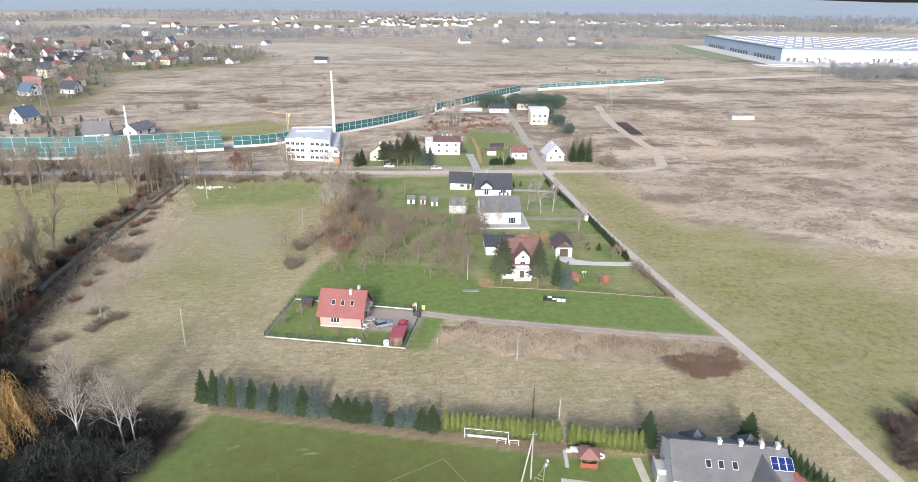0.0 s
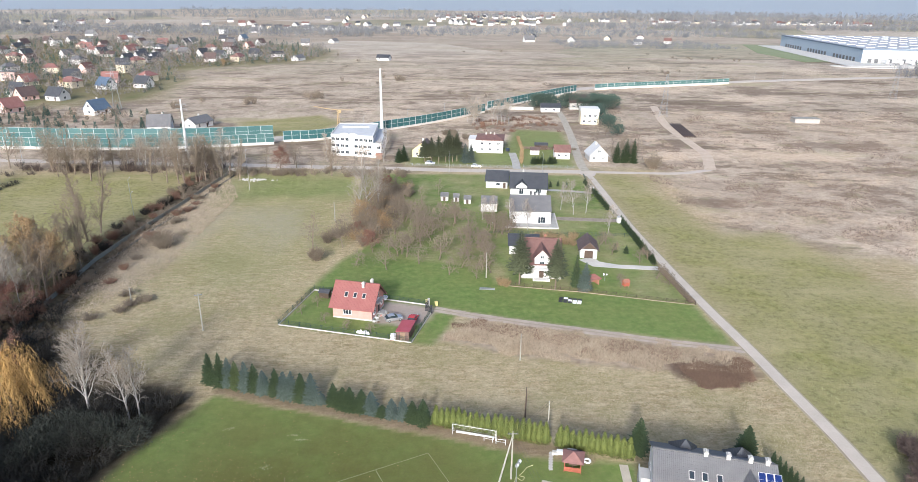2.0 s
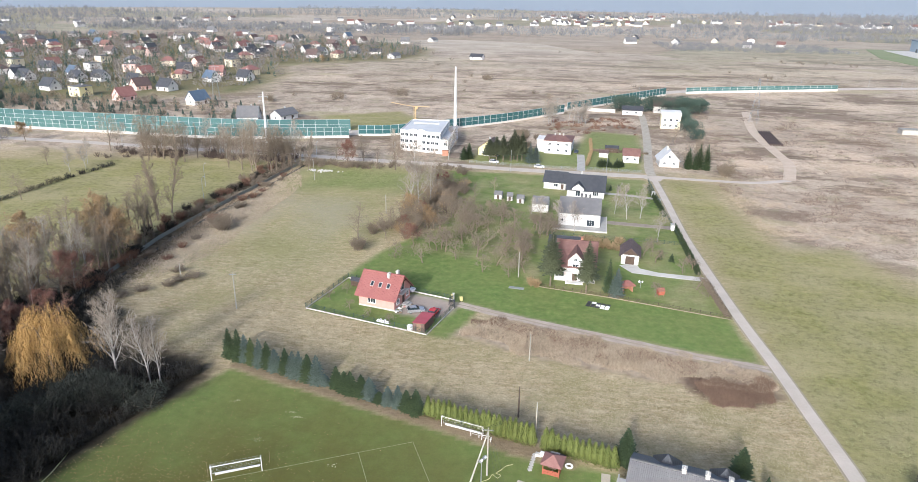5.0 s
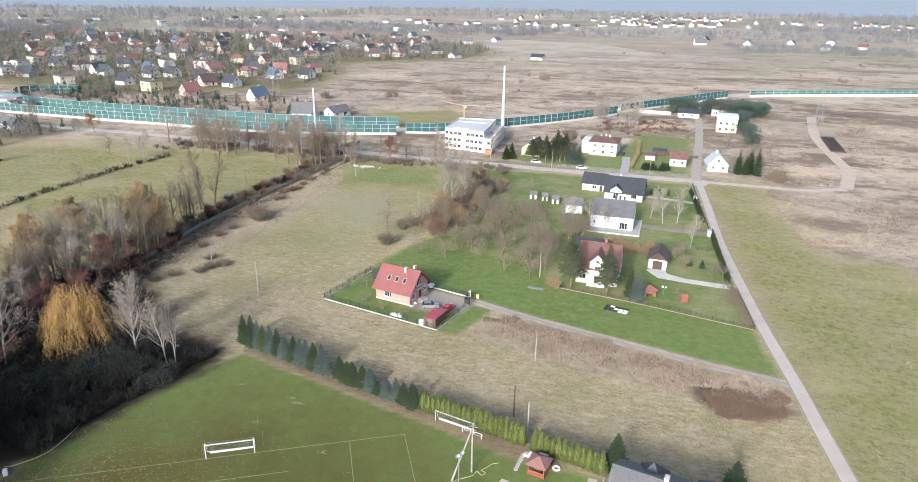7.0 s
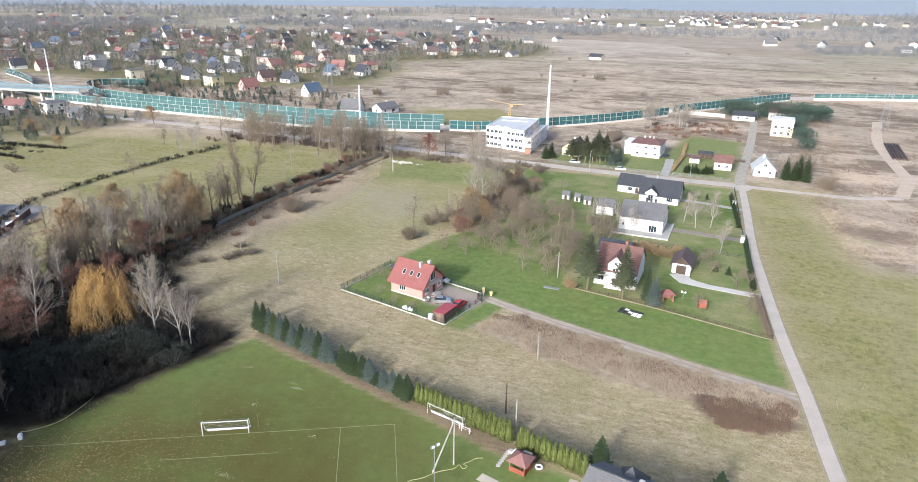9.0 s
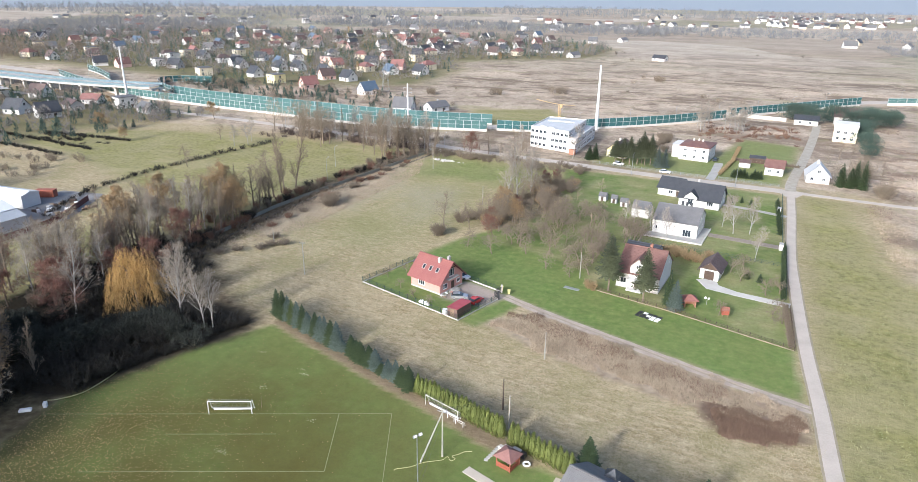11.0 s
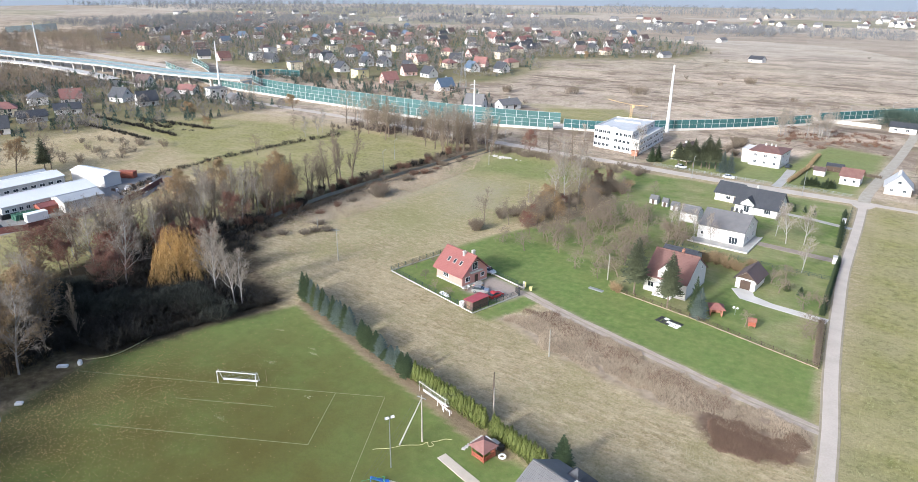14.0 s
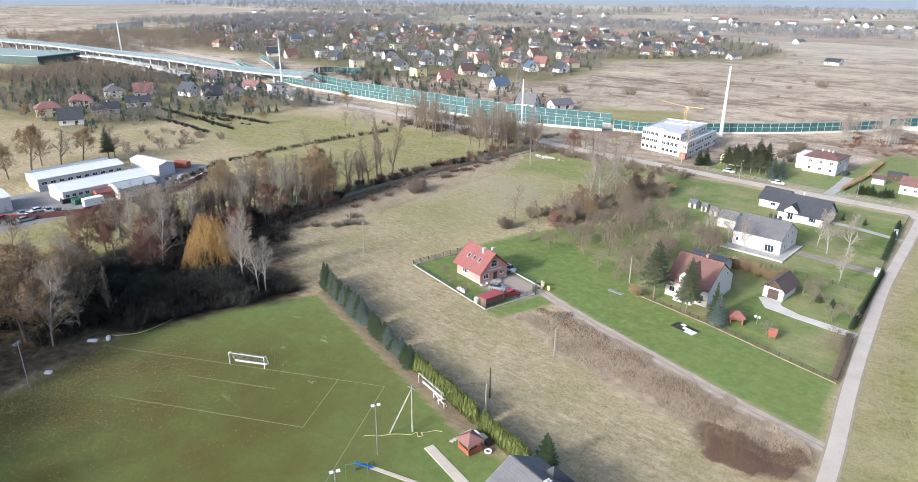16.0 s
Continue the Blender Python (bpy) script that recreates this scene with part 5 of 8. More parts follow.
def dome_bush(seed, rad, h):
    """A rounded bush: stems and a dense shell of small leaves in lobes."""
    rng = random.Random(seed)
    st, cr = Shape(), Shape()
    lobes = [(Vector((rng.gauss(0, rad * 0.42), rng.gauss(0, rad * 0.42), h * rng.uniform(0.4, 0.66))), rng.uniform(0.32, 0.5) * h) for _ in range(7)]
    for c, r in lobes:
        st.tube((c.x * 0.2, c.y * 0.2, 0), c, 0.07, 0.03, 4, False)
        for i in range(330):
            d = Vector((rng.gauss(0, 1), rng.gauss(0, 1), rng.gauss(0.15, 1))).normalized()
            p = c + d * r * rng.uniform(0.6, 1.04)
            if p.z > 0.1:
                blade(cr, p, (d + Vector((rng.gauss(0, 0.5), rng.gauss(0, 0.5), 0.4))).normalized(), rng.uniform(0.25, 0.5), 0.17, rng)
    return st, cr


# these shrubs are dark by colour, with the wood's shade painted in
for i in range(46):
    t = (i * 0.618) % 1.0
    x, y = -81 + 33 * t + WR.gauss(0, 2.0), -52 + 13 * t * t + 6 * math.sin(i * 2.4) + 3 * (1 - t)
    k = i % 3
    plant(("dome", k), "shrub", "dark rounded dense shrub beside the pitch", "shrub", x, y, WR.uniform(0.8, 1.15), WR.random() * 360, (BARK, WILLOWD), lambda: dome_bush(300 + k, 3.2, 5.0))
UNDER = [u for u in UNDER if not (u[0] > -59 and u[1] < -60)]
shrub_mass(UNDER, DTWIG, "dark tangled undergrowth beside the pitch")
for i in range(22):
    rusty_tree(WR.uniform(-112, -72), WR.uniform(-88, -30), WR.uniform(7, 12)) if i % 2 else brown_tree(WR.uniform(-108, -62), WR.uniform(-105, -44), WR.uniform(8, 15))
# first ten trees stand out of view, added to shade the lower-left pitch
for x, y, h in ((-46, -122, 16), (-41, -127, 17), (-36, -124, 15), (-31, -130, 17), (-26, -127, 16), (-50, -128, 16), (-56, -104, 15), (-60, -112, 16), (-52, -116, 15), (-64, -122, 17), (-60, -72, 12), (-64, -76, 15), (-58, -88, 14), (-68, -64, 14), (-72, -70, 15), (-62, -98, 16), (-55, -94, 12), (-78, -60, 13)):
    rusty_tree(x, y, h, "tree with thin olive-yellow autumn leaves", OCHRE, "ochre")
for i in range(40):
    x, y = WR.uniform(-104, -58), WR.uniform(-118, -58)
    (brown_tree, poplar, brown_tree, birch)[i % 4](x, y, WR.uniform(12, 17))
# poplar belt along the ditch
for x, y, h in ((-98.1, 59.9, 20), (-95.3, 62.9, 21), (-95.6, 55.3, 18), (-86.8, 113, 20), (-83, 118, 17), (-90.5, 117, 16)):
    poplar(x, y, h)
for i in range(58):
    t = WR.random()
    x, y = -95 + WR.gauss(0, 4.2), -40 + 68 * t
    (poplar, brown_tree, poplar, birch)[i % 4](x, y, WR.uniform(9, 16))
for i in range(11):
    x, y = -92 + WR.gauss(0, 5), -40 + 62 * WR.random()
    shrub(x, y, WR.uniform(2, 3.6), WR.uniform(2, 4.5), WR.choice(("brown", "red", "dark")))
for i in range(8):
    (poplar, brown_tree, poplar)[i % 3](-91.5 + WR.gauss(0, 2.5), WR.uniform(10, 33), WR.uniform(10, 15))
for x, y, h in ((-104, 12, 14), (-96, 25, 15), (-88, 22, 13), (-101, -6, 15)):
    rusty_tree(x, y, h, "birch with last ochre leaves", OCHRE, "ochre")
for x, y, h in ((-100, -48, 12), (-89, -32, 10), (-95, -43, 9), (-93, -26, 9), (-84, -24, 8), (-86, 2, 11), (-97, -14, 9), (-110, -33, 9), (-80, -14, 9), (-83, -20, 8), (-72, -22, 6)):
    rusty_tree(x, y, h)
for i in range(40):
    t = i / 39
    shrub(-(89.0 if 30 < 8 + 112 * t < 75 else 86.5) + WR.gauss(0, 1.3), 8 + 112 * t, WR.uniform(1.2, 2.4), WR.uniform(1.4, 3.0), WR.choice(("brown", "dark", "red")))
for i in range(20):
    shrub(-77 + WR.gauss(0, 2.2), 8 + 110 * WR.random(), WR.uniform(1.2, 2.4), WR.uniform(0.9, 2.0), WR.choice(("brown", "red")))
shrub(-73.5, 52.5, 4.2, 4.2, "brown", "large round leafless shrub on the meadow bank")
shrub(-71.5, 49.5, 3.2, 3.4, "brown")
for x, y in ((-66, 13), (-63.5, 15), (-67, 9.5), (-69, 18), (-75, 2), (-72, 6), (-78, -2)):
    shrub(x, y, 2.2, 1.5, "brown")
# tree belts south of the village road
for i in range(26):
    x = -175 + 165 * WR.random()
    birch(x, 152 + WR.gauss(0, 3) + (-x) * 0.03, WR.uniform(8, 14), "slim bare birch beside the road") if i % 5 == 1 else brown_tree(x, 140 + WR.gauss(0, 3) + (-x) * 0.05, WR.uniform(6, 11))
shrub_mass([(x, 130.5 + WR.gauss(0, 1.8) - (x + 75) * 0.05, WR.uniform(1.6, 3.0), WR.uniform(1.6, 3.2)) for x in (WR.uniform(-75, -3) for _ in range(46))], TWIG, "brown leafless scrub at the meadow's end", "field_scrub", 14)
rusty_tree(-55.5, 131, 10, "tree with rusty orange leaves by the road", None, "rust")
birch(-16.5, 80, 21, "tall bare birch rising from the thicket")
birch(-13.5, 84, 18)
birch(-19, 77, 15)
brown_tree(-34.7, 127.9, 13)
for i in range(34):
    x = WR.choice((-150, -128, -88, -84)) + WR.gauss(0, 9)
    (brown_tree, poplar, brown_tree)[i % 3](x, 126 + WR.gauss(0, 6) - (x + 80) * 0.12, WR.uniform(9, 17))
shrub_mass([(WR.uniform(-165, -80), 137 + WR.gauss(0, 4), WR.uniform(1.6, 3.2), WR.uniform(1.6, 3.4)) for _ in range(80)], PURPLE, "dark leafless scrub between field and road", "field_scrub", 15)
for i in range(11):
    (brown_tree, poplar)[i % 2](-93 + WR.gauss(0, 3), WR.uniform(28, 50), WR.uniform(9, 15))
rusty_tree(-16, 68.5, 8, "tree with orange-yellow autumn leaves in the thicket", OCHRE, "ochre")
rusty_tree(-18.5, 66, 6, "tree with orange-yellow autumn leaves in the thicket", OCHRE, "ochre")
# thicket between meadow and gardens
for i in range(40):
    t = WR.random()
    x, y = -22 + 15 * t + WR.gauss(0, 3.0), 42 + 66 * t + WR.gauss(0, 2)
    shrub(x, y, WR.uniform(1.8, 3.2), WR.uniform(2.2, 4.2), WR.choice(("brown", "brown", "ochre")))
for i in range(30):
    t = WR.random()
    x, y = -22 + 20 * t + WR.gauss(0, 5), 41 + 66 * t
    brown_tree(x, y, WR.uniform(5, 10)) if i % 7 else rusty_tree(x, y, WR.uniform(4, 7))
rusty_tree(-10.5, 62, 6.5, "small tree with orange-yellow leaves", OCHRE, "ochre")
rusty_tree(-8.5, 60, 5.5, "small tree with orange-yellow leaves", OCHRE, "ochre")
# orchard
for i in range(76):
    x, y = WR.uniform(-12, 28), WR.uniform(38, 80)
    if y < 36 + (28 - x) * 0.2 or (x > 20 and y < 56) or (x > 15 and y > 67):
        continue
    fruit_tree(x, y, WR.uniform(4.2, 6.4))
for x, y, h in ((-7.6, 33.2, 5.5), (6.5, 39.7, 7), (9, 29.4, 4.8), (18.9, 38.4, 5.5), (-16, 36.1, 5), (20, 30.5, 5.4), (16, 27, 4.2), (12.5, 34, 5), (1, 37, 5.5), (-2.5, 42, 6)):
    fruit_tree(x, y, h)
for x, y, h in ((52, 20.5, 3.4), (63, 26, 4.6), (65, 22, 3.6), (55.5, 42.5, 4), (53, 47.5, 4), (61.5, 36, 4.4), (64.5, 39, 4), (56, 51, 4.2)):
    fruit_tree(x, y, h)
# garden birches
for x, y, h in ((24.0, 70.0, 8.5), (29.8, 65.4, 9), (34.5, 64.2, 9), (52.0, 79, 11), (56.5, 80.5, 11), (58.5, 59, 9), (48.6, 84, 9), (21, 73.5, 7)):
    birch(x, y, h, "young bare birch in the garden")
# hedges in the gardens
for x, y, r, h in ((36.5, 53.2, 2.3, 2.8), (39.2, 53.0, 2.5, 3.0), (41.8, 52.0, 2.4, 3.0), (44.2, 51.2, 2.3, 2.8), (47.2, 55.8, 1.8, 2.2), (34.6, 54.4, 1.9, 2.2), (38.0, 55.6, 1.8, 2.2), (46.0, 50.2, 1.6, 2.0)):
    shrub(x, y, r, h, "ochre", "rounded ochre-brown garden shrub")
for x, y, a in along([(65.9, 72), (65.4, 35.5)], 1.1):
    spruce(x, y, WR.uniform(1.8, 2.8), "green", 0.75, "small green conifer in the roadside hedge")
for x, y, a in along([(65.6, 31), (66.5, 11.5)], 1.5):
    shrub(x, y, 0.9, 1.2, "brown", "low brown hedge shrub behind the fence")
for x, y in ((23.0, 21.8), (21.8, 22.6)):
    shrub(x, y, 1.5, 2.2, "ochre", "ochre shrub at the garden corner")
for x, y, a in along([(64.8, 84), (64.2, 118)], 3.0):
    spruce(x, y, 2.2, "green", 0.9, "small green conifer in the roadside hedge")
for x, y in ((50, 112), (53, 113), (56, 111.5)):
    spruce(x, y, 2.4, "green", 0.7)
# conifers and trees north of the road
for x, y, h in ((2, 150.5, 10), (5, 151.5, 11), (8, 150, 12), (11, 151, 11), (14.0, 151.5, 12), (12.5, 153.5, 14), (16, 153, 13)):
    big_spruce(x, y, h, 3.6)
for x, y, h in ((19.5, 149.6, 8.5), (22, 150.6, 8)):
    spruce(x, y, h, "blue", 2.4)
for x, y, h in ((-9, 151, 6), (-7, 153, 7), (85.6, 150.5, 9), (88.5, 149.6, 8), (92.5, 149, 11), (90.5, 153, 10)):
    spruce(x, y, h, "green", 2.4)
for i in range(12):
    spruce(WR.uniform(48, 60), WR.uniform(147, 150), WR.uniform(2.5, 4.0), "green", 1.3)
for i in range(26):
    x, y = WR.uniform(70, 122), WR.uniform(283, 300)
    if i % 2:
        plant(("evergreen", i % 4 // 2), "evergreen_tree", "dense rounded dark green tree by the far houses", "tree", x, y, WR.uniform(1.5, 2.1), WR.random() * 360, (BARK, FARCON), lambda: dome_bush(320 + i % 4 // 2, 2.6, 5.0))
for i in range(7):
    plant(("evergreen", i % 2), "evergreen_tree", "dense rounded dark green tree by the far houses", "tree", WR.uniform(100, 107), WR.uniform(205, 280), WR.uniform(1.1, 1.7), WR.random() * 360, (BARK, FARCON), lambda: dome_bush(320 + i % 2, 2.6, 5.0))
for i in range(12):
    birch(WR.uniform(24, 50), WR.uniform(230, 246), WR.uniform(9, 14), "slim bare birch near the barrier")
for i in range(14):
    brown_tree(WR.uniform(82, 106), WR.uniform(148, 215), WR.uniform(5, 8))
shrub(98.4, 139.5, 4.5, 5.0, "brown", "large leafless shrub beside the road")
brown_tree(98.5, 139.0, 7)
for i in range(30):
    shrub(WR.uniform(77, 96), WR.uniform(-58, -41), WR.uniform(2.2, 3.6), WR.uniform(1.8, 3.0), "purple", "purple-brown bramble thicket beside the lane")

# reeds and brambles beside the driveway
def tufts(ring, count, h, w, seed, mat, name, label, depth=8):
    rng = random.Random(seed)
    s = Shape()
    x0, x1 = min(p[0] for p in ring), max(p[0] for p in ring)
    y0, y1 = min(p[1] for p in ring), max(p[1] for p in ring)
    xx = np.array([rng.uniform(x0, x1) for _ in range(count)])
    yy = np.array([rng.uniform(y0, y1) for _ in range(count)])
    keep = inside(xx, yy, ring) > np.array([0.8 + 4.5 * noise.noise((x * 0.22, y * 0.22, depth)) for x, y in zip(xx, yy)])
    for x, y in zip(xx[keep], yy[keep]):
        big = 0.5 + 0.8 * abs(noise.noise((x * 0.12, y * 0.12, 5)) + 0.35)
        for _ in range(5):
            d = Vector((rng.gauss(0, 0.35), rng.gauss(0, 0.35), 1)).normalized()
            blade(s, Vector((x + rng.gauss(0, 0.2), y + rng.gauss(0, 0.2), -0.05)), d, h * big * rng.uniform(0.6, 1.2), w, rng)
    solid(name, s, mat, label, "grass", "stuff")


def sward(ring, count, h, w, seed, mat, label):
    """Loose single stalks and tussocks over a meadow."""
    rng = random.Random(seed)
    s = Shape()
    x0, x1 = min(p[0] for p in ring), max(p[0] for p in ring)
    y0, y1 = min(p[1] for p in ring), max(p[1] for p in ring)
    xx = np.array([rng.uniform(x0, x1) for _ in range(count)])
    yy = np.array([rng.uniform(y0, y1) for _ in range(count)])
    ok = inside(xx, yy, ring) > 0
    for x, y in zip(xx[ok], yy[ok]):
        big = 0.55 + 0.9 * max(noise.noise((x * 0.3, y * 0.3, 5)) + 0.25, 0)
        for _ in range(2):
            d = Vector((rng.gauss(0, 0.5), rng.gauss(0, 0.5), 1)).normalized()
            blade(s, Vector((x + rng.gauss(0, 0.12), y + rng.gauss(0, 0.12), -0.1)), d, h * big * rng.uniform(0.6, 1.3), w, rng)
    solid("meadow_grass", s, mat, label, "grass", "stuff")


STRAW = surface("straw_grass", (0.26, 0.22, 0.125), (0.44, 0.385, 0.26), 0.3, 3, 0.95, relief=0, island=0.25)
OLIVEG = surface("olive_grass", (0.18, 0.195, 0.075), (0.34, 0.32, 0.16), 0.3, 3, 0.95, relief=0, island=0.25)
sward([(-37, -19), (3, -32.5), (24, -40), (37, -41), (56, -44), (70, -56), (71, -22), (60, -21), (42, -18.5), (22, -13.5), (5, -7.5), (-30, 1), (-45, 6)], 30000, 0.4, 0.08, 61, STRAW, "dry straw-coloured meadow grass")
sward([(-46, 5), (-30, 3), (-25, 21), (-24, 38), (-14, 90), (-20, 128), (-70, 128), (-72, 20), (-62, -5)], 30000, 0.33, 0.09, 62, OLIVEG, "short olive and straw meadow grass")
sward([(75, -60), (73, 120), (86, 120), (92, 60), (112, 58), (124, 0), (160, -60)], 26000, 0.33, 0.09, 63, OLIVEG, "rough olive field grass beside the lane")
sward([(-75, 8), (-66, 30), (-64, 100), (-74, 125), (-80, 118), (-84, 40), (-80, 5)], 16000, 0.7, 0.1, 64, REED, "tall brown grass on the ditch bank")
tufts(REEDS, 21000, 0.85, 0.065, 11, REED, "reed_grass", "tall dry tan grass along the driveway")
tufts([(8, 0), (14, 4.2), (40, -4.4), (60, -10.5), (58, -15), (40, -11), (20, -4)], 7000, 0.8, 0.08, 13, BRAMBLE, "dead_stems", "dark brown dead stems among the reeds", 21)
tufts(THICKET, 7500, 0.9, 0.09, 12, BRAMBLE, "bramble_patch", "dark red-brown bramble patch in the grass")

# ---- grey-roofed house next to the pitch ----
m = pose(44.9, -53.2, 0, 0, 0, -15.3)
bh = house("large white house with grey roof and blue solar panels", m, 16.6, 10.4, 4.2, 7.0, PLASTER, R_GREY,
      wins=[("s", -6.6, 2.4, 0.8, 1.4), ("s", -5.0, 2.4, 0.8, 1.4), ("w", 2.0, 2.0, 1.2, 1.3)], lights=[(-3.2, -1, 0.42), (-1.4, -1, 0.42), (0.6, -1, 0.42)],
      chimneys=[(-1.2, 0.1, 7.75), (1.9, 0.1, 7.75), (4.9, 0.1, 7.75), (7.2, 0.1, 7.8)], ox=0.3, oy=0.4)
part("front_gable", Shape().prism([(2.6, 0), (7.0, 0), (7.0, 4.3), (4.8, 6.3), (2.6, 4.3)], "y", -6.6, -1.5), PLASTER, bh)
gr_ = Shape()
for sg in (-1, 1):
    ring = [(4.8, 6.5), (4.8 + sg * 2.8, 3.95), (4.8 + sg * 2.8, 4.12), (4.8, 6.7)]
    gr_.prism(ring if sg < 0 else ring[::-1], "y", -7.1, -0.8)
part("front_gable_roof", gr_, R_GREY, bh)
for x in (4.1, 5.5):
    window_part(bh, pose(x, -6.61, 4.4), 0.8, 0.8, 0)
for x in (-3.6, 4.4):
    s = Shape()
    q = [(x - 2.1, 1.2, 4.6), (x + 2.1, 1.2, 4.6), (x + 2.1, 6.0, 4.3), (x - 2.1, 6.0, 4.3)]
    for i in range(4):
        s.poly([q[i], q[(i + 1) % 4], (x, 3.6, 6.9)])
        s.poly([(q[i][0], q[i][1], 0), (q[(i + 1) % 4][0], q[(i + 1) % 4][1], 0), q[(i + 1) % 4], q[i]])
    part("bay_roof", s, R_DARK, bh, "dark pyramid roof of a bay")
SOLAR = surface("solar_cells", (0.01, 0.02, 0.09), (0.02, 0.04, 0.16), 2, 12, 0.15, relief=0)
k_ = math.degrees(math.atan(2.8 / 5.2))
for i in range(3):
    pan = part("solar_panel", Shape().box(-0.5, -1.05, 0, 0.5, 1.05, 0.06), WHITE, bh, "blue solar panel in a pale frame", pose(6.0 + i * 1.05 + 0.3, -2.3, 6.12, k_))
    part("cell_field", Shape().box(-0.45, -1.0, 0.061, 0.45, -0.01, 0.066).box(-0.45, 0.01, 0.061, 0.45, 1.0, 0.066), SOLAR, pan)
part("side_stair", Shape().box(-9.9, -2.5, 0, -8.303, 2.0, 0.9).box(-9.9, -0.5, 0.902, -8.303, 2.0, 1.8).box(-10.1, -2.6, 0, -9.902, 2.0, 2.4), GREYP, bh)
part("terrace", Shape().box(-10, -6.6, 0.0, -8.35, -2.6, 0.12), surface("red_paving", (0.3, 0.1, 0.08), (0.4, 0.17, 0.14), 0.7, 6, 0.9), bh, "red paved terrace")
solid("patio", Shape().box(-2, -4, 0.0, 2, 4, 0.06), MATS["red_paving"], "red paved patio beside the house", "patio", at=pose(57.2, -56.5, 0.0, 0, 0, -15))
solid("pavement", ribbon([(34.3, -46.0), (33.6, -52), (32.5, -60)], 1.3, 0.05), MATS["sandy_paving"], "sandy slab path beside the house", "path")

# ---- depot with long halls ----
ROOFW = surface("white_sheet_roof", (0.6, 0.61, 0.62), (0.72, 0.73, 0.74), 0.15, 3, 0.6, relief=0)
ROOFG = surface("grey_sheet_roof", (0.3, 0.32, 0.34), (0.42, 0.44, 0.46), 0.15, 3, 0.6, relief=0)
solid("depot_yard", ribbon([(-158, -70), (-156, -30), (-154, 4), (-158, 26)], [36, 34, 32, 16], 0.03), surface("yard_asphalt", (0.16, 0.155, 0.15), (0.27, 0.26, 0.25), 0.2, 3, 0.95), "grey paved depot yard", "yard")


def hall(label, x, y, L, W, he, hr, wall, roof, turn=90, n_win=0, ox=0.3, oy=0.3):
    ob = thing("depot_hall", label, "hall", pose(x, y, 0, 0, 0, turn))
    part("wall", gable_walls(L, W, he, hr), wall, ob)
    part("roof", gable_roof(L, W, he, hr, ox, oy, 0.15), roof, ob)
    for i in range(n_win):
        window_part(ob, on_wall("s", -L / 2 + (i + 0.7) * L / (n_win + 0.4), he * 0.62, L, W), L / n_win * 0.62, 1.1, 1)
    part("gate", Shape().box(-L / 2 - 0.08, -1.8, 0, -L / 2 - 0.003, 1.8, 3.2), GREYP, ob)
    return ob


hall("long white hall with bright low-pitched roof", -157.2, -17.2, 29, 12.5, 3.9, 5.4, PLASTER, ROOFW, 87, 14)
hall("long grey hall with flat pale roof", -176.5, -16.8, 29, 10.5, 4.4, 5.4, GREYP, ROOFW, 87, 10)
hall("low outbuilding with pale brown roof", -188, -15, 28, 6, 3.0, 3.8, WOOD, ROOFG, 87)
hall("grey store with sheet roof", -146.2, -11.8, 12.5, 8.6, 3.6, 4.8, GREYP, ROOFG, 87)
hall("white hall with low-pitched roof", -164, -52, 14, 13, 4.6, 5.8, PLASTER, ROOFW, 90)
hall("tall narrow white storage shed", -168, 7.2, 18, 6.5, 4.2, 5.0, PLASTER, ROOFW, 5)
house("red-roofed porch shed at the hall", pose(-148.6, -20.6, 0, 0, 0, 87), 5.4, 4.4, 2.4, 3.2, REDWOOD, R_RED, name="shed", category="shed", ox=0.2, oy=0.2, plinth=False)
for x, y, a, L, W, H_, mt, lab in ((-143.6, -26.4, 85, 6.0, 2.6, 2.6, WHITE, "white site container in the yard"), (-164.5, 17.0, 25, 6.2, 2.5, 2.6, REDWOOD, "rust-red shipping container by the fence"), (-152.5, -30, 87, 5, 2.4, 1.6, BLACK, "dark open skip in the yard")):
    ob = thing("container", lab, "container", pose(x, y, 0.03, 0, 0, a))
    s = Shape().box(-L / 2, -W / 2, 0.12, L / 2, W / 2, H_)
    for i in range(int(L / 0.5)):
        u = -L / 2 + 0.25 + i * 0.5
        s.box(u, -W / 2 - 0.04, 0.2, u + 0.22, -W / 2 - 0.002, H_ - 0.12).box(u, W / 2 + 0.002, 0.2, u + 0.22, W / 2 + 0.04, H_ - 0.12)
    part("body", s, mt, ob)
    part("skid", Shape().box(-L / 2, -W / 2 + 0.1, 0, L / 2, -W / 2 + 0.3, 0.12).box(-L / 2, W / 2 - 0.3, 0, L / 2, W / 2 - 0.1, 0.12), STEEL, ob)
GREENB = surface("green_crates", (0.03, 0.09, 0.06), (0.06, 0.16, 0.11), 0.8, 6, 0.7)
for i in range(14):
    ob = thing("crate_stack", "stack of green crates by the hall", "crates", pose(-149.6 + (i % 2) * 1.7, -30 + i // 2 * 1.5, 0.03, 0, 0, PR.uniform(-5, 5)), "green crates")
    for k in range(3):
        part("crate", shared("crate", lambda: Shape().box(-0.6, -0.5, 0, 0.6, 0.5, 0.5).box(-0.65, -0.55, 0.5, 0.65, 0.55, 0.58).mesh("crate", GREENB)), None, ob, at=pose(0, 0, k * 0.585))
fen = thing("board_fence", "dark red-brown board fence round the depot", "fence", pose(0, 0, 0))
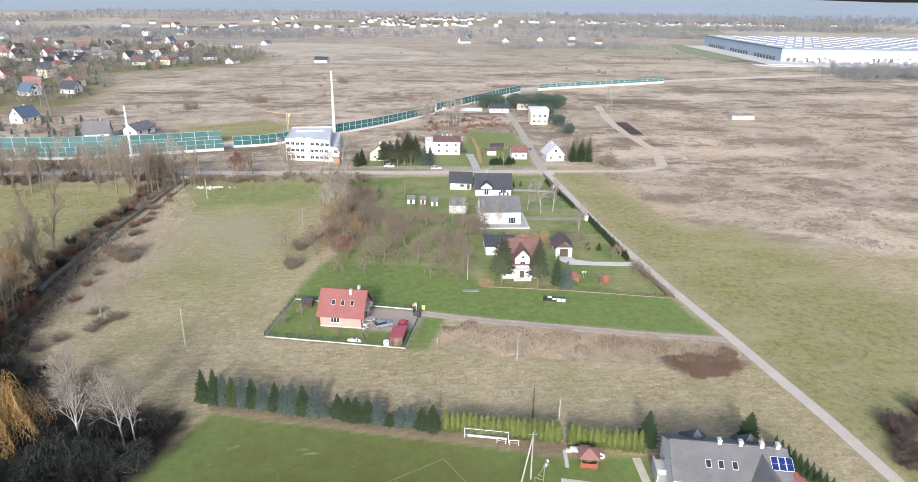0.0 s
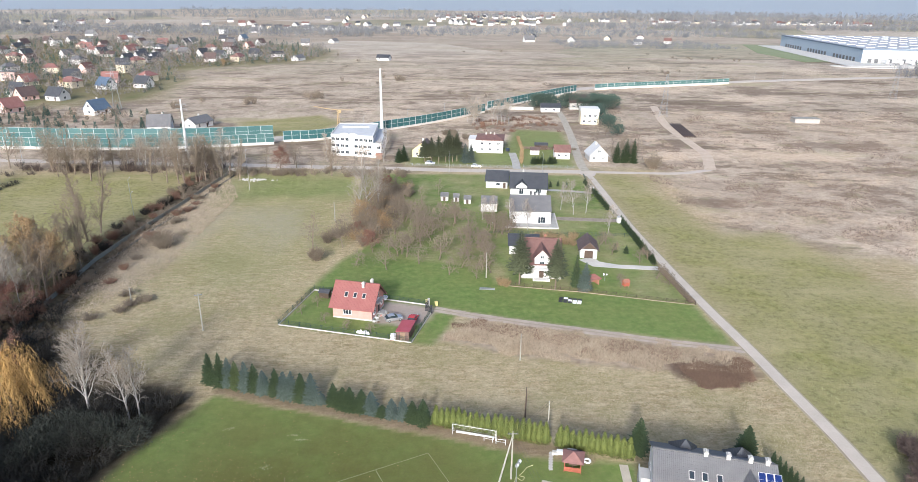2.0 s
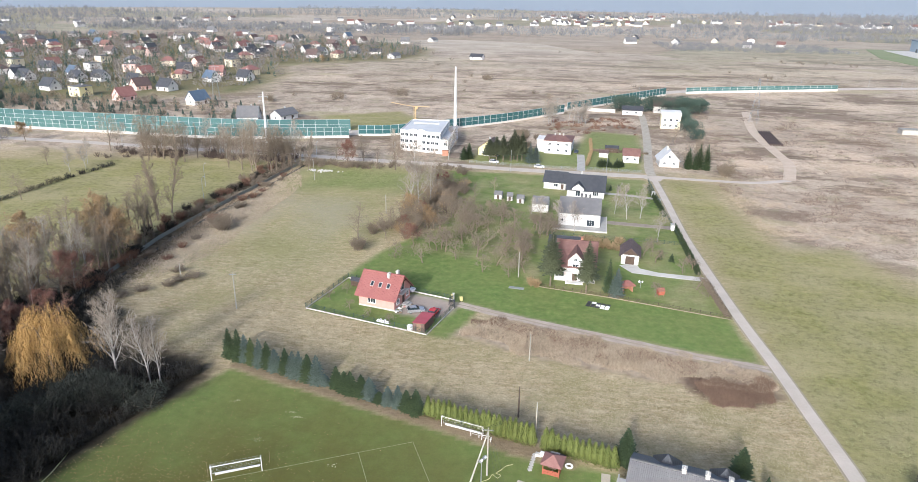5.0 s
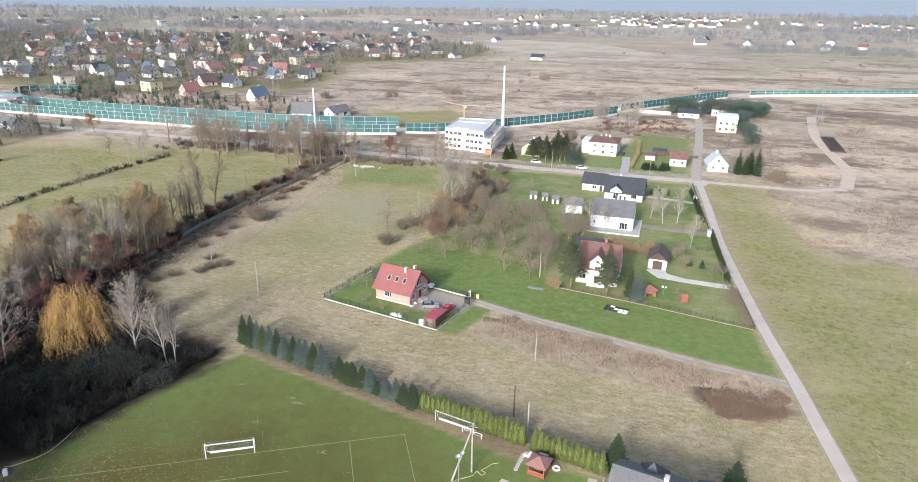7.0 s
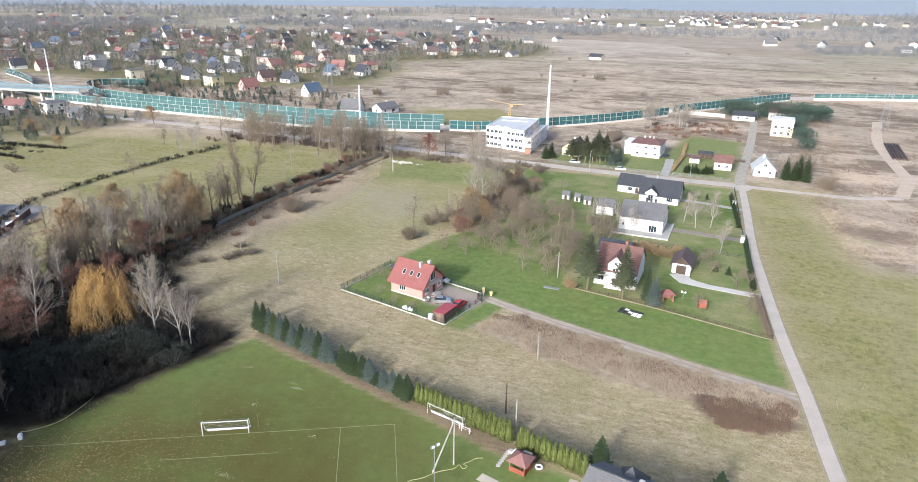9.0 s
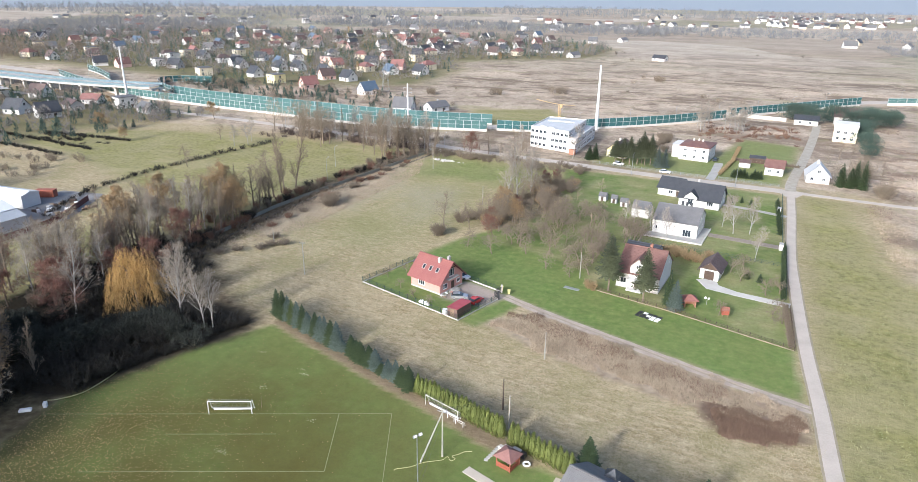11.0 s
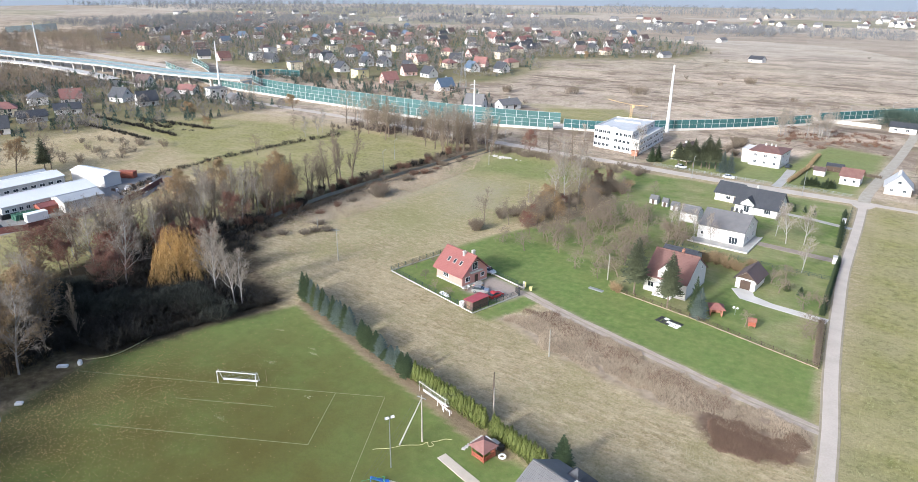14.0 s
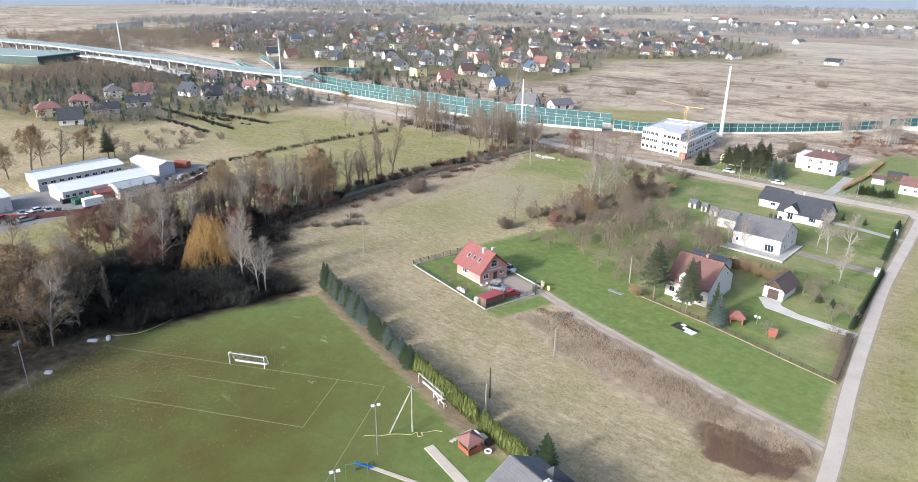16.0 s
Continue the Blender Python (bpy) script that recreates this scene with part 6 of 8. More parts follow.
for x, y, a in along([(-147.9, -62), (-146.5, -50), (-137.3, -34), (-135.7, -20), (-137, -1.6), (-141.1, 7.5), (-148, 20)], 2.5):
    part("board_panel", shared("bpanel", lambda: Shape().box(0.06, -0.03, 0.05, 2.44, 0.03, 1.9).box(0.06, -0.06, 0.4, 2.44, -0.031, 0.5).box(0.06, -0.06, 1.4, 2.44, -0.031, 1.5).mesh("board_panel", surface("dark_red_boards", (0.09, 0.03, 0.03), (0.17, 0.07, 0.06), 0.6, 6, 0.85))), None, fen, at=pose(x, y, 0, 0, 0, a))
    part("post", shared("fpost", lambda: Shape().box(-0.06, -0.06, 0, 0.06, 0.06, 2.0).mesh("post", DARKWOOD)), None, fen, at=pose(x, y, 0, 0, 0, a))
for i in range(26):
    x, y = WR.uniform(-153, -140), WR.uniform(2, 18)
    L, W, H_ = WR.uniform(0.6, 2.4), WR.uniform(0.5, 1.3), WR.uniform(0.4, 1.3)
    s = Shape().box(-L / 2, -W / 2, 0, L / 2, W / 2, H_ * 0.45).box(-L / 2 + 0.05, -W / 2 + 0.05, H_ * 0.47, L / 2 - 0.1, W / 2 - 0.08, H_)
    solid("pallet_pile", s, WR.choice((WOOD, GREYP, DARKWOOD, WHITE)), "low pile of worn timber lying in the depot yard", "pile", "", pose(x, y, 0.03, 0, 0, WR.random() * 180))


def car(label, x, y, turn, paint, L=4.2, z=0.05, group=""):
    ob = thing("car", label, "car", pose(x, y, z, 0, 0, turn))
    h, W = L * 0.5, 1.72
    s = Shape()
    s.prism([(-h, 0.35), (-h + 0.1, 0.28), (h - 0.12, 0.28), (h, 0.4), (h - 0.02, 0.68), (h - 0.25, 0.78), (h * 0.42, 0.9), (-h * 0.72, 0.95), (-h + 0.03, 0.9)], "y", -W / 2, W / 2)
    part("body", s, paint, ob)
    part("cabin", Shape().prism([(-h * 0.92, 0.93), (h * 0.44, 0.9), (h * 0.1, 1.36), (-h * 0.2, 1.45), (-h * 0.72, 1.38)], "y", -W / 2 + 0.12, W / 2 - 0.12), GLASS, ob, "dark glazed cabin")
    part("roof", Shape().prism([(h * 0.08, 1.365), (-h * 0.2, 1.455), (-h * 0.72, 1.385), (-h * 0.72, 1.42), (-h * 0.2, 1.49), (h * 0.08, 1.4)][::-1], "y", -W / 2 + 0.16, W / 2 - 0.16), paint, ob)
    for sx in (-0.62, 0.64):
        for sy in (-1, 1):
            wl = part("wheel", shared("tyre", lambda: Shape().tube((0, -0.1, 0), (0, 0.1, 0), 0.31, 0.31, 12).mesh("wheel", BLACK)), None, ob, at=pose(sx * h, sy * (W / 2 - 0.08), 0.31))
            part("rim", shared("rim", lambda: Shape().tube((0, -0.115, 0), (0, 0.115, 0), 0.19, 0.19, 8).mesh("rim", STEEL)), None, wl)
    for sy in (-0.6, 0.6):
        part("headlight", shared("hl", lambda: Shape().box(-0.03, -0.16, -0.07, 0.04, 0.16, 0.07).mesh("headlight", WHITE)), None, ob, at=pose(h - 0.05, sy, 0.64))
    return ob


C_WHITE = surface("white_car_paint", (0.7, 0.7, 0.7), (0.78, 0.78, 0.78), 1, 8, 0.25, relief=0)
C_RED = surface("red_car_paint", (0.4, 0.03, 0.03), (0.5, 0.06, 0.05), 1, 8, 0.25, relief=0)
C_SILVER = surface("silver_car_paint", (0.4, 0.4, 0.41), (0.52, 0.52, 0.53), 1, 8, 0.25, 0.5, relief=0)
C_DARK = surface("dark_car_paint", (0.03, 0.035, 0.05), (0.06, 0.065, 0.08), 1, 8, 0.25, relief=0)
for i in range(11):
    car("small car parked in the depot yard", -143.5 - (i % 3) * 3.4 + WR.uniform(-0.5, 0.5), -37 - i * 1.6, WR.choice((0, 90, 20)), WR.choice((C_WHITE, C_SILVER, C_RED, C_DARK)), group="")

# ---- village beyond the barriers ----
def plain_window(w, h):
    me = Shape().box(-w / 2 - 0.08, -0.05, -h / 2 - 0.08, w / 2 + 0.08, 0.02, h / 2 + 0.08).box(-w / 2, -0.06, -h / 2, -0.03, -0.053, h / 2).box(0.03, -0.06, -h / 2, w / 2, -0.053, h / 2).mesh("window", WHITE)
    me.materials.append(GLASS)
    for i, f in enumerate(me.polygons):
        f.material_index = 1 if i > 5 else 0
    return me


def village_house(i, x, y, turn, kind):
    walls = {"w": (PLASTER, "white"), "c": (CREAM, "cream"), "y": (YELLOW, "yellow"), "p": (PINKP, "pink"), "g": (GREYP, "grey")}
    roofs = {"r": (R_HAZED, "muted red"), "c": (R_CLAY, "faded clay"), "d": (R_DARK, "graphite"), "g": (R_GREY, "grey"), "b": (R_BROWN, "brown"), "u": (R_BLUE, "dark blue")}
    wk, rk, form = kind
    away = x * x + y * y > 430 ** 2
    key = ("vh", kind, away)
    if key not in SHARED:
        wm, wn_ = walls[wk]
        rm, rn = roofs[rk]
        at = pose(x, y, 0, 0, 0, turn)
        dr_ = () if away else [("s", 2.0, 1.0, 2.1, DARKWOOD)]
        if form == "G":
            ob = house(f"{wn_} family house with steep {rn} gable roof", at, 11, 9, 3.4, 8.2, wm, rm, (), [] if away else [(1.5, 0.7, 9.0)], [] , dr_, group="village houses", plinth=not away)
        elif form == "H":
            ob = house(f"{wn_} house with {rn} hipped roof", at, 12, 10, 4.6, 7.8, wm, rm, (), [] if away else [(1.5, 0.7, 8.4)], (), dr_, hip=True, group="village houses", plinth=not away)
        elif form == "B":
            ob = house(f"{wn_} two-storey block house with flat {rn} roof", at, 10.5, 9.5, 6.6, 7.1, wm, rm, (), [] if away else [(1.5, 0.7, 7.9)], (), dr_, hip=True, group="village houses", plinth=not away)
        else:
            ob = house(f"{wn_} cottage with low {rn} roof", at, 13, 8, 3.0, 5.6, wm, rm, (), [] if away else [(1.5, 0.7, 6.4)], (), dr_, group="village houses", plinth=not away)
        L, W, zs = {"G": (11, 9, (1.7, 5.2)), "H": (12, 10, (1.7, 3.7)), "B": (10.5, 9.5, (1.7, 4.7)), "L": (13, 8, (1.6,))}[form]
        for z in zs:
            for f, u in (("s", -L * 0.28), ("s", L * 0.22), ("e", 0.0), ("w", 0.0))[::2 if away else 1]:
                if form != "G" or z < 3 or f in "ew":
                    part("window", shared("plain_window", lambda: plain_window(1.3, 1.3)), None, ob, at=on_wall(f, u, z, L, W))
        SHARED[key] = ob
        return ob
    return copy_thing(SHARED[key], pose(x, y, 0, 0, 0, turn))


KNOWN = [(-318, 30, "crH"), (-329, 52, "crH"), (-286, 28, "wdG"), (-354, 82, "wgH"), (-343, 96, "wrG"), (-303, 53, "gdL"), (-311, 76, "wdL"), (-324, 116, "wdG"), (-299, 116, "wdG"),
         (-366, 160, "wbG"), (-316, 158, "wrL"), (-287, 156, "wgB"), (-309, 139, "gbL"), (-262, 150, "wgL"), (-437, 322, "wgB"), (-412, 317, "gdG"), (-353, 289, "cgB"), (-488, 416, "prG"), (-518, 481, "wbH"),
         (-497, 500, "wrH"), (-481, 537, "wrL"), (-276, 281, "ygB"), (-239, 270, "prG"), (-187.5, 265, "wuG"), (-134, 217, "wgG"), (-118, 227, "wgL"), (-235, 315, "wdG"), (-255, 373, "crH"), (-319, 410, "pgB"),
         (-353, 409, "wgB"), (-272, 337, "wdG"), (-313, 302, "wdG"), (-387, 365, "wdG"), (-376, 352, "wdG"), (-364, 344, "wdG"), (-322, 344, "wdG"), (-308, 351, "wdG"), (-291, 383, "crG"), (-373, 537, "pbG"),
         (-238, 399, "prG"), (-204, 375, "wdG"), (-255, 466, "cgB"), (-264, 559, "wdG"), (-332, 671, "wrH"), (-350, 632, "wrG"), (-42, 582, "wdL")]
KNOWN += [(-286, 546, "wdG"), (-266, 546, "wdL"), (-357, 634, "wrH"), (-323, 640, "wrG"), (-354, 751, "cbG"), (-327, 705, "wgG"), (-420, 880, "wgL"), (-449, 1010, "wgL"), (-325, 745, "prG"), (-266, 640, "crH"), (-245, 672, "wrH"), (-211, 642, "gbG"),
          (-186, 566, "crH"), (-180, 613, "gdG"), (-210, 706, "prG"), (-157, 614, "wdL"), (-128, 574, "wgL"), (-316, 975, "wgB"), (-272, 822, "wdG"), (-250, 836, "wuG"), (-153, 764, "wgG"), (-123, 808, "wgL"), (-398, 695, "crH"), (-299, 775, "wgG")]
VR = random.Random(21)
for i, (x, y, k) in enumerate(KNOWN):
    village_house(i, x, y, VR.choice((-18, 72, -20, 65, 10)), k)
placed = [(x, y) for x, y, k in KNOWN]
ring_v = [(-620, 300), (-470, 300), (-400, 300), (-350, 290), (-260, 300), (-190, 340), (-190, 420), (-225, 480), (-150, 545), (-110, 580), (-110, 690), (-160, 760), (-330, 820), (-520, 800), (-800, 760), (-980, 600), (-860, 400)]
tries = 0
KINDS = "wdG wrG wgG pbG wgH wbG wdG crH cgB wbH gbL wuG wdG wbH pcG wgB wdG wcG gdG wgG".split()
while len(placed) < 200 and tries < 6000:
    tries += 1
    x, y = VR.uniform(-980, -180), VR.uniform(290, 800)
    if inside(np.array([x]), np.array([y]), ring_v)[0] < 0 or any((x - a) ** 2 + (y - b) ** 2 < 19 ** 2 for a, b in placed):
        continue
    placed.append((x, y))
    village_house(0, x, y, VR.choice((-18, 72, -25, 60, 12)) + VR.uniform(-6, 6), VR.choice(KINDS))
# scattered houses on the far plain and at the wood's edge
far = []
for cx, cy, sx, sy, n in ((210, 1700, 75, 45, 34), (140, 1350, 60, 35, 22), (880, 1460, 150, 40, 44), (520, 1500, 70, 90, 14), (285, 890, 45, 35, 7), (-30, 1500, 110, 120, 18), (-190, 1150, 90, 70, 14), (-520, 1150, 230, 120, 22), (-1050, 900, 160, 140, 20)):
    for i in range(n):
        far.append((cx + VR.gauss(0, sx), cy + VR.gauss(0, sy)))


def far_settlement(spots, wall, roof, label):
    """Tiny houses near the horizon, too far off to count: walls and gable roofs in one mesh."""
    st = Shape()
    roof_faces = set()
    for x, y in spots:
        L, W, he, hr = VR.uniform(9, 16), VR.uniform(8, 10), VR.uniform(3, 5.5), VR.uniform(6.5, 9)
        m_ = pose(x, y, 0, 0, 0, VR.choice((-18, 72, 10)) + VR.uniform(-8, 8))
        for sh_, is_roof in ((gable_walls(L, W, he, hr), False), (gable_roof(L, W, he, hr), True)):
            n = len(st.v)
            st.v += [tuple(m_ @ Vector(p)) for p in sh_.v]
            for f in sh_.f:
                if is_roof:
                    roof_faces.add(len(st.f))
                st.f.append(tuple(a + n for a in f))
    ob = solid("far_settlement", st, wall, label, "houses", "stuff")
    ob.data.materials.append(roof)
    for k in roof_faces:
        ob.data.polygons[k].material_index = 1


far_settlement(far[0::4] + far[1::4], PLASTER, R_GREY, "distant white houses with grey roofs")
far_settlement(far[2::4], CREAM, R_DARK, "distant cream houses with dark roofs")
far_settlement(far[3::4], PLASTER, R_CLAY, "distant white houses with muted red roofs")

# low plants of the village: shared simple trees
def far_tree(kind, x, y, h, w):
    mats_ = {"con": (BARK, FARCON), "bare": (BARK, FARBARE), "dark": (BARK, TWIG), "och": (BARK, OCHRE)}
    k = VR.randrange(2)
    if kind == "con":
        mk = lambda: conifer(200 + k, 10, 2.6, 0.35, 11, 7, 0.05, 3)
    else:
        mk = lambda: bare_tree(220 + k, 10, 0.25, 0.42, 48, 0.15, (12, 5), 0.35, 0.0, 0.2)[:2] if kind != "och" else (lambda q: (q[0], q[2]))(bare_tree(230 + k, 9, 0.25, 0.36, 48, 0.15, (9, 4), 0.35, 0, 0.1, leaves=5, leaf=0.55))
    lab = {"con": "dark green conifer among the houses", "bare": "leafless brown tree among the houses", "dark": "dark leafless tree among the houses", "och": "ochre autumn tree among the houses"}[kind]
    plant(("far", kind, k), "conifer_tree" if kind == "con" else "garden_tree", lab, "tree", x, y, h / 10, VR.random() * 360, mats_[kind], mk, wide=w / (2.6 if kind == "con" else 4.2))


n = 0
while n < 150:
    x, y = VR.uniform(-900, -170), VR.uniform(270, 780)
    if inside(np.array([x]), np.array([y]), ring_v)[0] < -12 or any((x - a) ** 2 + (y - b) ** 2 < 7 ** 2 for a, b in placed):
        continue
    n += 1
    kd = VR.choices(("con", "bare", "dark", "och"), (5, 5, 3, 1))[0]
    far_tree(kd, x, y, VR.uniform(5, 12), VR.uniform(2, 4.2))
for i in range(45):
    far_tree("con", VR.uniform(-345, -265), VR.uniform(236, 276), VR.uniform(5, 10), VR.uniform(2, 3))
for i in range(90):
    x, y = VR.uniform(-380, -235), VR.uniform(20, 165)
    if any((x - a) ** 2 + (y - b) ** 2 < 8 ** 2 for a, b in placed) or y > 172 + (x + 240) * 0.0 or (x > -300 and y < 110 and y > 60):
        continue
    far_tree(VR.choices(("con", "bare", "dark", "och"), (5, 4, 2, 1))[0], x, y, VR.uniform(5, 12), VR.uniform(2, 3.6))
# groves west of the village houses and by the depot
for i in range(24):
    far_tree(VR.choice(("bare", "dark", "bare")), VR.uniform(-520, -390), VR.uniform(60, 150), VR.uniform(6, 12), VR.uniform(3, 5))
for i in range(20):
    far_tree(VR.choice(("bare", "dark", "bare")), VR.uniform(-900, -600), VR.uniform(200, 420), VR.uniform(8, 14), VR.uniform(3.5, 6))
for x, y, h, k in ((-204, -22, 16, "och"), (-206, -2, 12, "och"), (-202, -12, 14, "bare"), (-210, -16, 13, "bare"), (-198, -32, 12, "och"), (-200, 8, 12, "bare"), (-192, -40, 12, "bare")):
    rusty_tree(x, y, h, "tall larch-like tree with ochre needles", OCHRE, "ochre") if k == "och" else brown_tree(x, y, h)
big_spruce(-196.5, 4, 14.5, 3.6)
shrub_mass([(VR.uniform(-235, -190), VR.uniform(15, 60), 2.6, 3.0) for i in range(24)], TWIG, "leafless bushes in the old orchard", "orchard_bushes", 5)
# bushes on the heath
HEATHB = []
for i in range(260):
    x, y = VR.uniform(-160, 420), VR.uniform(215, 700)
    if noise.noise((x * 0.012, y * 0.012, 9)) < 0.12 or y < 200 + max(x, -60) * 1.1 + 20:
        continue
    HEATHB.append((x, y, VR.uniform(1.8, 4.5), VR.uniform(1.5, 4)))
for x, y, r, h in ((-76, 325, 9, 6), (-110, 300, 6, 5), (-150, 285, 6, 5), (-20, 420, 6, 5)):
    for k in range(5):
        HEATHB.append((x + VR.gauss(0, r * 0.5), y + VR.gauss(0, r * 0.4), r * 0.5, h))
shrub_mass(HEATHB, TWIG, "scattered leafless bushes on the heath", "heath_bushes", 4)
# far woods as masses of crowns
# blue-grey haze is put into the colour of the far woods
FARW = surface("hazed_wood", (0.12, 0.124, 0.13), (0.2, 0.204, 0.21), 0.01, 0.1, 0.95, relief=0, island=0.5)
def woods(cx, cy, sx, sy, count, seed, label, hmin=8, hmax=15, mat=None):
    rng = random.Random(seed)
    s = Shape()
    for i in range(count):
        x, y = cx + rng.uniform(-sx, sx), cy + rng.uniform(-sy, sy)
        h, r = rng.uniform(hmin, hmax), rng.uniform(3, 6)
        near = y < 850
        for k in range(90 if near else 14):
            a, q = rng.random() * 6.283, rng.random()
            p = Vector((x + math.cos(a) * r * q, y + math.sin(a) * r * q, h * rng.uniform(0.0, 0.75)))
            blade(s, p, Vector((rng.gauss(0, 0.5), rng.gauss(0, 0.5), 1)).normalized(), h * rng.uniform(0.2, 0.42), 0.16 if near else 1.0, rng)
    solid("woodland", s, mat or TWIG, label, "woodland", "stuff")


def garden_mass(ring, count, seed, mat, label, hmin, hmax, conic=False):
    rng = random.Random(seed)
    s = Shape()
    x0, x1 = min(p[0] for p in ring), max(p[0] for p in ring)
    y0, y1 = min(p[1] for p in ring), max(p[1] for p in ring)
    xx = np.array([rng.uniform(x0, x1) for _ in range(count)])
    yy = np.array([rng.uniform(y0, y1) for _ in range(count)])
    ok = inside(xx, yy, ring) > 0
    near_ = min(y0, 300) < 230
    for x, y in zip(xx[ok], yy[ok]):
        if any((x - a) ** 2 + (y - b) ** 2 < 49 for a, b in placed):
            continue
        h = rng.uniform(hmin, hmax)
        r = h * (0.22 if conic else 0.42)
        for k in range(150 if near_ else 64):
            t = rng.random() ** (1.5 if conic else 1)
            a = rng.random() * 6.283
            q = r * (1 - t if conic else math.sin(math.pi * (0.15 + 0.8 * t))) * rng.uniform(0.5, 1)
            p = Vector((x + math.cos(a) * q, y + math.sin(a) * q, h * (0.05 + 0.8 * t)))
            blade(s, p, Vector((math.cos(a) * 0.5, math.sin(a) * 0.5, 0.8)).normalized(), h * rng.uniform(0.1, 0.2), 0.3 if near_ else 0.5, rng)
    solid("garden_trees", s, mat, label, "trees", "stuff")


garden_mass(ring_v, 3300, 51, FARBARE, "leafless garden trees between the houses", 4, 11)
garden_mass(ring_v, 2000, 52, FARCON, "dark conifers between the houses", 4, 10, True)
garden_mass(ring_v, 900, 53, TWIG, "dark shrubs between the houses", 2, 5)
ring_s = [(-420, 15), (-262, 25), (-235, 100), (-225, 160), (-400, 172), (-470, 140)]
garden_mass(ring_s, 260, 54, FARCON, "dark conifers round the roadside houses", 4, 10, True)
garden_mass(ring_s, 260, 55, FARBARE, "leafless trees round the roadside houses", 4, 9)
ring_e = [(-345, 232), (-262, 214), (-150, 206), (-120, 212), (-150, 260), (-260, 275), (-340, 275)]
garden_mass(ring_e, 170, 56, TWIG, "leafless bushes behind the barrier", 2, 6)
garden_mass(ring_e, 130, 57, FARCON, "low dark conifers behind the barrier", 3, 7, True)
woods(-455, 105, 66, 44, 300, 41, "leafless thicket beside the bridge", 6, 11)
woods(-750, 310, 150, 110, 700, 42, "leafless grove beyond the bridge", 7, 12)
woods(-560, 640, 330, 150, 500, 43, "leafless garden trees between far houses", 4, 8)
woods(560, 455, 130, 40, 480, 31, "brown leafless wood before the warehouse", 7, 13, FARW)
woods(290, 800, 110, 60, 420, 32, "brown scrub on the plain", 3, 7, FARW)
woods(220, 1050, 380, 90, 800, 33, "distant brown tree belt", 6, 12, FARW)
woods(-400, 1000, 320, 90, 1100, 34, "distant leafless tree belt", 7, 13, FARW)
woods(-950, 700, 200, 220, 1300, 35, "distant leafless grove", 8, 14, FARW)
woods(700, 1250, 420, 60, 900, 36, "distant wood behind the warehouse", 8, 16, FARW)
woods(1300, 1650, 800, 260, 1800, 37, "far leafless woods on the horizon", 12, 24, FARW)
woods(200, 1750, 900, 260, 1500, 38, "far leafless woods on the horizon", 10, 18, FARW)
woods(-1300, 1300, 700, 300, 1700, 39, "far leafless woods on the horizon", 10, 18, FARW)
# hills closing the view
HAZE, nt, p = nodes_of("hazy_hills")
# haze is painted as a blue-grey base colour and a faint glow
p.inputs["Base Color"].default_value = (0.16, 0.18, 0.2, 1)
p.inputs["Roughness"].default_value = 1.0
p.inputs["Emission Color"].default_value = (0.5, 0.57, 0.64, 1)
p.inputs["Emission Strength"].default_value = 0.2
hl = Shape()
N_ = 120
for i in range(N_ + 1):
    a = radians(-40 + 260 * i / N_)
    x, y = 2250 * math.cos(a), 2250 * math.sin(a)
    hgt = 58 + 22 * noise.noise((i * 0.09, 2.0, 0)) + 12 * noise.noise((i * 0.5, 7.0, 0))
    hl.v += [(x, y, -1), (x * 1.25, y * 1.25, hgt), (x * 1.5, y * 1.5, -1)]
for i in range(N_):
    k = 3 * i
    hl.f += [(k, k + 3, k + 4, k + 1), (k + 1, k + 4, k + 5, k + 2)]
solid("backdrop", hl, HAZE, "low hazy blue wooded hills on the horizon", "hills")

# ---- logistics warehouse on the plain ----
wa = math.atan2(563.9 - 582.4, 622.1 - 466.0)
mw = pose(466, 584, 0, 0, 0, math.degrees(wa))
ob = thing("warehouse", "huge grey and white logistics warehouse with white skylights", "warehouse", mw)
WL, WD, WH_ = 330.0, 230.0, 14.0
part("wall", Shape().box(0, 0, 1.0, WL, WD, WH_), surface("pale_cladding", (0.62, 0.64, 0.66), (0.72, 0.74, 0.76), 0.02, 1, 0.6, relief=0), ob)
part("west_cladding", Shape().box(-0.4, 0, 1.0, -0.01, WD, WH_), surface("blue_grey_cladding", (0.28, 0.35, 0.42), (0.36, 0.43, 0.5), 0.02, 1, 0.6, relief=0), ob, "blue-grey side cladding")
part("eave_band", Shape().box(-0.8, -0.6, WH_ + 0.01, WL, WD, WH_ + 1.3), surface("dark_blue_band", (0.12, 0.16, 0.22), (0.17, 0.22, 0.28), 0.02, 1, 0.6, relief=0), ob)
part("roof", Shape().box(-0.2, 0.0, WH_ + 1.305, WL, WD, WH_ + 1.5), surface("grey_roof_sheet", (0.28, 0.3, 0.33), (0.36, 0.38, 0.41), 0.02, 1, 0.7, relief=0), ob)
sk = shared("whsky", lambda: Shape().box(-4, -0.9, 0, 4, 0.9, 0.7).mesh("skylight", WHITE))
for i in range(14):
    for j in range(10):
        part("skylight", sk, None, ob, at=pose(12 + i * 23, 12 + j * 22, WH_ + 1.51))
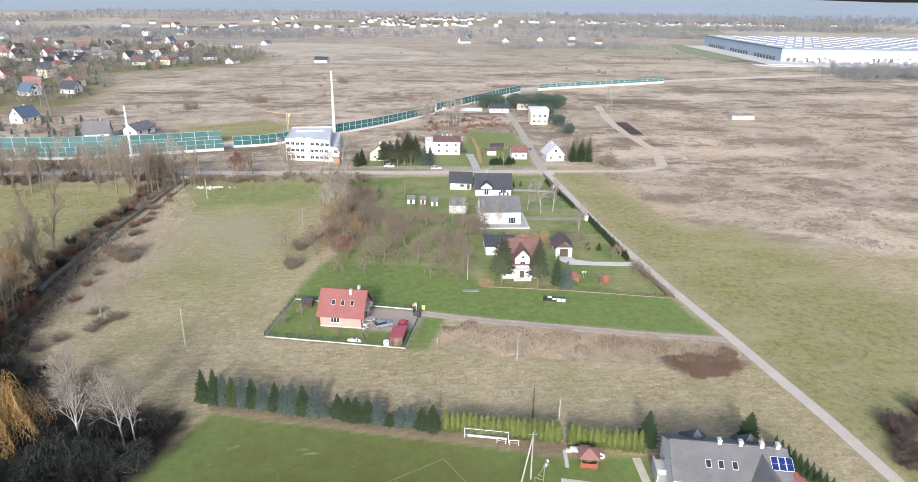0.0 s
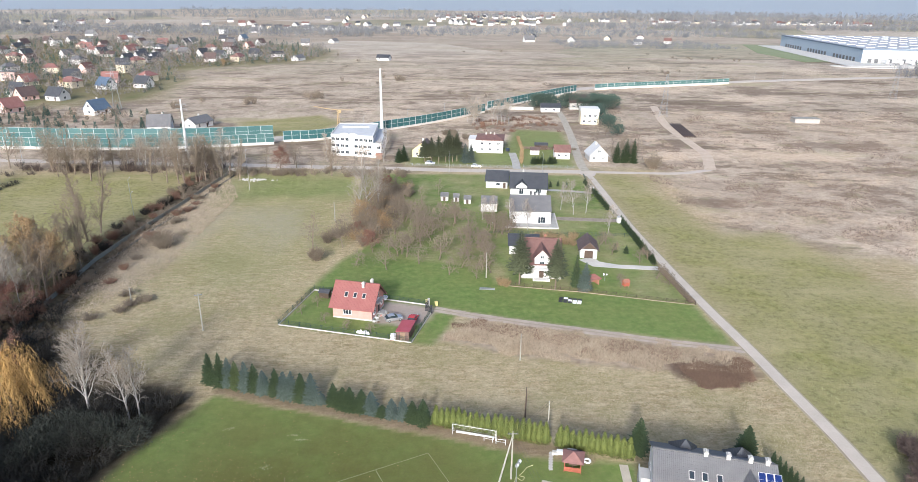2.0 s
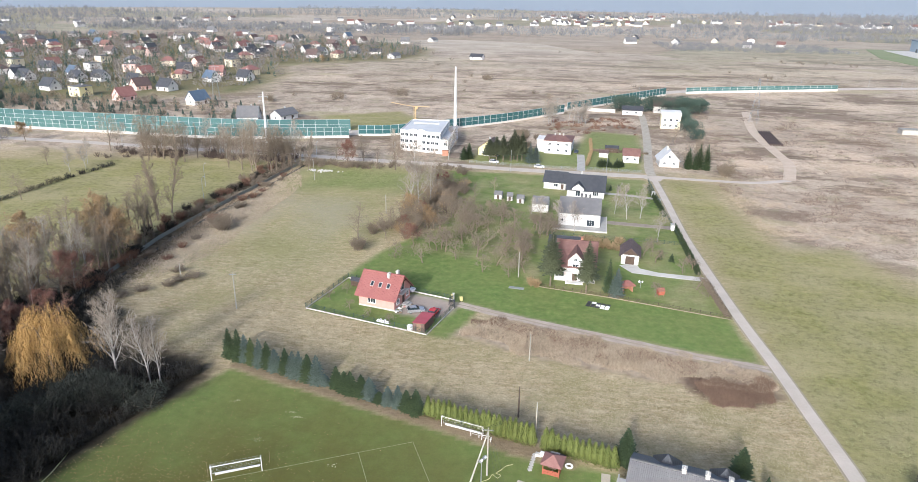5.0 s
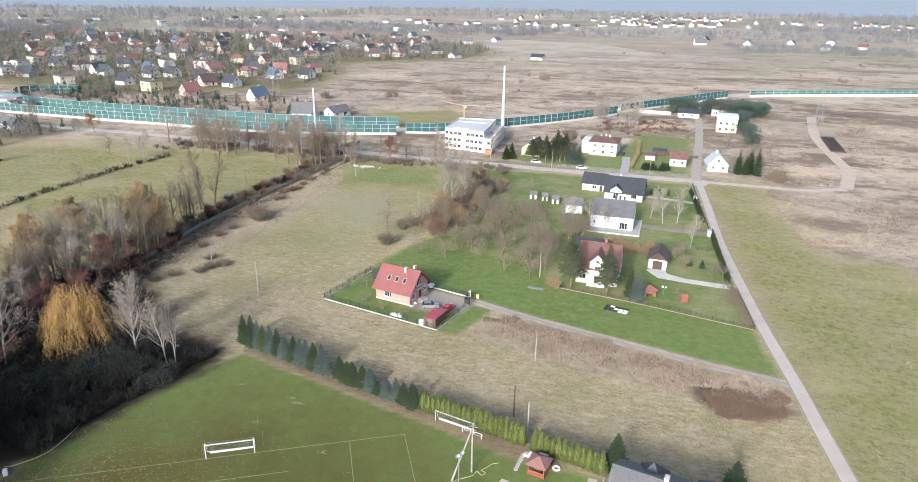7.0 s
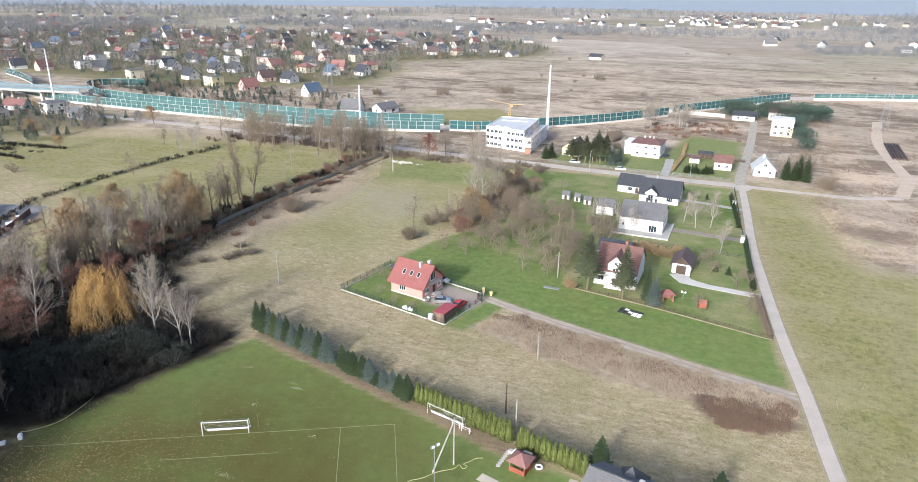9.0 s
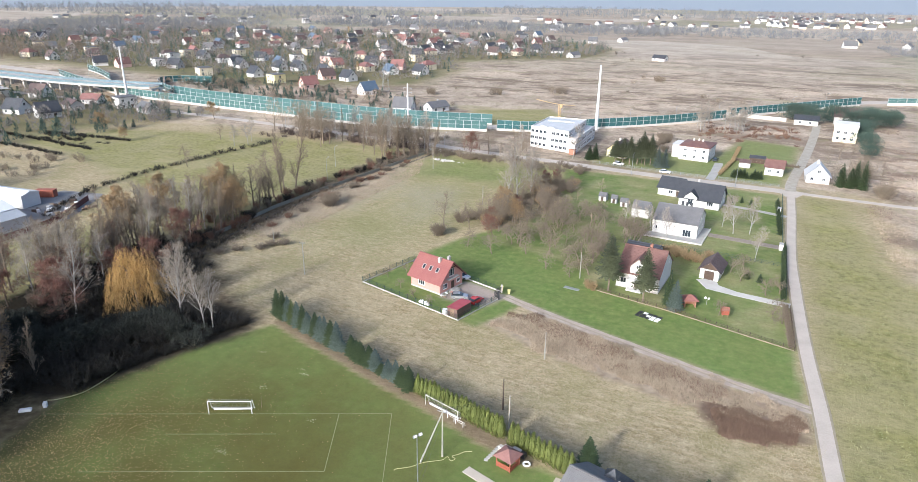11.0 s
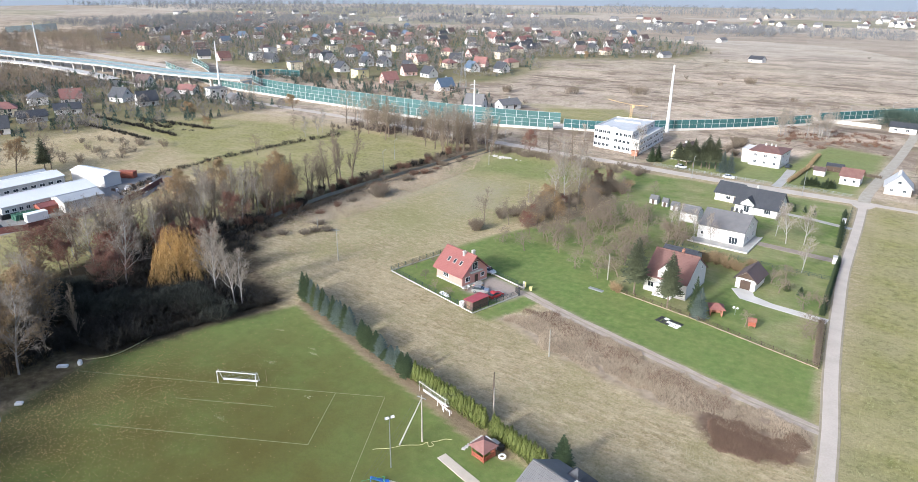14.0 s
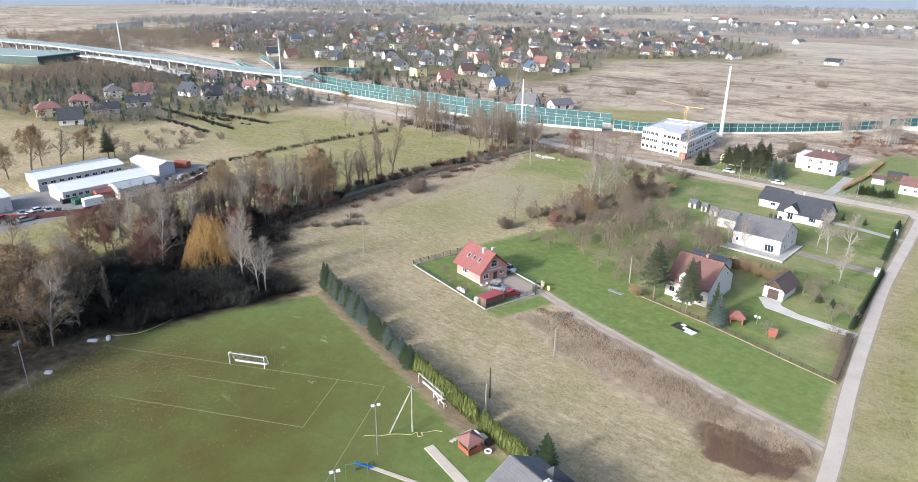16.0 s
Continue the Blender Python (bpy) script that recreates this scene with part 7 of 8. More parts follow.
dk = shared("whdock", lambda: Shape().box(-2, -0.5, 0, 2, -0.02, 4.2).mesh("dock_door", surface("dark_dock", (0.08, 0.085, 0.09), (0.13, 0.135, 0.14), 0.5, 4, 0.6)))
for i in range(44):
    if i % 12 < 9:
        part("dock_door", dk, None, ob, at=pose(8 + i * 7, 0, 1.0))
for i in range(26):
    if i % 9 < 7:
        part("dock_door", dk, None, ob, at=pose(-0.42, 16 + i * 8, 1.0, 0, 0, -90))
part("apron", Shape().box(-30, -36, 0.3, WL, -0.6, 1.0).box(-30, -0.598, 0.3, -0.402, WD, 1.0), PALE_CONCRETE, ob)
TRAIL = shared("trailer", lambda: Shape().box(-6.5, -1.25, 1.1, 6.5, 1.25, 4.0).box(-6, -1.0, 0.3, -3.5, 1.0, 1.08).box(3.8, -1.0, 0.3, 6, 1.0, 1.08).mesh("lorry_trailer", WHITE))
for i in range(22):
    o = new("lorry_trailer", TRAIL)
    o.matrix_basis = mw @ pose(20 + i * 13 + VR.uniform(-3, 3), -10 + VR.uniform(-3, 3), 1.0, 0, 0, 90)
    tagged(o, "white lorry trailer parked at the dock", "trailer", "lorry trailers")
solid("embankment", ribbon([(430, 590), (430, 700), (470, 830)], [40, 40, 40], 0.6, 0.6), surface("bank_grass", (0.15, 0.19, 0.09), (0.24, 0.26, 0.14), 0.05, 1, 0.95), "green grassy bank before the warehouse", "bank")
solid("access_road", ribbon(smooth([(420, 560), (440, 545), (560, 528), (640, 520)]), 12, 0.5, 0.5), PALE_CONCRETE, "pale concrete apron road before the warehouse", "road")

# ---- road bridge in the west ----
br = thing("road_bridge", "long pale road bridge with blue parapet on piers", "bridge", pose(0, 0, 0))
deck = smooth([(-300, 192), (-345, 186), (-390, 184), (-466, 188), (-562, 183), (-664, 182), (-785, 168), (-900, 150)])
part("deck", ribbon(deck, 12, 7.0, 1.2), CONCRETE, br)
BLUEP = surface("pale_blue_parapet", (0.1, 0.16, 0.19), (0.15, 0.21, 0.245), 0.3, 4, 0.5, relief=0)
for sg in (-1, 1):
    for (ax, ay), (bx, by) in zip(deck, deck[1:]):
        a = math.atan2(by - ay, bx - ax)
        L = math.hypot(bx - ax, by - ay)
        part("parapet", Shape().box(0, sg * 6.0 - 0.1, 7.0, L, sg * 6.0 + 0.1, 8.4), BLUEP, br, at=pose(ax, ay, 0, 0, 0, math.degrees(a)))
for x, y, a in along(deck, 28):
    part("pier", shared("pier", lambda: Shape().box(-0.7, -4.5, 0, 0.7, -2.5, 5.0).box(-0.7, 2.5, 0, 0.7, 4.5, 5.0).box(-0.9, -5.5, 5.002, 0.9, 5.5, 5.79).mesh("pier", PALE_CONCRETE)), None, br, at=pose(x, y, 0, 0, 0, a))
rb = thing("road_bridge", "lower pale slip-road bridge on piers", "bridge", pose(0, 0, 0))
deck2 = smooth([(-385, 150), (-430, 158), (-524, 166), (-600, 160)])
part("deck", ribbon(deck2, 8, 5.0, 1.0), PALE_CONCRETE, rb)
for x, y, a in along(deck2, 26):
    part("pier", shared("pier2", lambda: Shape().box(-0.6, -2.5, 0, 0.6, 2.5, 3.9).mesh("pier", PALE_CONCRETE)), None, rb, at=pose(x, y, 0, 0, 0, a))
gs = thing("green_hall", "long dark green hall with pale green roof", "hall", pose(-640, 118, 0, 0, 0, 20))
part("wall", Shape().box(-70, -22, 0, 70, 22, 7), surface("dark_green_cladding", (0.03, 0.06, 0.06), (0.05, 0.09, 0.085), 0.05, 1, 0.6, relief=0), gs)
part("roof", Shape().box(-71, -23, 7.002, 71, 23, 7.6), surface("pale_green_roof", (0.24, 0.3, 0.27), (0.32, 0.38, 0.35), 0.05, 1, 0.7, relief=0), gs)
solid("pond", Shape().prism([(-1110, 420), (-980, 358), (-950, 415), (-1150, 520)][::-1], "z", 0.0, 0.12), surface("pond_water", (0.1, 0.12, 0.13), (0.14, 0.16, 0.17), 0.02, 1, 0.08, relief=0), "pale still pond in the distance", "water")

# ---- fenced yard of the red-roofed house ----
WIREM = surface("dark_green_mesh", (0.02, 0.04, 0.03), (0.04, 0.07, 0.05), 1, 8, 0.6, relief=0)


def wire_fence(label, pts, step, h, mat, closed=False, rails=4, plinth=None):
    ob = thing("fence", label, "fence", pose(0, 0, 0))
    pp = pts + ([pts[0]] if closed else [])
    for (ax, ay), (bx, by) in zip(pp, pp[1:]):
        a, d = math.degrees(math.atan2(by - ay, bx - ax)), math.hypot(bx - ax, by - ay)
        n = max(int(round(d / step)), 1)
        for i in range(n):
            x, y = ax + (bx - ax) * i / n, ay + (by - ay) * i / n
            part("post", shared(("wpost", h, mat.name), lambda: Shape().box(-0.05, -0.05, 0, 0.05, 0.05, h + 0.1).mesh("post", mat)), None, ob, at=pose(x, y, 0, 0, 0, a))
            L = d / n

            def pan():
                s = Shape()
                for k in range(rails):
                    z = 0.2 + (h - 0.25) * k / (rails - 1)
                    s.box(0.05, -0.015, z - 0.02, L - 0.05, 0.015, z + 0.02)
                for k in range(int(L / 0.25)):
                    s.box(0.12 + k * 0.25, -0.01, 0.2, 0.145 + k * 0.25, 0.01, h)
                return s.mesh("mesh_panel", mat)

            part("mesh_panel", shared(("wpan", round(L, 2), h, mat.name), pan), None, ob, at=pose(x, y, 0, 0, 0, a))
        if plinth:
            part("plinth", Shape().box(0, -0.08, 0, d, 0.08, plinth), PALE_CONCRETE if plinth > 0.2 else VERGE, ob, "low plinth", pose(ax, ay, 0, 0, 0, a))
    return ob


wire_fence("dark green mesh fence on pale concrete plinth", [(-24.6, 20.4), (-29.7, 2.3), (-0.1, -6.4)], 2.5, 1.4, WIREM, plinth=0.24)
wire_fence("dark mesh fence beside the driveway", [(-0.1, -6.4), (4.1, 7.2)], 2.5, 1.4, WIREM, plinth=0.25)
wire_fence("dark mesh fence behind the yard", [(3.6, 11.3), (-24.6, 20.4)], 2.5, 1.3, WIREM, plinth=0.28)
gt = thing("gate", "black metal yard gate standing ajar", "gate", pose(3.9, 9.2, 0, 0, 0, 100))
for u in (-1.9, 1.9):
    part("gate_post", Shape().box(u - 0.18, -0.18, 0, u + 0.18, 0.18, 1.9).box(u - 0.24, -0.24, 1.902, u + 0.24, 0.24, 2.0), BLACK if u < 0 else PALE_CONCRETE, gt)
for u, a in ((-1.7, 50), (1.7, 140)):
    s = Shape().box(0, -0.03, 0.15, 1.65, 0.03, 0.25).box(0, -0.03, 1.45, 1.65, 0.03, 1.55)
    for k in range(9):
        s.box(0.05 + k * 0.19, -0.02, 0.252, 0.12 + k * 0.19, 0.02, 1.448)
    part("gate_leaf", s, BLACK, gt, at=pose(u, 0, 0, 0, 0, a))
YEL = surface("yellow_plastic", (0.6, 0.5, 0.18), (0.72, 0.62, 0.28), 1, 8, 0.5, relief=0)


def bin_(x, y, mat, label):
    ob = thing("wheelie_bin", label, "bin", pose(x, y, 0, 0, 0, 20))
    part("body", Shape().prism([(-0.25, 0.08), (0.25, 0.08), (0.32, 1.0), (-0.32, 1.0)], "y", -0.3, 0.3), mat, ob)
    part("lid", Shape().box(-0.36, -0.34, 1.002, 0.36, 0.34, 1.08), mat, ob)
    for s_ in (-1, 1):
        part("wheel", Shape().tube((-0.22, s_ * 0.28, 0.1), (-0.22, s_ * 0.34, 0.1), 0.1, 0.1, 10), BLACK, ob)


bin_(5.4, 11.2, YEL, "yellow waste bin at the yard gate")
bin_(3.2, 12.3, YEL, "yellow waste bin behind the yard gate")
sh = thing("shed", "small dark shed with red sheet roof", "shed", pose(-1.35, -2.75, 0, 0, 0, 76))
part("wall", Shape().prism([(-1.35, 0), (1.35, 0), (1.35, 2.0), (-1.35, 2.2)], "x", -2.55, 2.55), surface("brown_sheet", (0.1, 0.06, 0.05), (0.17, 0.11, 0.095), 0.6, 6, 0.6), sh)
part("roof", Shape().prism([(-1.55, 2.23), (1.55, 2.0), (1.55, 2.08), (-1.55, 2.31)], "x", -2.75, 2.75), surface("crimson_sheet", (0.3, 0.05, 0.06), (0.38, 0.09, 0.1), 0.6, 5, 0.5, relief=0), sh)
part("door", Shape().box(-2.6, -0.5, 0.05, -2.553, 0.5, 1.85), WOOD, sh)
car("red hatchback parked in the gravel yard", 0.0, 3.6, 75, C_RED, 3.9)
car("silver car with red tail parked in the gravel yard", -4.3, 4.0, 20, C_SILVER, 4.0)
car("white car parked behind the red-roofed house", -8.4, 15.0, -16, C_WHITE, 4.2)
tk = thing("water_tank", "white plastic water tank beside the shed", "tank", pose(-4.0, -4.7, 0))
part("tank", Shape().tube((0, 0, 0.1), (0, 0, 1.2), 0.6, 0.62, 14).tube((0, 0, 1.201), (0, 0, 1.35), 0.5, 0.2, 14), WHITE, tk)
part("pallet", Shape().box(-0.7, -0.7, 0, 0.7, 0.7, 0.098), WOOD, tk)
hp = Shape()
for i in range(5):
    hp.tube((-1.2 + i * 0.55, 0, 0.0), (-1.1 + i * 0.55, 0.05, 0.5 + 0.2 * (i % 2)), 0.5, 0.22, 8)
solid("covered_heap", hp, WHITE, "heap under white plastic sheeting by the fence", "heap", "", pose(-10.6, -1.9, 0, 0, 0, -16))
hut = thing("garden_hut", "small dark wooden hut in the yard corner", "hut", pose(-21.4, 16.6, 0, 0, 0, -16))
part("wall", Shape().box(-1.2, -0.8, 0, 1.2, 0.8, 1.5), DARKWOOD, hut)
part("roof", gable_roof(2.4, 1.6, 1.5, 1.95, 0.2, 0.2, 0.08), R_DARK, hut)
for i in range(14):
    L_ = PR.uniform(0.3, 1.1)
    q = Shape().box(-L_ / 2, -0.2, 0, L_ / 2, 0.2, 0.15).box(-L_ / 2 + 0.05, -0.18, 0.152, L_ / 2 - 0.1, 0.15, 0.3)
    solid("building_debris", q, PR.choice((CONCRETE, BRICKP, WOOD, WHITE)), "leftover blocks and boards by the house wall", "debris", "", pose(-8.2 + PR.gauss(0, 0.9) + (i % 3) * 1.0, 3.4 + PR.gauss(0, 0.6) + (i % 3) * 2.2, 0.02, 0, 0, PR.random() * 180))
for x, y in ((-25.5, 7.5), (-14.5, 0.2), (-19.5, 3.2), (-8.8, -2.4), (-22.5, 11.5)):
    fruit_tree(x, y, 2.6, "thin leafless sapling in the yard")

# ---- pitch: goals, floodlights, power poles ----
NET = surface("grey_net", (0.5, 0.5, 0.5), (0.62, 0.62, 0.62), 1, 9, 0.9, relief=0)


def goal(label, ax, ay, bx, by, h, depth, r=0.06, net=True):
    d = math.hypot(bx - ax, by - ay)
    ob = thing("football_goal", label, "goal", pose(ax, ay, 0, 0, 0, math.degrees(math.atan2(by - ay, bx - ax))))
    for u in (0, d):
        part("post", Shape().tube((u, 0, 0), (u, 0, h), r, r, 8), WHITE, ob)
        part("side_stay", Shape().tube((u, 0, h - 0.05), (u, depth * 0.45, h - 0.1), r * 0.5, r * 0.5, 6).tube((u, depth * 0.45, h - 0.1), (u, depth, 0.05), r * 0.5, r * 0.5, 6), WHITE, ob)
    part("crossbar", Shape().tube((-r, 0, h), (d + r, 0, h), r, r, 8), WHITE, ob)
    part("ground_bar", Shape().tube((0, depth, 0.05), (d, depth, 0.05), r * 0.5, r * 0.5, 6), WHITE, ob)
    if net:
        s = Shape()
        n = int(d / 0.35)
        for i in range(n + 1):
            u = d * i / n
            s.tube((u, depth * 0.45, h - 0.12), (u, depth, 0.06), 0.007, 0.007, 3, False)
        for k in range(7):
            f = k / 6
            s.tube((0, depth * (0.45 + 0.55 * f), (h - 0.12) * (1 - f) + 0.05), (d, depth * (0.45 + 0.55 * f), (h - 0.12) * (1 - f) + 0.05), 0.007, 0.007, 3, False)
        part("net", s, NET, ob)
        part("rolled_net", Shape().tube((0.5, depth * 0.75, 0.15), (d - 0.3, depth * 0.8, 0.15), 0.2, 0.16, 7), NET, ob)
    return ob


goal("white full-size football goal with net", -24.88, -55.17, -18.23, -52.11, 2.44, 1.6, 0.06)
goal("white football goal stored beside the hedge", 7.5, -37.4, 14.6, -39.5, 2.0, 0.9, 0.04)
goal("small white training goal by the hedge", 12.7, -39.3, 14.1, -39.8, 1.0, 0.6, 0.05, False)
goal("small white training goal by the hedge", 14.6, -40.2, 16.1, -40.6, 1.0, 0.6, 0.05, False)
LINE = surface("worn_line_paint", (0.18, 0.19, 0.085), (0.3, 0.3, 0.18), 0.8, 5, 0.95, relief=0)
gdir = Vector((-18.23 + 24.88, -52.11 + 55.17, 0)).normalized()
gn = Vector((gdir.y, -gdir.x, 0))
g0 = Vector((-21.55, -53.64, 0))
ends = lambda u, v: (g0.x + gdir.x * u + gn.x * v, g0.y + gdir.y * u + gn.y * v)
for pts in ([ends(-32, 0), ends(27.5, 0)], [ends(18.5, 0), ends(18.5, 14.5)], [ends(27.5, 0), ends(27.5, 40)], [ends(-18.5, 14.5), ends(18.5, 14.5)], [ends(-9, 5.5), ends(9, 5.5)]):
    solid("pitch_line", ribbon(pts, 0.1, -0.035, 0.01), LINE, "faded white line on the football pitch", "marking")
for u, v in ((-4.2, -1.2), (4.9, -1.6)):
    x, y = ends(u, v)
    solid("net_pole", Shape().tube((0, 0, 0), (0, 0.1, 2.3), 0.03, 0.025, 6), WOOD, "thin pole standing behind the goal", "pole", "", pose(x, y, 0))


def floodlight(x, y, h, turn=0):
    ob = thing("floodlight", "slim grey floodlight mast with lamp pair", "floodlight", pose(x, y, 0, 0, 0, turn))
    part("mast", Shape().tube((0, 0, 0), (0, 0, h), 0.1, 0.06, 8), STEEL, ob)
    part("cross_bar", Shape().box(-0.7, -0.05, h - 0.1, 0.7, 0.05, h), STEEL, ob)
    for u in (-0.45, 0.45):
        lp = part("lamp", Shape().box(-0.28, -0.16, -0.2, 0.28, 0.12, 0.22), STEEL, ob, at=pose(u, -0.2, h + 0.15, -35))
        part("lens", Shape().box(-0.23, -0.17, -0.15, 0.23, -0.163, 0.17), WHITE, lp)


floodlight(15.7, -56.2, 9.0, 60)
floodlight(21.9, -69.8, 9.0, 60)
floodlight(-45.6, -82.4, 9.0, -60)
POLEM = surface("pole_concrete", (0.26, 0.25, 0.215), (0.38, 0.365, 0.32), 0.6, 6, 0.9)


def power_pole(label, x, y, h, mat, arms=True, turn=0, leg=None):
    ob = thing("power_pole", label, "pole", pose(x, y, 0, 0, 0, turn))
    part("post", Shape().tube((0, 0, 0), (0, 0, h), 0.16, 0.09, 8), mat, ob)
    if leg:
        part("strut", Shape().tube((leg[0] - x, leg[1] - y, 0), (0, 0, h - 0.6), 0.15, 0.1, 8), mat, ob)
    if arms:
        part("cross_arm", Shape().box(-0.8, -0.06, h - 0.5, 0.8, 0.06, h - 0.38), STEEL, ob)
        for u in (-0.7, 0, 0.7):
            part("insulator", shared("insul", lambda: Shape().tube((0, 0, 0), (0, 0, 0.25), 0.06, 0.035, 7).mesh("insulator", BLACK)), None, ob, at=pose(u, 0, h - 0.379))
    return ob


power_pole("concrete power pole with cross arm on the meadow", -45.4, 0, 9.0, POLEM, turn=20)
power_pole("A-shaped concrete power pole on the pitch edge", 16.1, -48.6, 8.7, POLEM, leg=(13.6, -51.3))
power_pole("grey concrete pole in the dry grass", 22.0, -14.0, 6.1, POLEM, False)
power_pole("dark wooden pole behind the hedge", 20.4, -33.2, 6.2, DARKWOOD, False)
power_pole("pale concrete pole in the hedge", 23.4, -38.5, 7.0, POLEM, False)
power_pole("concrete pole on the garden edge", 18.5, 27.3, 7.0, POLEM, False)
power_pole("pale concrete pole on the far meadow", -26.3, 72.7, 6.5, POLEM, False)
power_pole("pale pole on the meadow near the road", -62, 108, 7.5, POLEM, False)
power_pole("leaning old concrete pole in the scrub", -66.5, 14.5, 4.0, POLEM, False)


def wires(a, b, sag, n=10):
    s = Shape()
    pts = [Vector(a).lerp(Vector(b), i / n) - Vector((0, 0, 4 * sag * (i / n) * (1 - i / n))) for i in range(n + 1)]
    return s.path(pts, 0.014, 3)


for u in (-0.5, 0.0, 0.5):
    solid("overhead_wire", wires((16.1 + u, -48.6, 8.6), (23.4 + u, -38.5, 6.9), 0.3), BLACK, "thin overhead power wire between poles", "wire", "")
    solid("overhead_wire", wires((16.1 + u, -48.6, 8.6), (30 + u, -110, 8.6), 1.2), BLACK, "thin overhead power wire between poles", "wire", "")
hose = smooth([(10.8, -54.6), (11.1, -54.1), (12.7, -52.9), (14.3, -51.0), (16.4, -49.5), (16.9, -48.4), (17.7, -49.1), (18.2, -48.4), (17.5, -48.0), (18.2, -47.2), (18.9, -46.2), (19.9, -45.7)], 5)
solid("hose", Shape().path([(x, y, 0.05) for x, y in hose], 0.045, 5), surface("pale_yellow_hose", (0.45, 0.44, 0.2), (0.58, 0.56, 0.3), 1, 8, 0.6, relief=0), "pale yellow hose lying on the grass", "hose", "")
hose2 = smooth([(-53.5, -64.0), (-52.0, -63.0), (-49.8, -59.5), (-49.9, -54.0), (-50.5, -51)], 5)
solid("hose", Shape().path([(x, y, 0.05) for x, y in hose2], 0.06, 5), surface("pale_yellow_hose", (0, 0, 0), (0, 0, 0)), "pale hose lying along the wood's edge", "hose", "")
for x, y, L_, lab in ((-53.9, -67.6, 1.9, "white plastic board lying at the wood's edge"), (-52.0, -65.3, 0.6, "small white barrel at the wood's edge"), (-48.2, -78.2, 1.2, "white sheet lying on fallen leaves")):
    solid("white_board" if L_ > 1 else "barrel", Shape().box(-L_ / 2, -0.4, 0, L_ / 2, 0.4, 0.35 if L_ > 1 else 0.8).box(-L_ / 2 + 0.06, -0.34, 0.352 if L_ > 1 else 0.802, L_ / 2 - 0.06, 0.34, 0.42 if L_ > 1 else 0.9), WHITE, lab, "board" if L_ > 1 else "barrel", "", pose(x, y, -0.02, 0, 0, 40))

# gazebo, tyre, boxes and swing on the lawn
gz = thing("gazebo", "red-brown wooden gazebo with pyramid roof", "gazebo", pose(26.1, -46.3, 0, 0, 0, -15))
for x in (-1.25, 1.25):
    for y in (-1.25, 1.25):
        part("post", Shape().box(x - 0.07, y - 0.07, 0, x + 0.07, y + 0.07, 2.1), REDWOOD, gz)
s = Shape()
q = [(-1.7, -1.7, 2.0), (1.7, -1.7, 2.0), (1.7, 1.7, 2.0), (-1.7, 1.7, 2.0)]
for i in range(4):
    s.poly([q[i], q[(i + 1) % 4], (0, 0, 3.05)])
s.poly(q[::-1])
part("roof", s, surface("dull_red_shingle", (0.19, 0.09, 0.08), (0.28, 0.15, 0.13), 1, 8, 0.85), gz)
for a in (90, 180, 0):
    for k in range(4):
        part("slat", shared("gzslat", lambda: Shape().box(-1.17, -0.03, 0, 1.17, 0.03, 0.17).mesh("slat", REDWOOD)), None, gz, at=pose(0, 0, 0, 0, 0, a) @ pose(0, -1.25, 0.12 + k * 0.22))
part("table", Shape().box(-0.6, -0.4, 0.68, 0.6, 0.4, 0.75).box(-0.08, -0.08, 0, 0.08, 0.08, 0.678), WOOD, gz)
ty = Shape()
for i in range(14):
    a, b = 6.283 * i / 14, 6.283 * (i + 1) / 14
    ty.tube((math.cos(a) * 0.5, math.sin(a) * 0.5, 0.14), (math.cos(b) * 0.5, math.sin(b) * 0.5, 0.14), 0.16, 0.16, 7)
solid("planter_tyre", ty, WHITE, "white-painted tyre lying on bare earth", "tyre", "", pose(28.7, -45.0, 0))
for x, y, L_, W_, H_, mt, lab in ((26.5, -43.4, 1.4, 0.9, 0.9, GREYP, "grey box stacked behind the gazebo"), (27.6, -43.6, 1.0, 0.8, 0.8, BLACK, "black compost bin behind the gazebo"), (25.0, -43.0, 1.6, 0.7, 0.5, WHITE, "white crate behind the gazebo"), (23.9, -43.0, 0.9, 0.6, 0.4, PALE_CONCRETE, "pale slab stack by the hedge")):
    solid("storage_box", Shape().box(-L_ / 2, -W_ / 2, 0, L_ / 2, W_ / 2, H_).box(-L_ / 2 - 0.04, -W_ / 2 - 0.04, H_ + 0.002, L_ / 2 + 0.04, W_ / 2 + 0.04, H_ + 0.06), mt, lab, "box", "", pose(x, y, 0, 0, 0, -15))
for i in range(7):
    solid("paving_slab", Shape().box(-0.3, -0.3, 0, 0.3, 0.3, 0.05), PALE_CONCRETE, "square stepping slab in the lawn", "slab", "", pose(22.6 + i * 0.12, -46.5 + i * 0.62, -0.03, 0, 0, 10 + i * 7), "stepping slabs")
sw = thing("play_frame", "green metal swing frame with blue slide", "playground", pose(16.6, -61.4, 0, 0, 0, 50))
GRN = surface("green_metal", (0.03, 0.16, 0.06), (0.06, 0.24, 0.1), 1, 8, 0.5, relief=0)
for u in (-1.6, 1.6):
    for v in (-0.9, 0.9):
        part("leg", Shape().tube((u, v, 0), (u, 0, 2.1), 0.04, 0.04, 6), GRN, sw)
part("top_bar", Shape().tube((-1.8, 0, 2.1), (1.8, 0, 2.1), 0.045, 0.045, 6), GRN, sw)
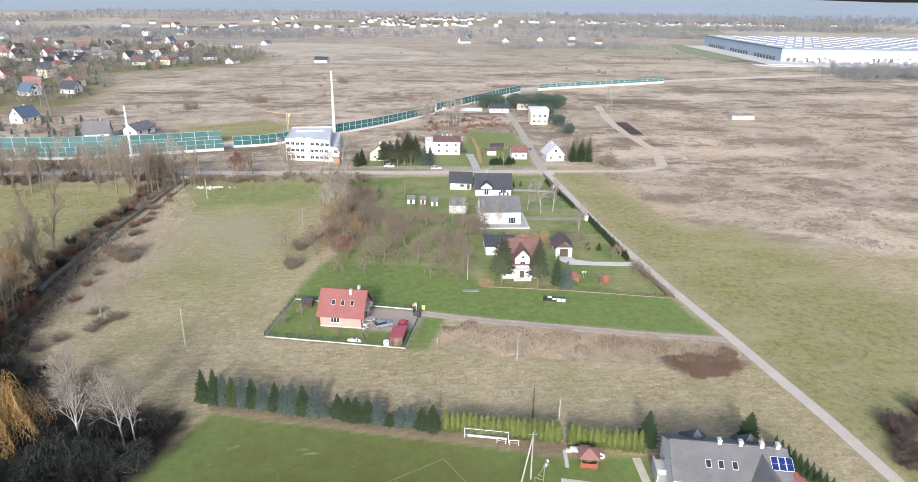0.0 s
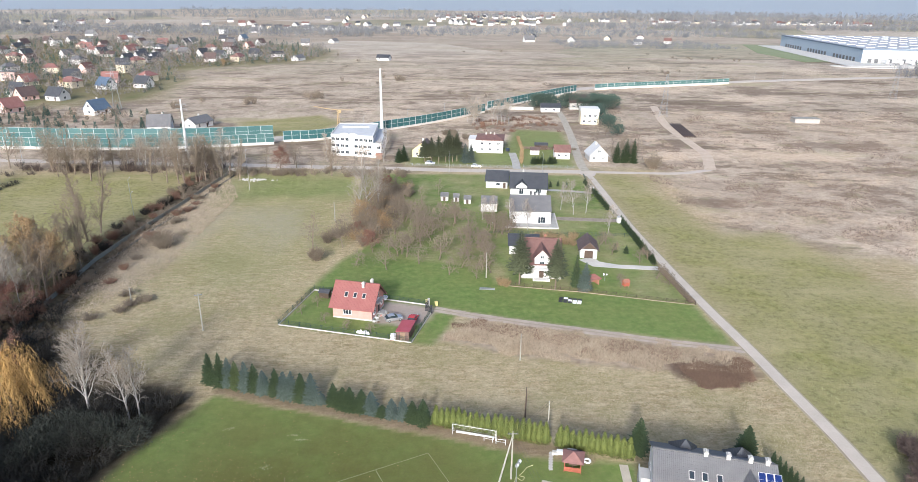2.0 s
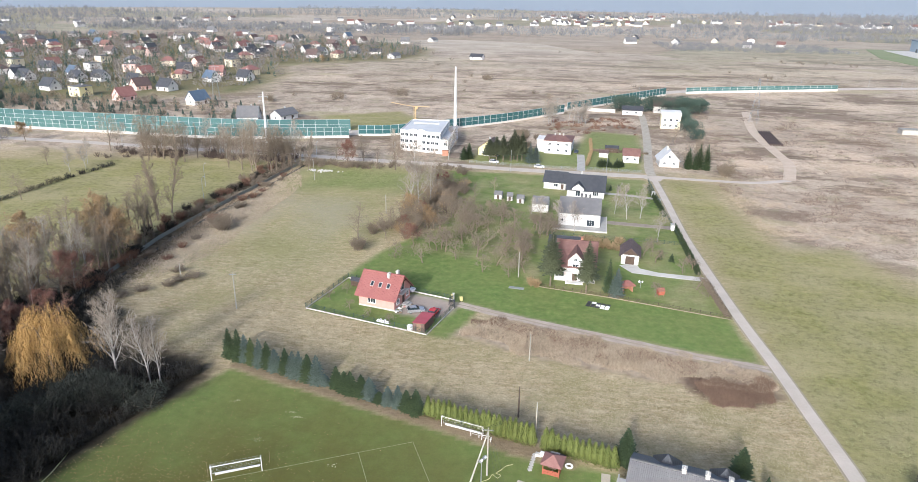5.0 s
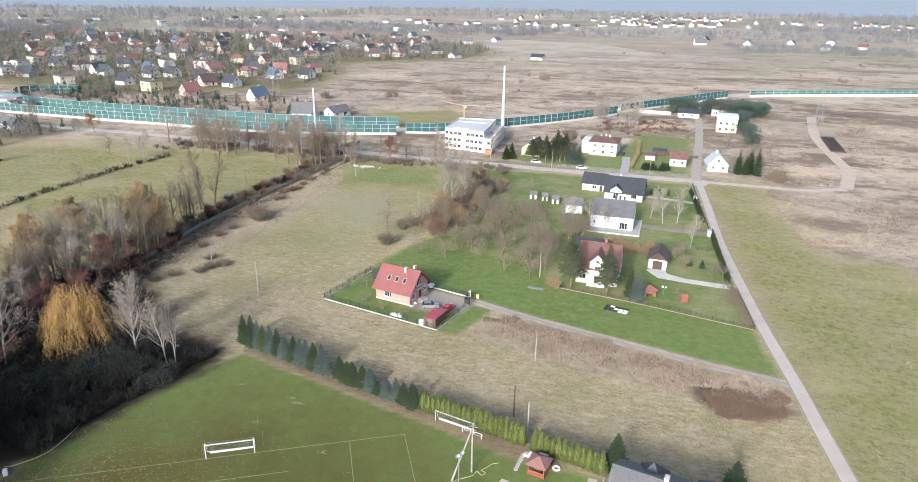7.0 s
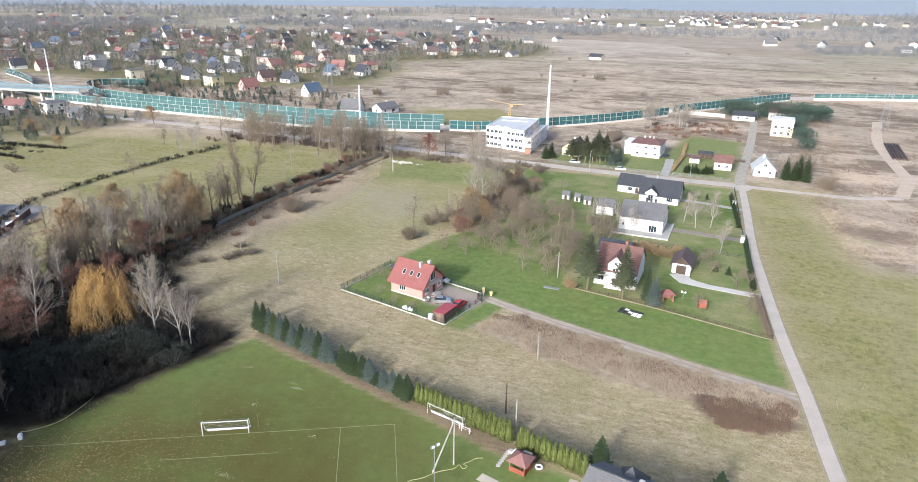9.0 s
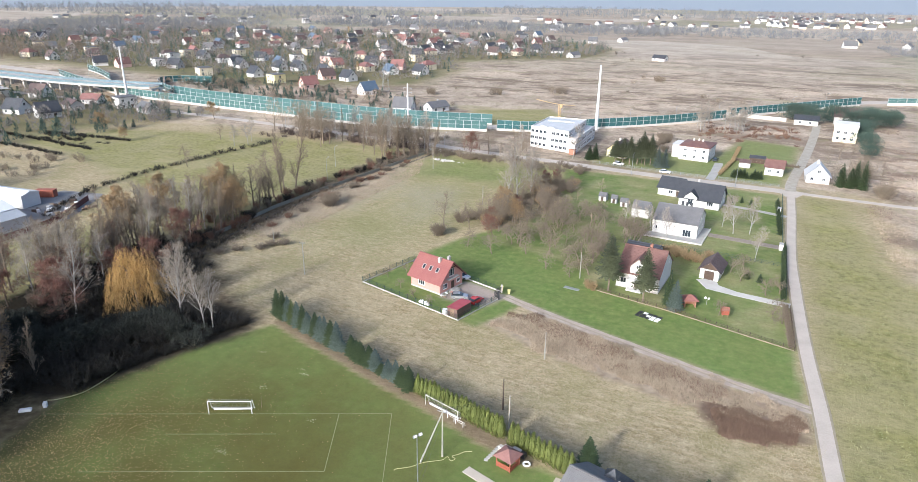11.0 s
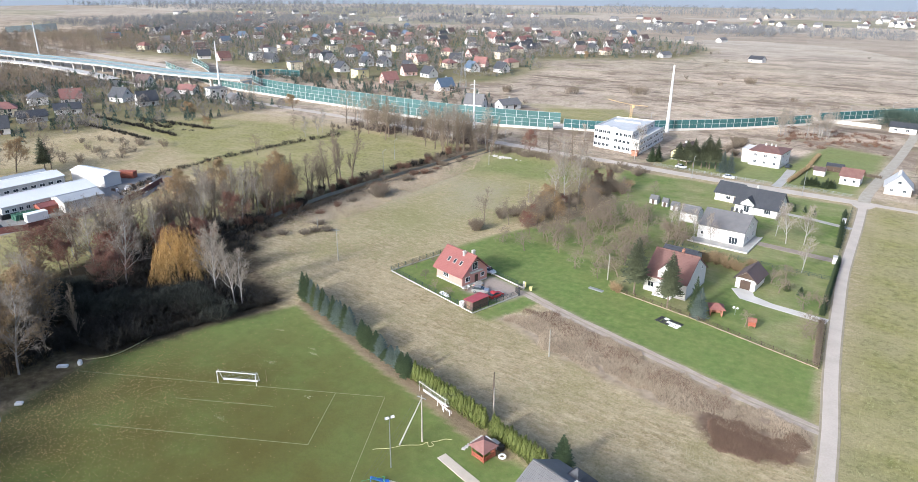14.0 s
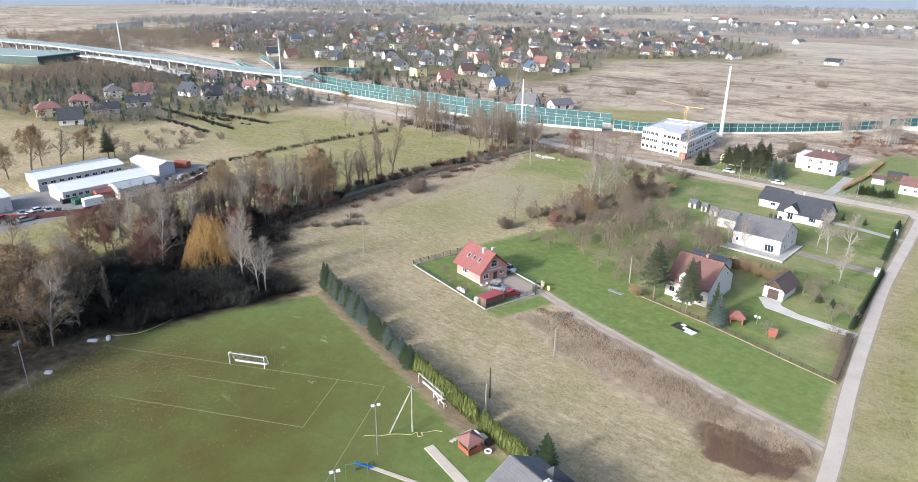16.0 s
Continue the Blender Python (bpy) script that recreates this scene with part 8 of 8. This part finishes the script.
part("slide", Shape().prism([(-0.2, 1.4), (0.0, 1.4), (2.1, 0.25), (2.5, 0.2), (2.5, 0.12), (2.0, 0.12), (-0.2, 1.3)], "y", 0.9, 1.4).box(-0.25, 0.95, 0, -0.15, 1.35, 1.298), surface("blue_plastic", (0.03, 0.12, 0.45), (0.05, 0.18, 0.55), 1, 8, 0.35, relief=0), sw, "bright blue plastic slide")

# ---- gardens ----
wire_fence("low brown garden fence along the lawn", [(21.5, 22.8), (25.4, 21.6), (40.8, 18.1), (47.2, 16.2), (58.7, 12.7), (67.2, 10.2)], 2.2, 1.0, DARKWOOD, rails=3, plinth=0.12)
wire_fence("brown garden fence beside the lane", [(67.2, 10.2), (66.6, 30.5)], 2.2, 1.2, DARKWOOD, rails=3)
wire_fence("thin wire fence beside the lane", [(66.0, 36.5), (65.4, 70), (65.6, 100), (65.8, 128)], 3.0, 1.2, WIREM, rails=3)
wire_fence("thin wire fence between gardens", [(66, 57), (46, 58.5), (22, 61)], 3.0, 1.1, WIREM, rails=3)
for x, y in ((65.0, 70.6), (64.6, 106.3)):
    pl = thing("gate_pillar", "white gate pillar with meter box", "pillar", pose(x, y, 0))
    part("pillar", Shape().box(-0.5, -0.9, 0, 0.5, 0.9, 1.7), PLASTER, pl)
    part("cap", Shape().box(-0.58, -0.98, 1.702, 0.58, 0.98, 1.82), GREYP, pl)
gb = thing("gazebo", "small red-roofed brick garden grill house", "gazebo", pose(45.3, 22.9, 0, 0, 0, 20))
part("wall", Shape().box(-1.3, 0.9, 0, 1.3, 1.1, 1.7).box(-1.3, -1.1, 0, -1.1, 0.898, 1.7).box(1.1, -1.1, 0, 1.3, 0.898, 1.7), BRICK, gb)
part("roof", hip_roof(2.6, 2.4, 1.9, 2.8, 0.4, 0.3), surface("red_shingle", (0.19, 0.075, 0.06), (0.27, 0.12, 0.1), 1, 8, 0.8), gb)
ph = thing("playhouse", "red wooden playhouse on short posts", "playhouse", pose(53.2, 20.6, 0, 0, 0, 15))
for x in (-0.6, 0.6):
    for y in (-0.5, 0.5):
        part("post", Shape().box(x - 0.05, y - 0.05, 0, x + 0.05, y + 0.05, 0.6), WOOD, ph)
part("cabin", Shape().box(-0.75, -0.65, 0.602, 0.75, 0.65, 1.7), REDWOOD, ph)
part("roof", gable_roof(1.5, 1.3, 1.7, 2.2, 0.12, 0.12, 0.06), surface("orange_board", (0.22, 0.085, 0.06), (0.3, 0.14, 0.1), 1, 8, 0.8), ph)
ld = thing("satellite_dish", "white dish and lamp on a post in the lawn", "dish", pose(49.0, 24.9, 0))
part("post", Shape().tube((0, 0, 0), (0, 0, 1.7), 0.05, 0.05, 6), STEEL, ld)
part("dish", Shape().tube((-0.4, 0, 1.75), (-0.25, -0.2, 1.8), 0.32, 0.18, 10).tube((0.35, 0, 1.7), (0.5, -0.15, 1.75), 0.26, 0.15, 10), WHITE, ld)
o = Vector((34.6, 12.7, 0))
ux, uy = Vector((5.4, -1.5, 0)) / 5, Vector((0.9, 2.9, 0)) / 3
for i in range(5):
    for j in range(3):
        mt = WHITE if (i, j) in ((4, 0), (3, 0), (3, 1), (2, 1), (1, 2), (4, 1)) else BLACK
        if (i + j) % 4 == 3 and mt is BLACK:
            continue
        c0 = o + ux * (i + 0.5) + uy * (j + 0.5)
        solid("building_sheet", Shape().box(-0.48, -0.42, 0, 0.48, 0.42, 0.06).box(-0.44, -0.38, 0.061, 0.44, 0.38, 0.09), mt, "white building sheet laid out on the lawn" if mt is WHITE else "black building sheet laid out on the lawn", "sheet", "", pose(c0.x, c0.y, -0.04, 0, 0, -15), "sheets on the lawn")
solid("building_sheet", Shape().box(-1.9, -0.6, 0, 1.9, 0.6, 0.08).box(-1.7, -0.5, 0.081, 1.5, 0.4, 0.14), STEEL, "grey metal sheets lying on the lawn", "sheet", "", pose(18.2, 20.5, -0.04, 0, 0, -8))
car("white car parked on the village road", 4.3, 146.6, -6, C_WHITE)
car("white car parked on the village road", 23.6, 141.4, -5, C_WHITE)
car("dark car parked beside the white house", 40.3, 171.5, 80, C_DARK)

# ---- ditch fence of concrete panels ----
MOSSY = surface("mossy_concrete", (0.17, 0.17, 0.135), (0.3, 0.295, 0.25), 0.4, 5, 0.95)
cf = thing("concrete_fence", "weathered concrete panel fence along the ditch", "fence", pose(0, 0, 0))
for x, y, a in along([(-75.5, 131), (-79.9, 94), (-84.2, 62), (-86.3, 40), (-85.8, 20), (-85.0, 2), (-83.5, -8)], 2.1):
    part("fence_post", shared("cpost", lambda: Shape().box(-0.08, -0.08, 0, 0.08, 0.08, 1.35).mesh("fence_post", MOSSY)), None, cf, at=pose(x, y, 0, 0, 0, a))
    for k in range(2):
        part("fence_panel", shared("cpanel", lambda: Shape().box(0.085, -0.035, 0.01, 2.015, 0.035, 0.57).box(0.2, -0.05, 0.1, 1.9, -0.036, 0.48).mesh("fence_panel", MOSSY)), None, cf, at=pose(x, y, 0.05 + k * 0.58, 0, 0, a))
DITCHB = [(-80.2 - 3.4 * math.sin((y + 5) / 130 * 3.1) + WR.gauss(0, 1.2), y, WR.uniform(1.0, 2.0), WR.uniform(0.8, 2.0)) for y in (WR.uniform(-12, 128) for _ in range(110))]
shrub_mass(DITCHB, TWIG, "brown brush along the ditch", "ditch_brush", 8)
solid("ditch", ribbon(smooth([(-73.0, 131), (-77.2, 94), (-81.2, 62), (-83, 40), (-82.4, 20), (-81, 0), (-76, -20)]), 0.9, 0.01, 0.05), surface("dark_wet_earth", (0.03, 0.028, 0.02), (0.07, 0.06, 0.04), 0.5, 4, 0.6), "dark wet ditch beside the fence", "ditch")
cv = thing("culvert", "concrete culvert head at the road", "culvert", pose(-74.5, 136, 0, 0, 0, 0))
part("head_wall", Shape().box(-3, -0.2, 0, 3, 0.2, 1.1), PALE_CONCRETE, cv)
rub = random.Random(9)
for i in range(60):
    r = rub.uniform(0.2, 0.7)
    s = Shape().tube((0, 0, 0), (0, 0, r * 0.7), r, r * 0.45, 6)
    solid("rubble_stone", s, PALE_CONCRETE, "pale broken concrete piece in a rubble heap", "stone", "", pose(-64 + rub.gauss(0, 2.6), 121.8 + rub.gauss(0, 1.0), -0.05, 0, 0, rub.random() * 180), "rubble heap")

# ---- lattice pylons, crane and lamps in the distance ----
def pylon(x, y, h, turn):
    ob = thing("lattice_pylon", "grey lattice power pylon on the plain", "pylon", pose(x, y, 0, 0, 0, turn))
    w = h * 0.09
    at = lambda cx, cy, f: (cx * w * (1 - 0.85 * f), cy * w * (1 - 0.85 * f), h * f)
    for cx, cy in ((-1, -1), (1, -1), (1, 1), (-1, 1)):
        part("leg", Shape().tube(at(cx, cy, 0), at(cx, cy, 1), 0.07, 0.045, 4), STEEL, ob)
    s = Shape()
    for k in range(8):
        f0, f1 = k / 8, (k + 1) / 8
        for (a, b), (c, d_) in (((-1, -1), (1, -1)), ((1, -1), (1, 1)), ((1, 1), (-1, 1)), ((-1, 1), (-1, -1))):
            s.tube(at(a, b, f0), at(c, d_, f1), 0.025, 0.025, 3).tube(at(c, d_, f0), at(a, b, f1), 0.025, 0.025, 3)
    part("bracing", s, STEEL, ob)
    for f in (0.72, 0.83, 0.94):
        part("cross_arm", Shape().tube((-h * 0.14, 0, h * f), (h * 0.14, 0, h * f), 0.1, 0.1, 4), STEEL, ob)


for x, y, h, a in ((-184, 283, 25, 20), (143.4, 261.5, 25, 60), (-430, 250, 30, 30), (330, 330, 24, 70), (-700, 330, 30, 10)):
    pylon(x, y, h, a)
cr_ = thing("tower_crane", "small yellow self-erecting crane behind the office block", "crane", pose(-44.4, 227.8, 0))
CY = surface("crane_yellow", (0.52, 0.36, 0.16), (0.62, 0.45, 0.24), 1, 8, 0.5, relief=0)
for cx, cy in ((-0.45, -0.45), (0.45, -0.45), (0.45, 0.45), (-0.45, 0.45)):
    part("mast_leg", Shape().tube((cx, cy, 0), (cx, cy, 9.0), 0.09, 0.09, 4), CY, cr_)
lat = Shape()
for k in range(9):
    lat.tube((-0.45, -0.45, k), (0.45, -0.45, k + 1), 0.06, 0.06, 3).tube((0.45, -0.45, k), (0.45, 0.45, k + 1), 0.06, 0.06, 3)
part("bracing", lat, CY, cr_)
part("jib", Shape().path([(8, 2.4, 8.7), (0, 0, 9.1), (-6, -2, 10.2), (-12, -4, 11.6)], 0.17, 4), CY, cr_)
part("cab", Shape().box(0.52, -0.5, 7.6, 1.5, 0.5, 8.9), CY, cr_)


def street_lamp(x, y, turn, h=8.0):
    ob = thing("street_lamp", "slim grey street lamp with bent arm", "street lamp", pose(x, y, 0, 0, 0, turn), "street lamps")
    part("pole", shared(("slp", h), lambda: Shape().tube((0, 0, 0), (0, 0, h), 0.1, 0.06, 6).mesh("pole", STEEL)), None, ob)
    part("arm", shared(("sla", h), lambda: Shape().tube((0, 0, h - 0.05), (1.4, 0, h + 0.35), 0.05, 0.04, 5).mesh("arm", STEEL)), None, ob)
    part("lamp_head", shared(("slh", h), lambda: Shape().box(1.35, -0.12, h + 0.28, 2.0, 0.12, h + 0.42).mesh("lamp_head", GREYP)), None, ob)


for x, y, a in along([(-30, 216), (-6, 238), (40, 286), (98, 356), (130, 384), (240, 422), (320, 446)], 30):
    street_lamp(x, y, a - 90)
for x, y in ((-98.7, 93.6), (-90.8, 76.3), (-70, 136), (-120, 143), (-165, 148), (12, 133), (50, 131.5)):
    street_lamp(x, y, 90)
for i in range(5):
    solid("pipe", Shape().tube((0, -17, 0.5), (0, 17, 0.5), 0.5, 0.5, 8), surface("rusty_black_pipe", (0.05, 0.035, 0.03), (0.11, 0.075, 0.06), 0.4, 4, 0.7), "long dark steel pipe lying on the heath", "pipe", "", pose(137 + i * 1.3, 219, 0, 0, 0, -7), "pipes on the heath")
ls = thing("low_building", "low pale concrete building on the heath", "building", pose(221, 245, 0, 0, 0, -4))
part("wall", Shape().box(-7, -3, 0, 7, 3, 2.4), CONCRETE, ls)
part("roof", Shape().box(-7.3, -3.3, 2.402, 7.3, 3.3, 2.7), surface("weathered_felt", (0.2, 0.2, 0.18), (0.32, 0.31, 0.28), 0.4, 5, 0.9), ls)

# hedge lines and young trees in the western fields
HEDGE = []
for x, y, a in along([(-146, 3), (-159, 31), (-159.5, 57), (-156, 90), (-150, 118)], 2.6):
    HEDGE.append((x, y + WR.gauss(0, 0.6), WR.uniform(1.3, 2.2), WR.uniform(1.2, 2.2)))
for line in ([(-276, 63), (-245, 62), (-215, 60)], [(-298, 79), (-255, 76), (-211, 72)], [(-262, 88), (-236, 90), (-210, 92)]):
    for x, y, a in along(line, 1.6):
        HEDGE.append((x, y + WR.gauss(0, 0.5), 1.4, 1.5))
for i in range(26):
    HEDGE.append((WR.uniform(-258, -214), WR.uniform(78, 92), WR.uniform(1.4, 2.4), WR.uniform(1.0, 2.0)))
shrub_mass(HEDGE, DTWIG, "dark overgrown hedge between the fields", "field_hedge", 6)
for x, y, h in ((-160, 104.5, 9), (-161, 117, 10), (-157, 110, 9), (-142, 141, 11), (-128, 138, 12), (-114.5, 140, 13), (-104, 138.5, 14), (-110, 136, 12), (-97, 134.7, 15), (-79, 134.2, 16), (-86, 136, 14), (-92, 133, 13)):
    birch(x, y, h, "slim bare birch at the field edge")
for x, y, h in ((-175.7, 112.8, 7), (-152, 68, 8), (-118, 44, 9), (-112, 30, 10), (-125, 20, 9), (-128, 8, 9), (-118, -8, 10), (-122, -26, 9), (-112, -20, 11)):
    brown_tree(x, y, h)
rusty_tree(-239, 102, 9, "round tree with yellow autumn leaves", OCHRE, "ochre")
rusty_tree(-212, 91, 6, "round tree with yellow autumn leaves", OCHRE, "ochre")
rusty_tree(-214, 150, 9, "tree with orange autumn leaves by the barrier", OCHRE, "ochre")

# ---- gardens north of the village road ----
shrub_mass([(x, y, 0.9, 1.5) for x, y, a in along([(43.5, 148), (47.0, 172), (48.5, 200)], 0.9)], OTWIG, "ochre clipped garden hedge", "garden_hedge", 16)
shrub_mass([(x, y, 0.9, 1.4) for x, y, a in along([(48, 176), (66, 174), (73, 173)], 0.9)], TWIG, "brown hedge between the lawns", "garden_hedge", 17)
for x, y, a in along([(48.6, 146.5), (58, 145.6)], 1.6):
    spruce(x, y + 1.5, 2.4, "green", 1.0, "small dark conifer behind the road fence")
solid("house_drive", ribbon([(40.5, 139.0), (41.5, 152), (42.0, 168)], 3.2, 0.035), CONCRETE, "grey drive beside the white house", "driveway")
wire_fence("thin grey fence along the village road", [(-6, 144.5), (20, 142.0), (39, 140.2)], 3.0, 1.2, STEEL, rails=3)
wire_fence("thin grey fence along the garden road", [(43.5, 141.0), (65, 139.2)], 3.0, 1.2, STEEL, rails=3)
house("small pale garden hut with grey roof", pose(52, 166, 0, 0, 0, -6), 4.0, 3.0, 2.0, 2.9, PLASTER, R_BROWN, name="garden_hut", category="hut", plinth=False, ox=0.2, oy=0.2)
house("dark open garden shelter on the lawn", pose(56.5, 176, 0, 0, 0, -6), 6.0, 3.0, 2.1, 2.8, DARKWOOD, R_DARK, name="garden_hut", category="hut", plinth=False, ox=0.2, oy=0.2)
shrub_mass([(WR.uniform(28, 74), WR.uniform(216, 262), WR.uniform(1.5, 2.8), WR.uniform(0.8, 2.0)) for _ in range(90)], RTWIG, "low reddish scrub before the far houses", "field_scrub", 18)
for i in range(16):
    shrub(WR.uniform(12, 26), WR.uniform(178, 210), 2.2, 2.8, "brown")
for i in range(10):
    brown_tree(WR.uniform(84, 96), WR.uniform(150, 165), WR.uniform(5, 8))
shrub_mass([(WR.uniform(-160, -80), 158 + WR.gauss(0, 3), WR.uniform(1.5, 2.5), WR.uniform(1.2, 2.6)) for _ in range(60)] + [(WR.uniform(-75, -5), 134 + WR.gauss(0, 1.6), WR.uniform(1.4, 2.4), WR.uniform(1.0, 2.4)) for _ in range(50)], TWIG, "brown brush beside the village road", "roadside_brush", 9)

# ---- fallen leaves on the pitch, worn tufts, heath growth ----
def flakes(name, label, mat, count, seed, cx, cy, sx, sy, size, ring):
    rng = random.Random(seed)
    s = Shape()
    xx = np.array([rng.gauss(cx, sx) for _ in range(count)])
    yy = np.array([rng.gauss(cy, sy) for _ in range(count)])
    ok = inside(xx, yy, ring) > 0.2
    for x, y in zip(xx[ok], yy[ok]):
        a, r = rng.random() * 6.283, size * rng.uniform(0.6, 1.4)
        s.poly([(x + r * math.cos(a + k * 1.57), y + r * math.sin(a + k * 1.57), -0.03 + 0.02 * rng.random()) for k in range(4)])
    solid(name, s, mat, label, "leaves", "stuff")


LEAFL = surface("fallen_leaf", (0.2, 0.12, 0.05), (0.42, 0.3, 0.14), 0.5, 5, 0.9, relief=0, island=0.6)
flakes("fallen_leaves", "fallen ochre leaves scattered over the pitch", LEAFL, 9000, 71, -50, -84, 12, 16, 0.09, PITCH)
flakes("fallen_leaves", "fallen ochre leaves scattered over the pitch", LEAFL, 5000, 72, -34, -70, 12, 14, 0.08, PITCH)
PALE_TURF = surface("pale_dry_turf", (0.36, 0.34, 0.22), (0.5, 0.47, 0.34), 0.5, 5, 0.95, relief=0, island=0.4)
for i, (x, y) in enumerate(((-19, -37), (-17.5, -38.2), (-22, -45), (-8, -49.5), (-30, -35), (-16, -62))):
    flakes("worn_turf", "pale worn scuff on the pitch turf", PALE_TURF, 16 + 5 * (i * 7 % 4), 80 + i, x, y, 0.4 + 0.1 * (i % 3), 0.25, 0.07, PITCH)
HEATHD = surface("heath_stems", (0.12, 0.085, 0.065), (0.24, 0.18, 0.135), 0.2, 3, 0.95, relief=0, island=0.5)


def heath_growth(count, seed, mat, label, sign, h):
    rng = random.Random(seed)
    s = Shape()
    for i in range(count):
        x = 88 + 300 * rng.random() ** 1.3
        y = 10 + 270 * rng.random() ** 1.1
        if (y < 60 and x < 128 + (60 - y) * 0.6) or abs(x - 131) < 9 and y > 130 or 128 < y < 139 and x < 130 or (x < 104 and y > 138) or x < 92 + max(0, 75 - y):
            continue
        v = noise.noise((x * 0.035, y * 0.06, 13.0)) + 0.45 * noise.noise((x * 0.14, y * 0.2, 3.0))
        if sign * v < 0.16:
            continue
        for _ in range(4):
            d = Vector((rng.gauss(0, 0.5), rng.gauss(0, 0.5), 1)).normalized()
            blade(s, Vector((x + rng.gauss(0, 0.4), y + rng.gauss(0, 0.4), -0.1)), d, h * rng.uniform(0.5, 1.3), 0.13, rng)
    solid("heath_growth", s, mat, label, "heath", "stuff")


heath_growth(60000, 91, HEATHD, "dark brown dead stems in drifts on the heath", 1, 0.9)
heath_growth(40000, 92, surface("pale_heath_reed", (0.33, 0.26, 0.19), (0.48, 0.38, 0.28), 0.2, 3, 0.95, relief=0, island=0.5), "pale dry reed in drifts on the heath", -1, 0.7)
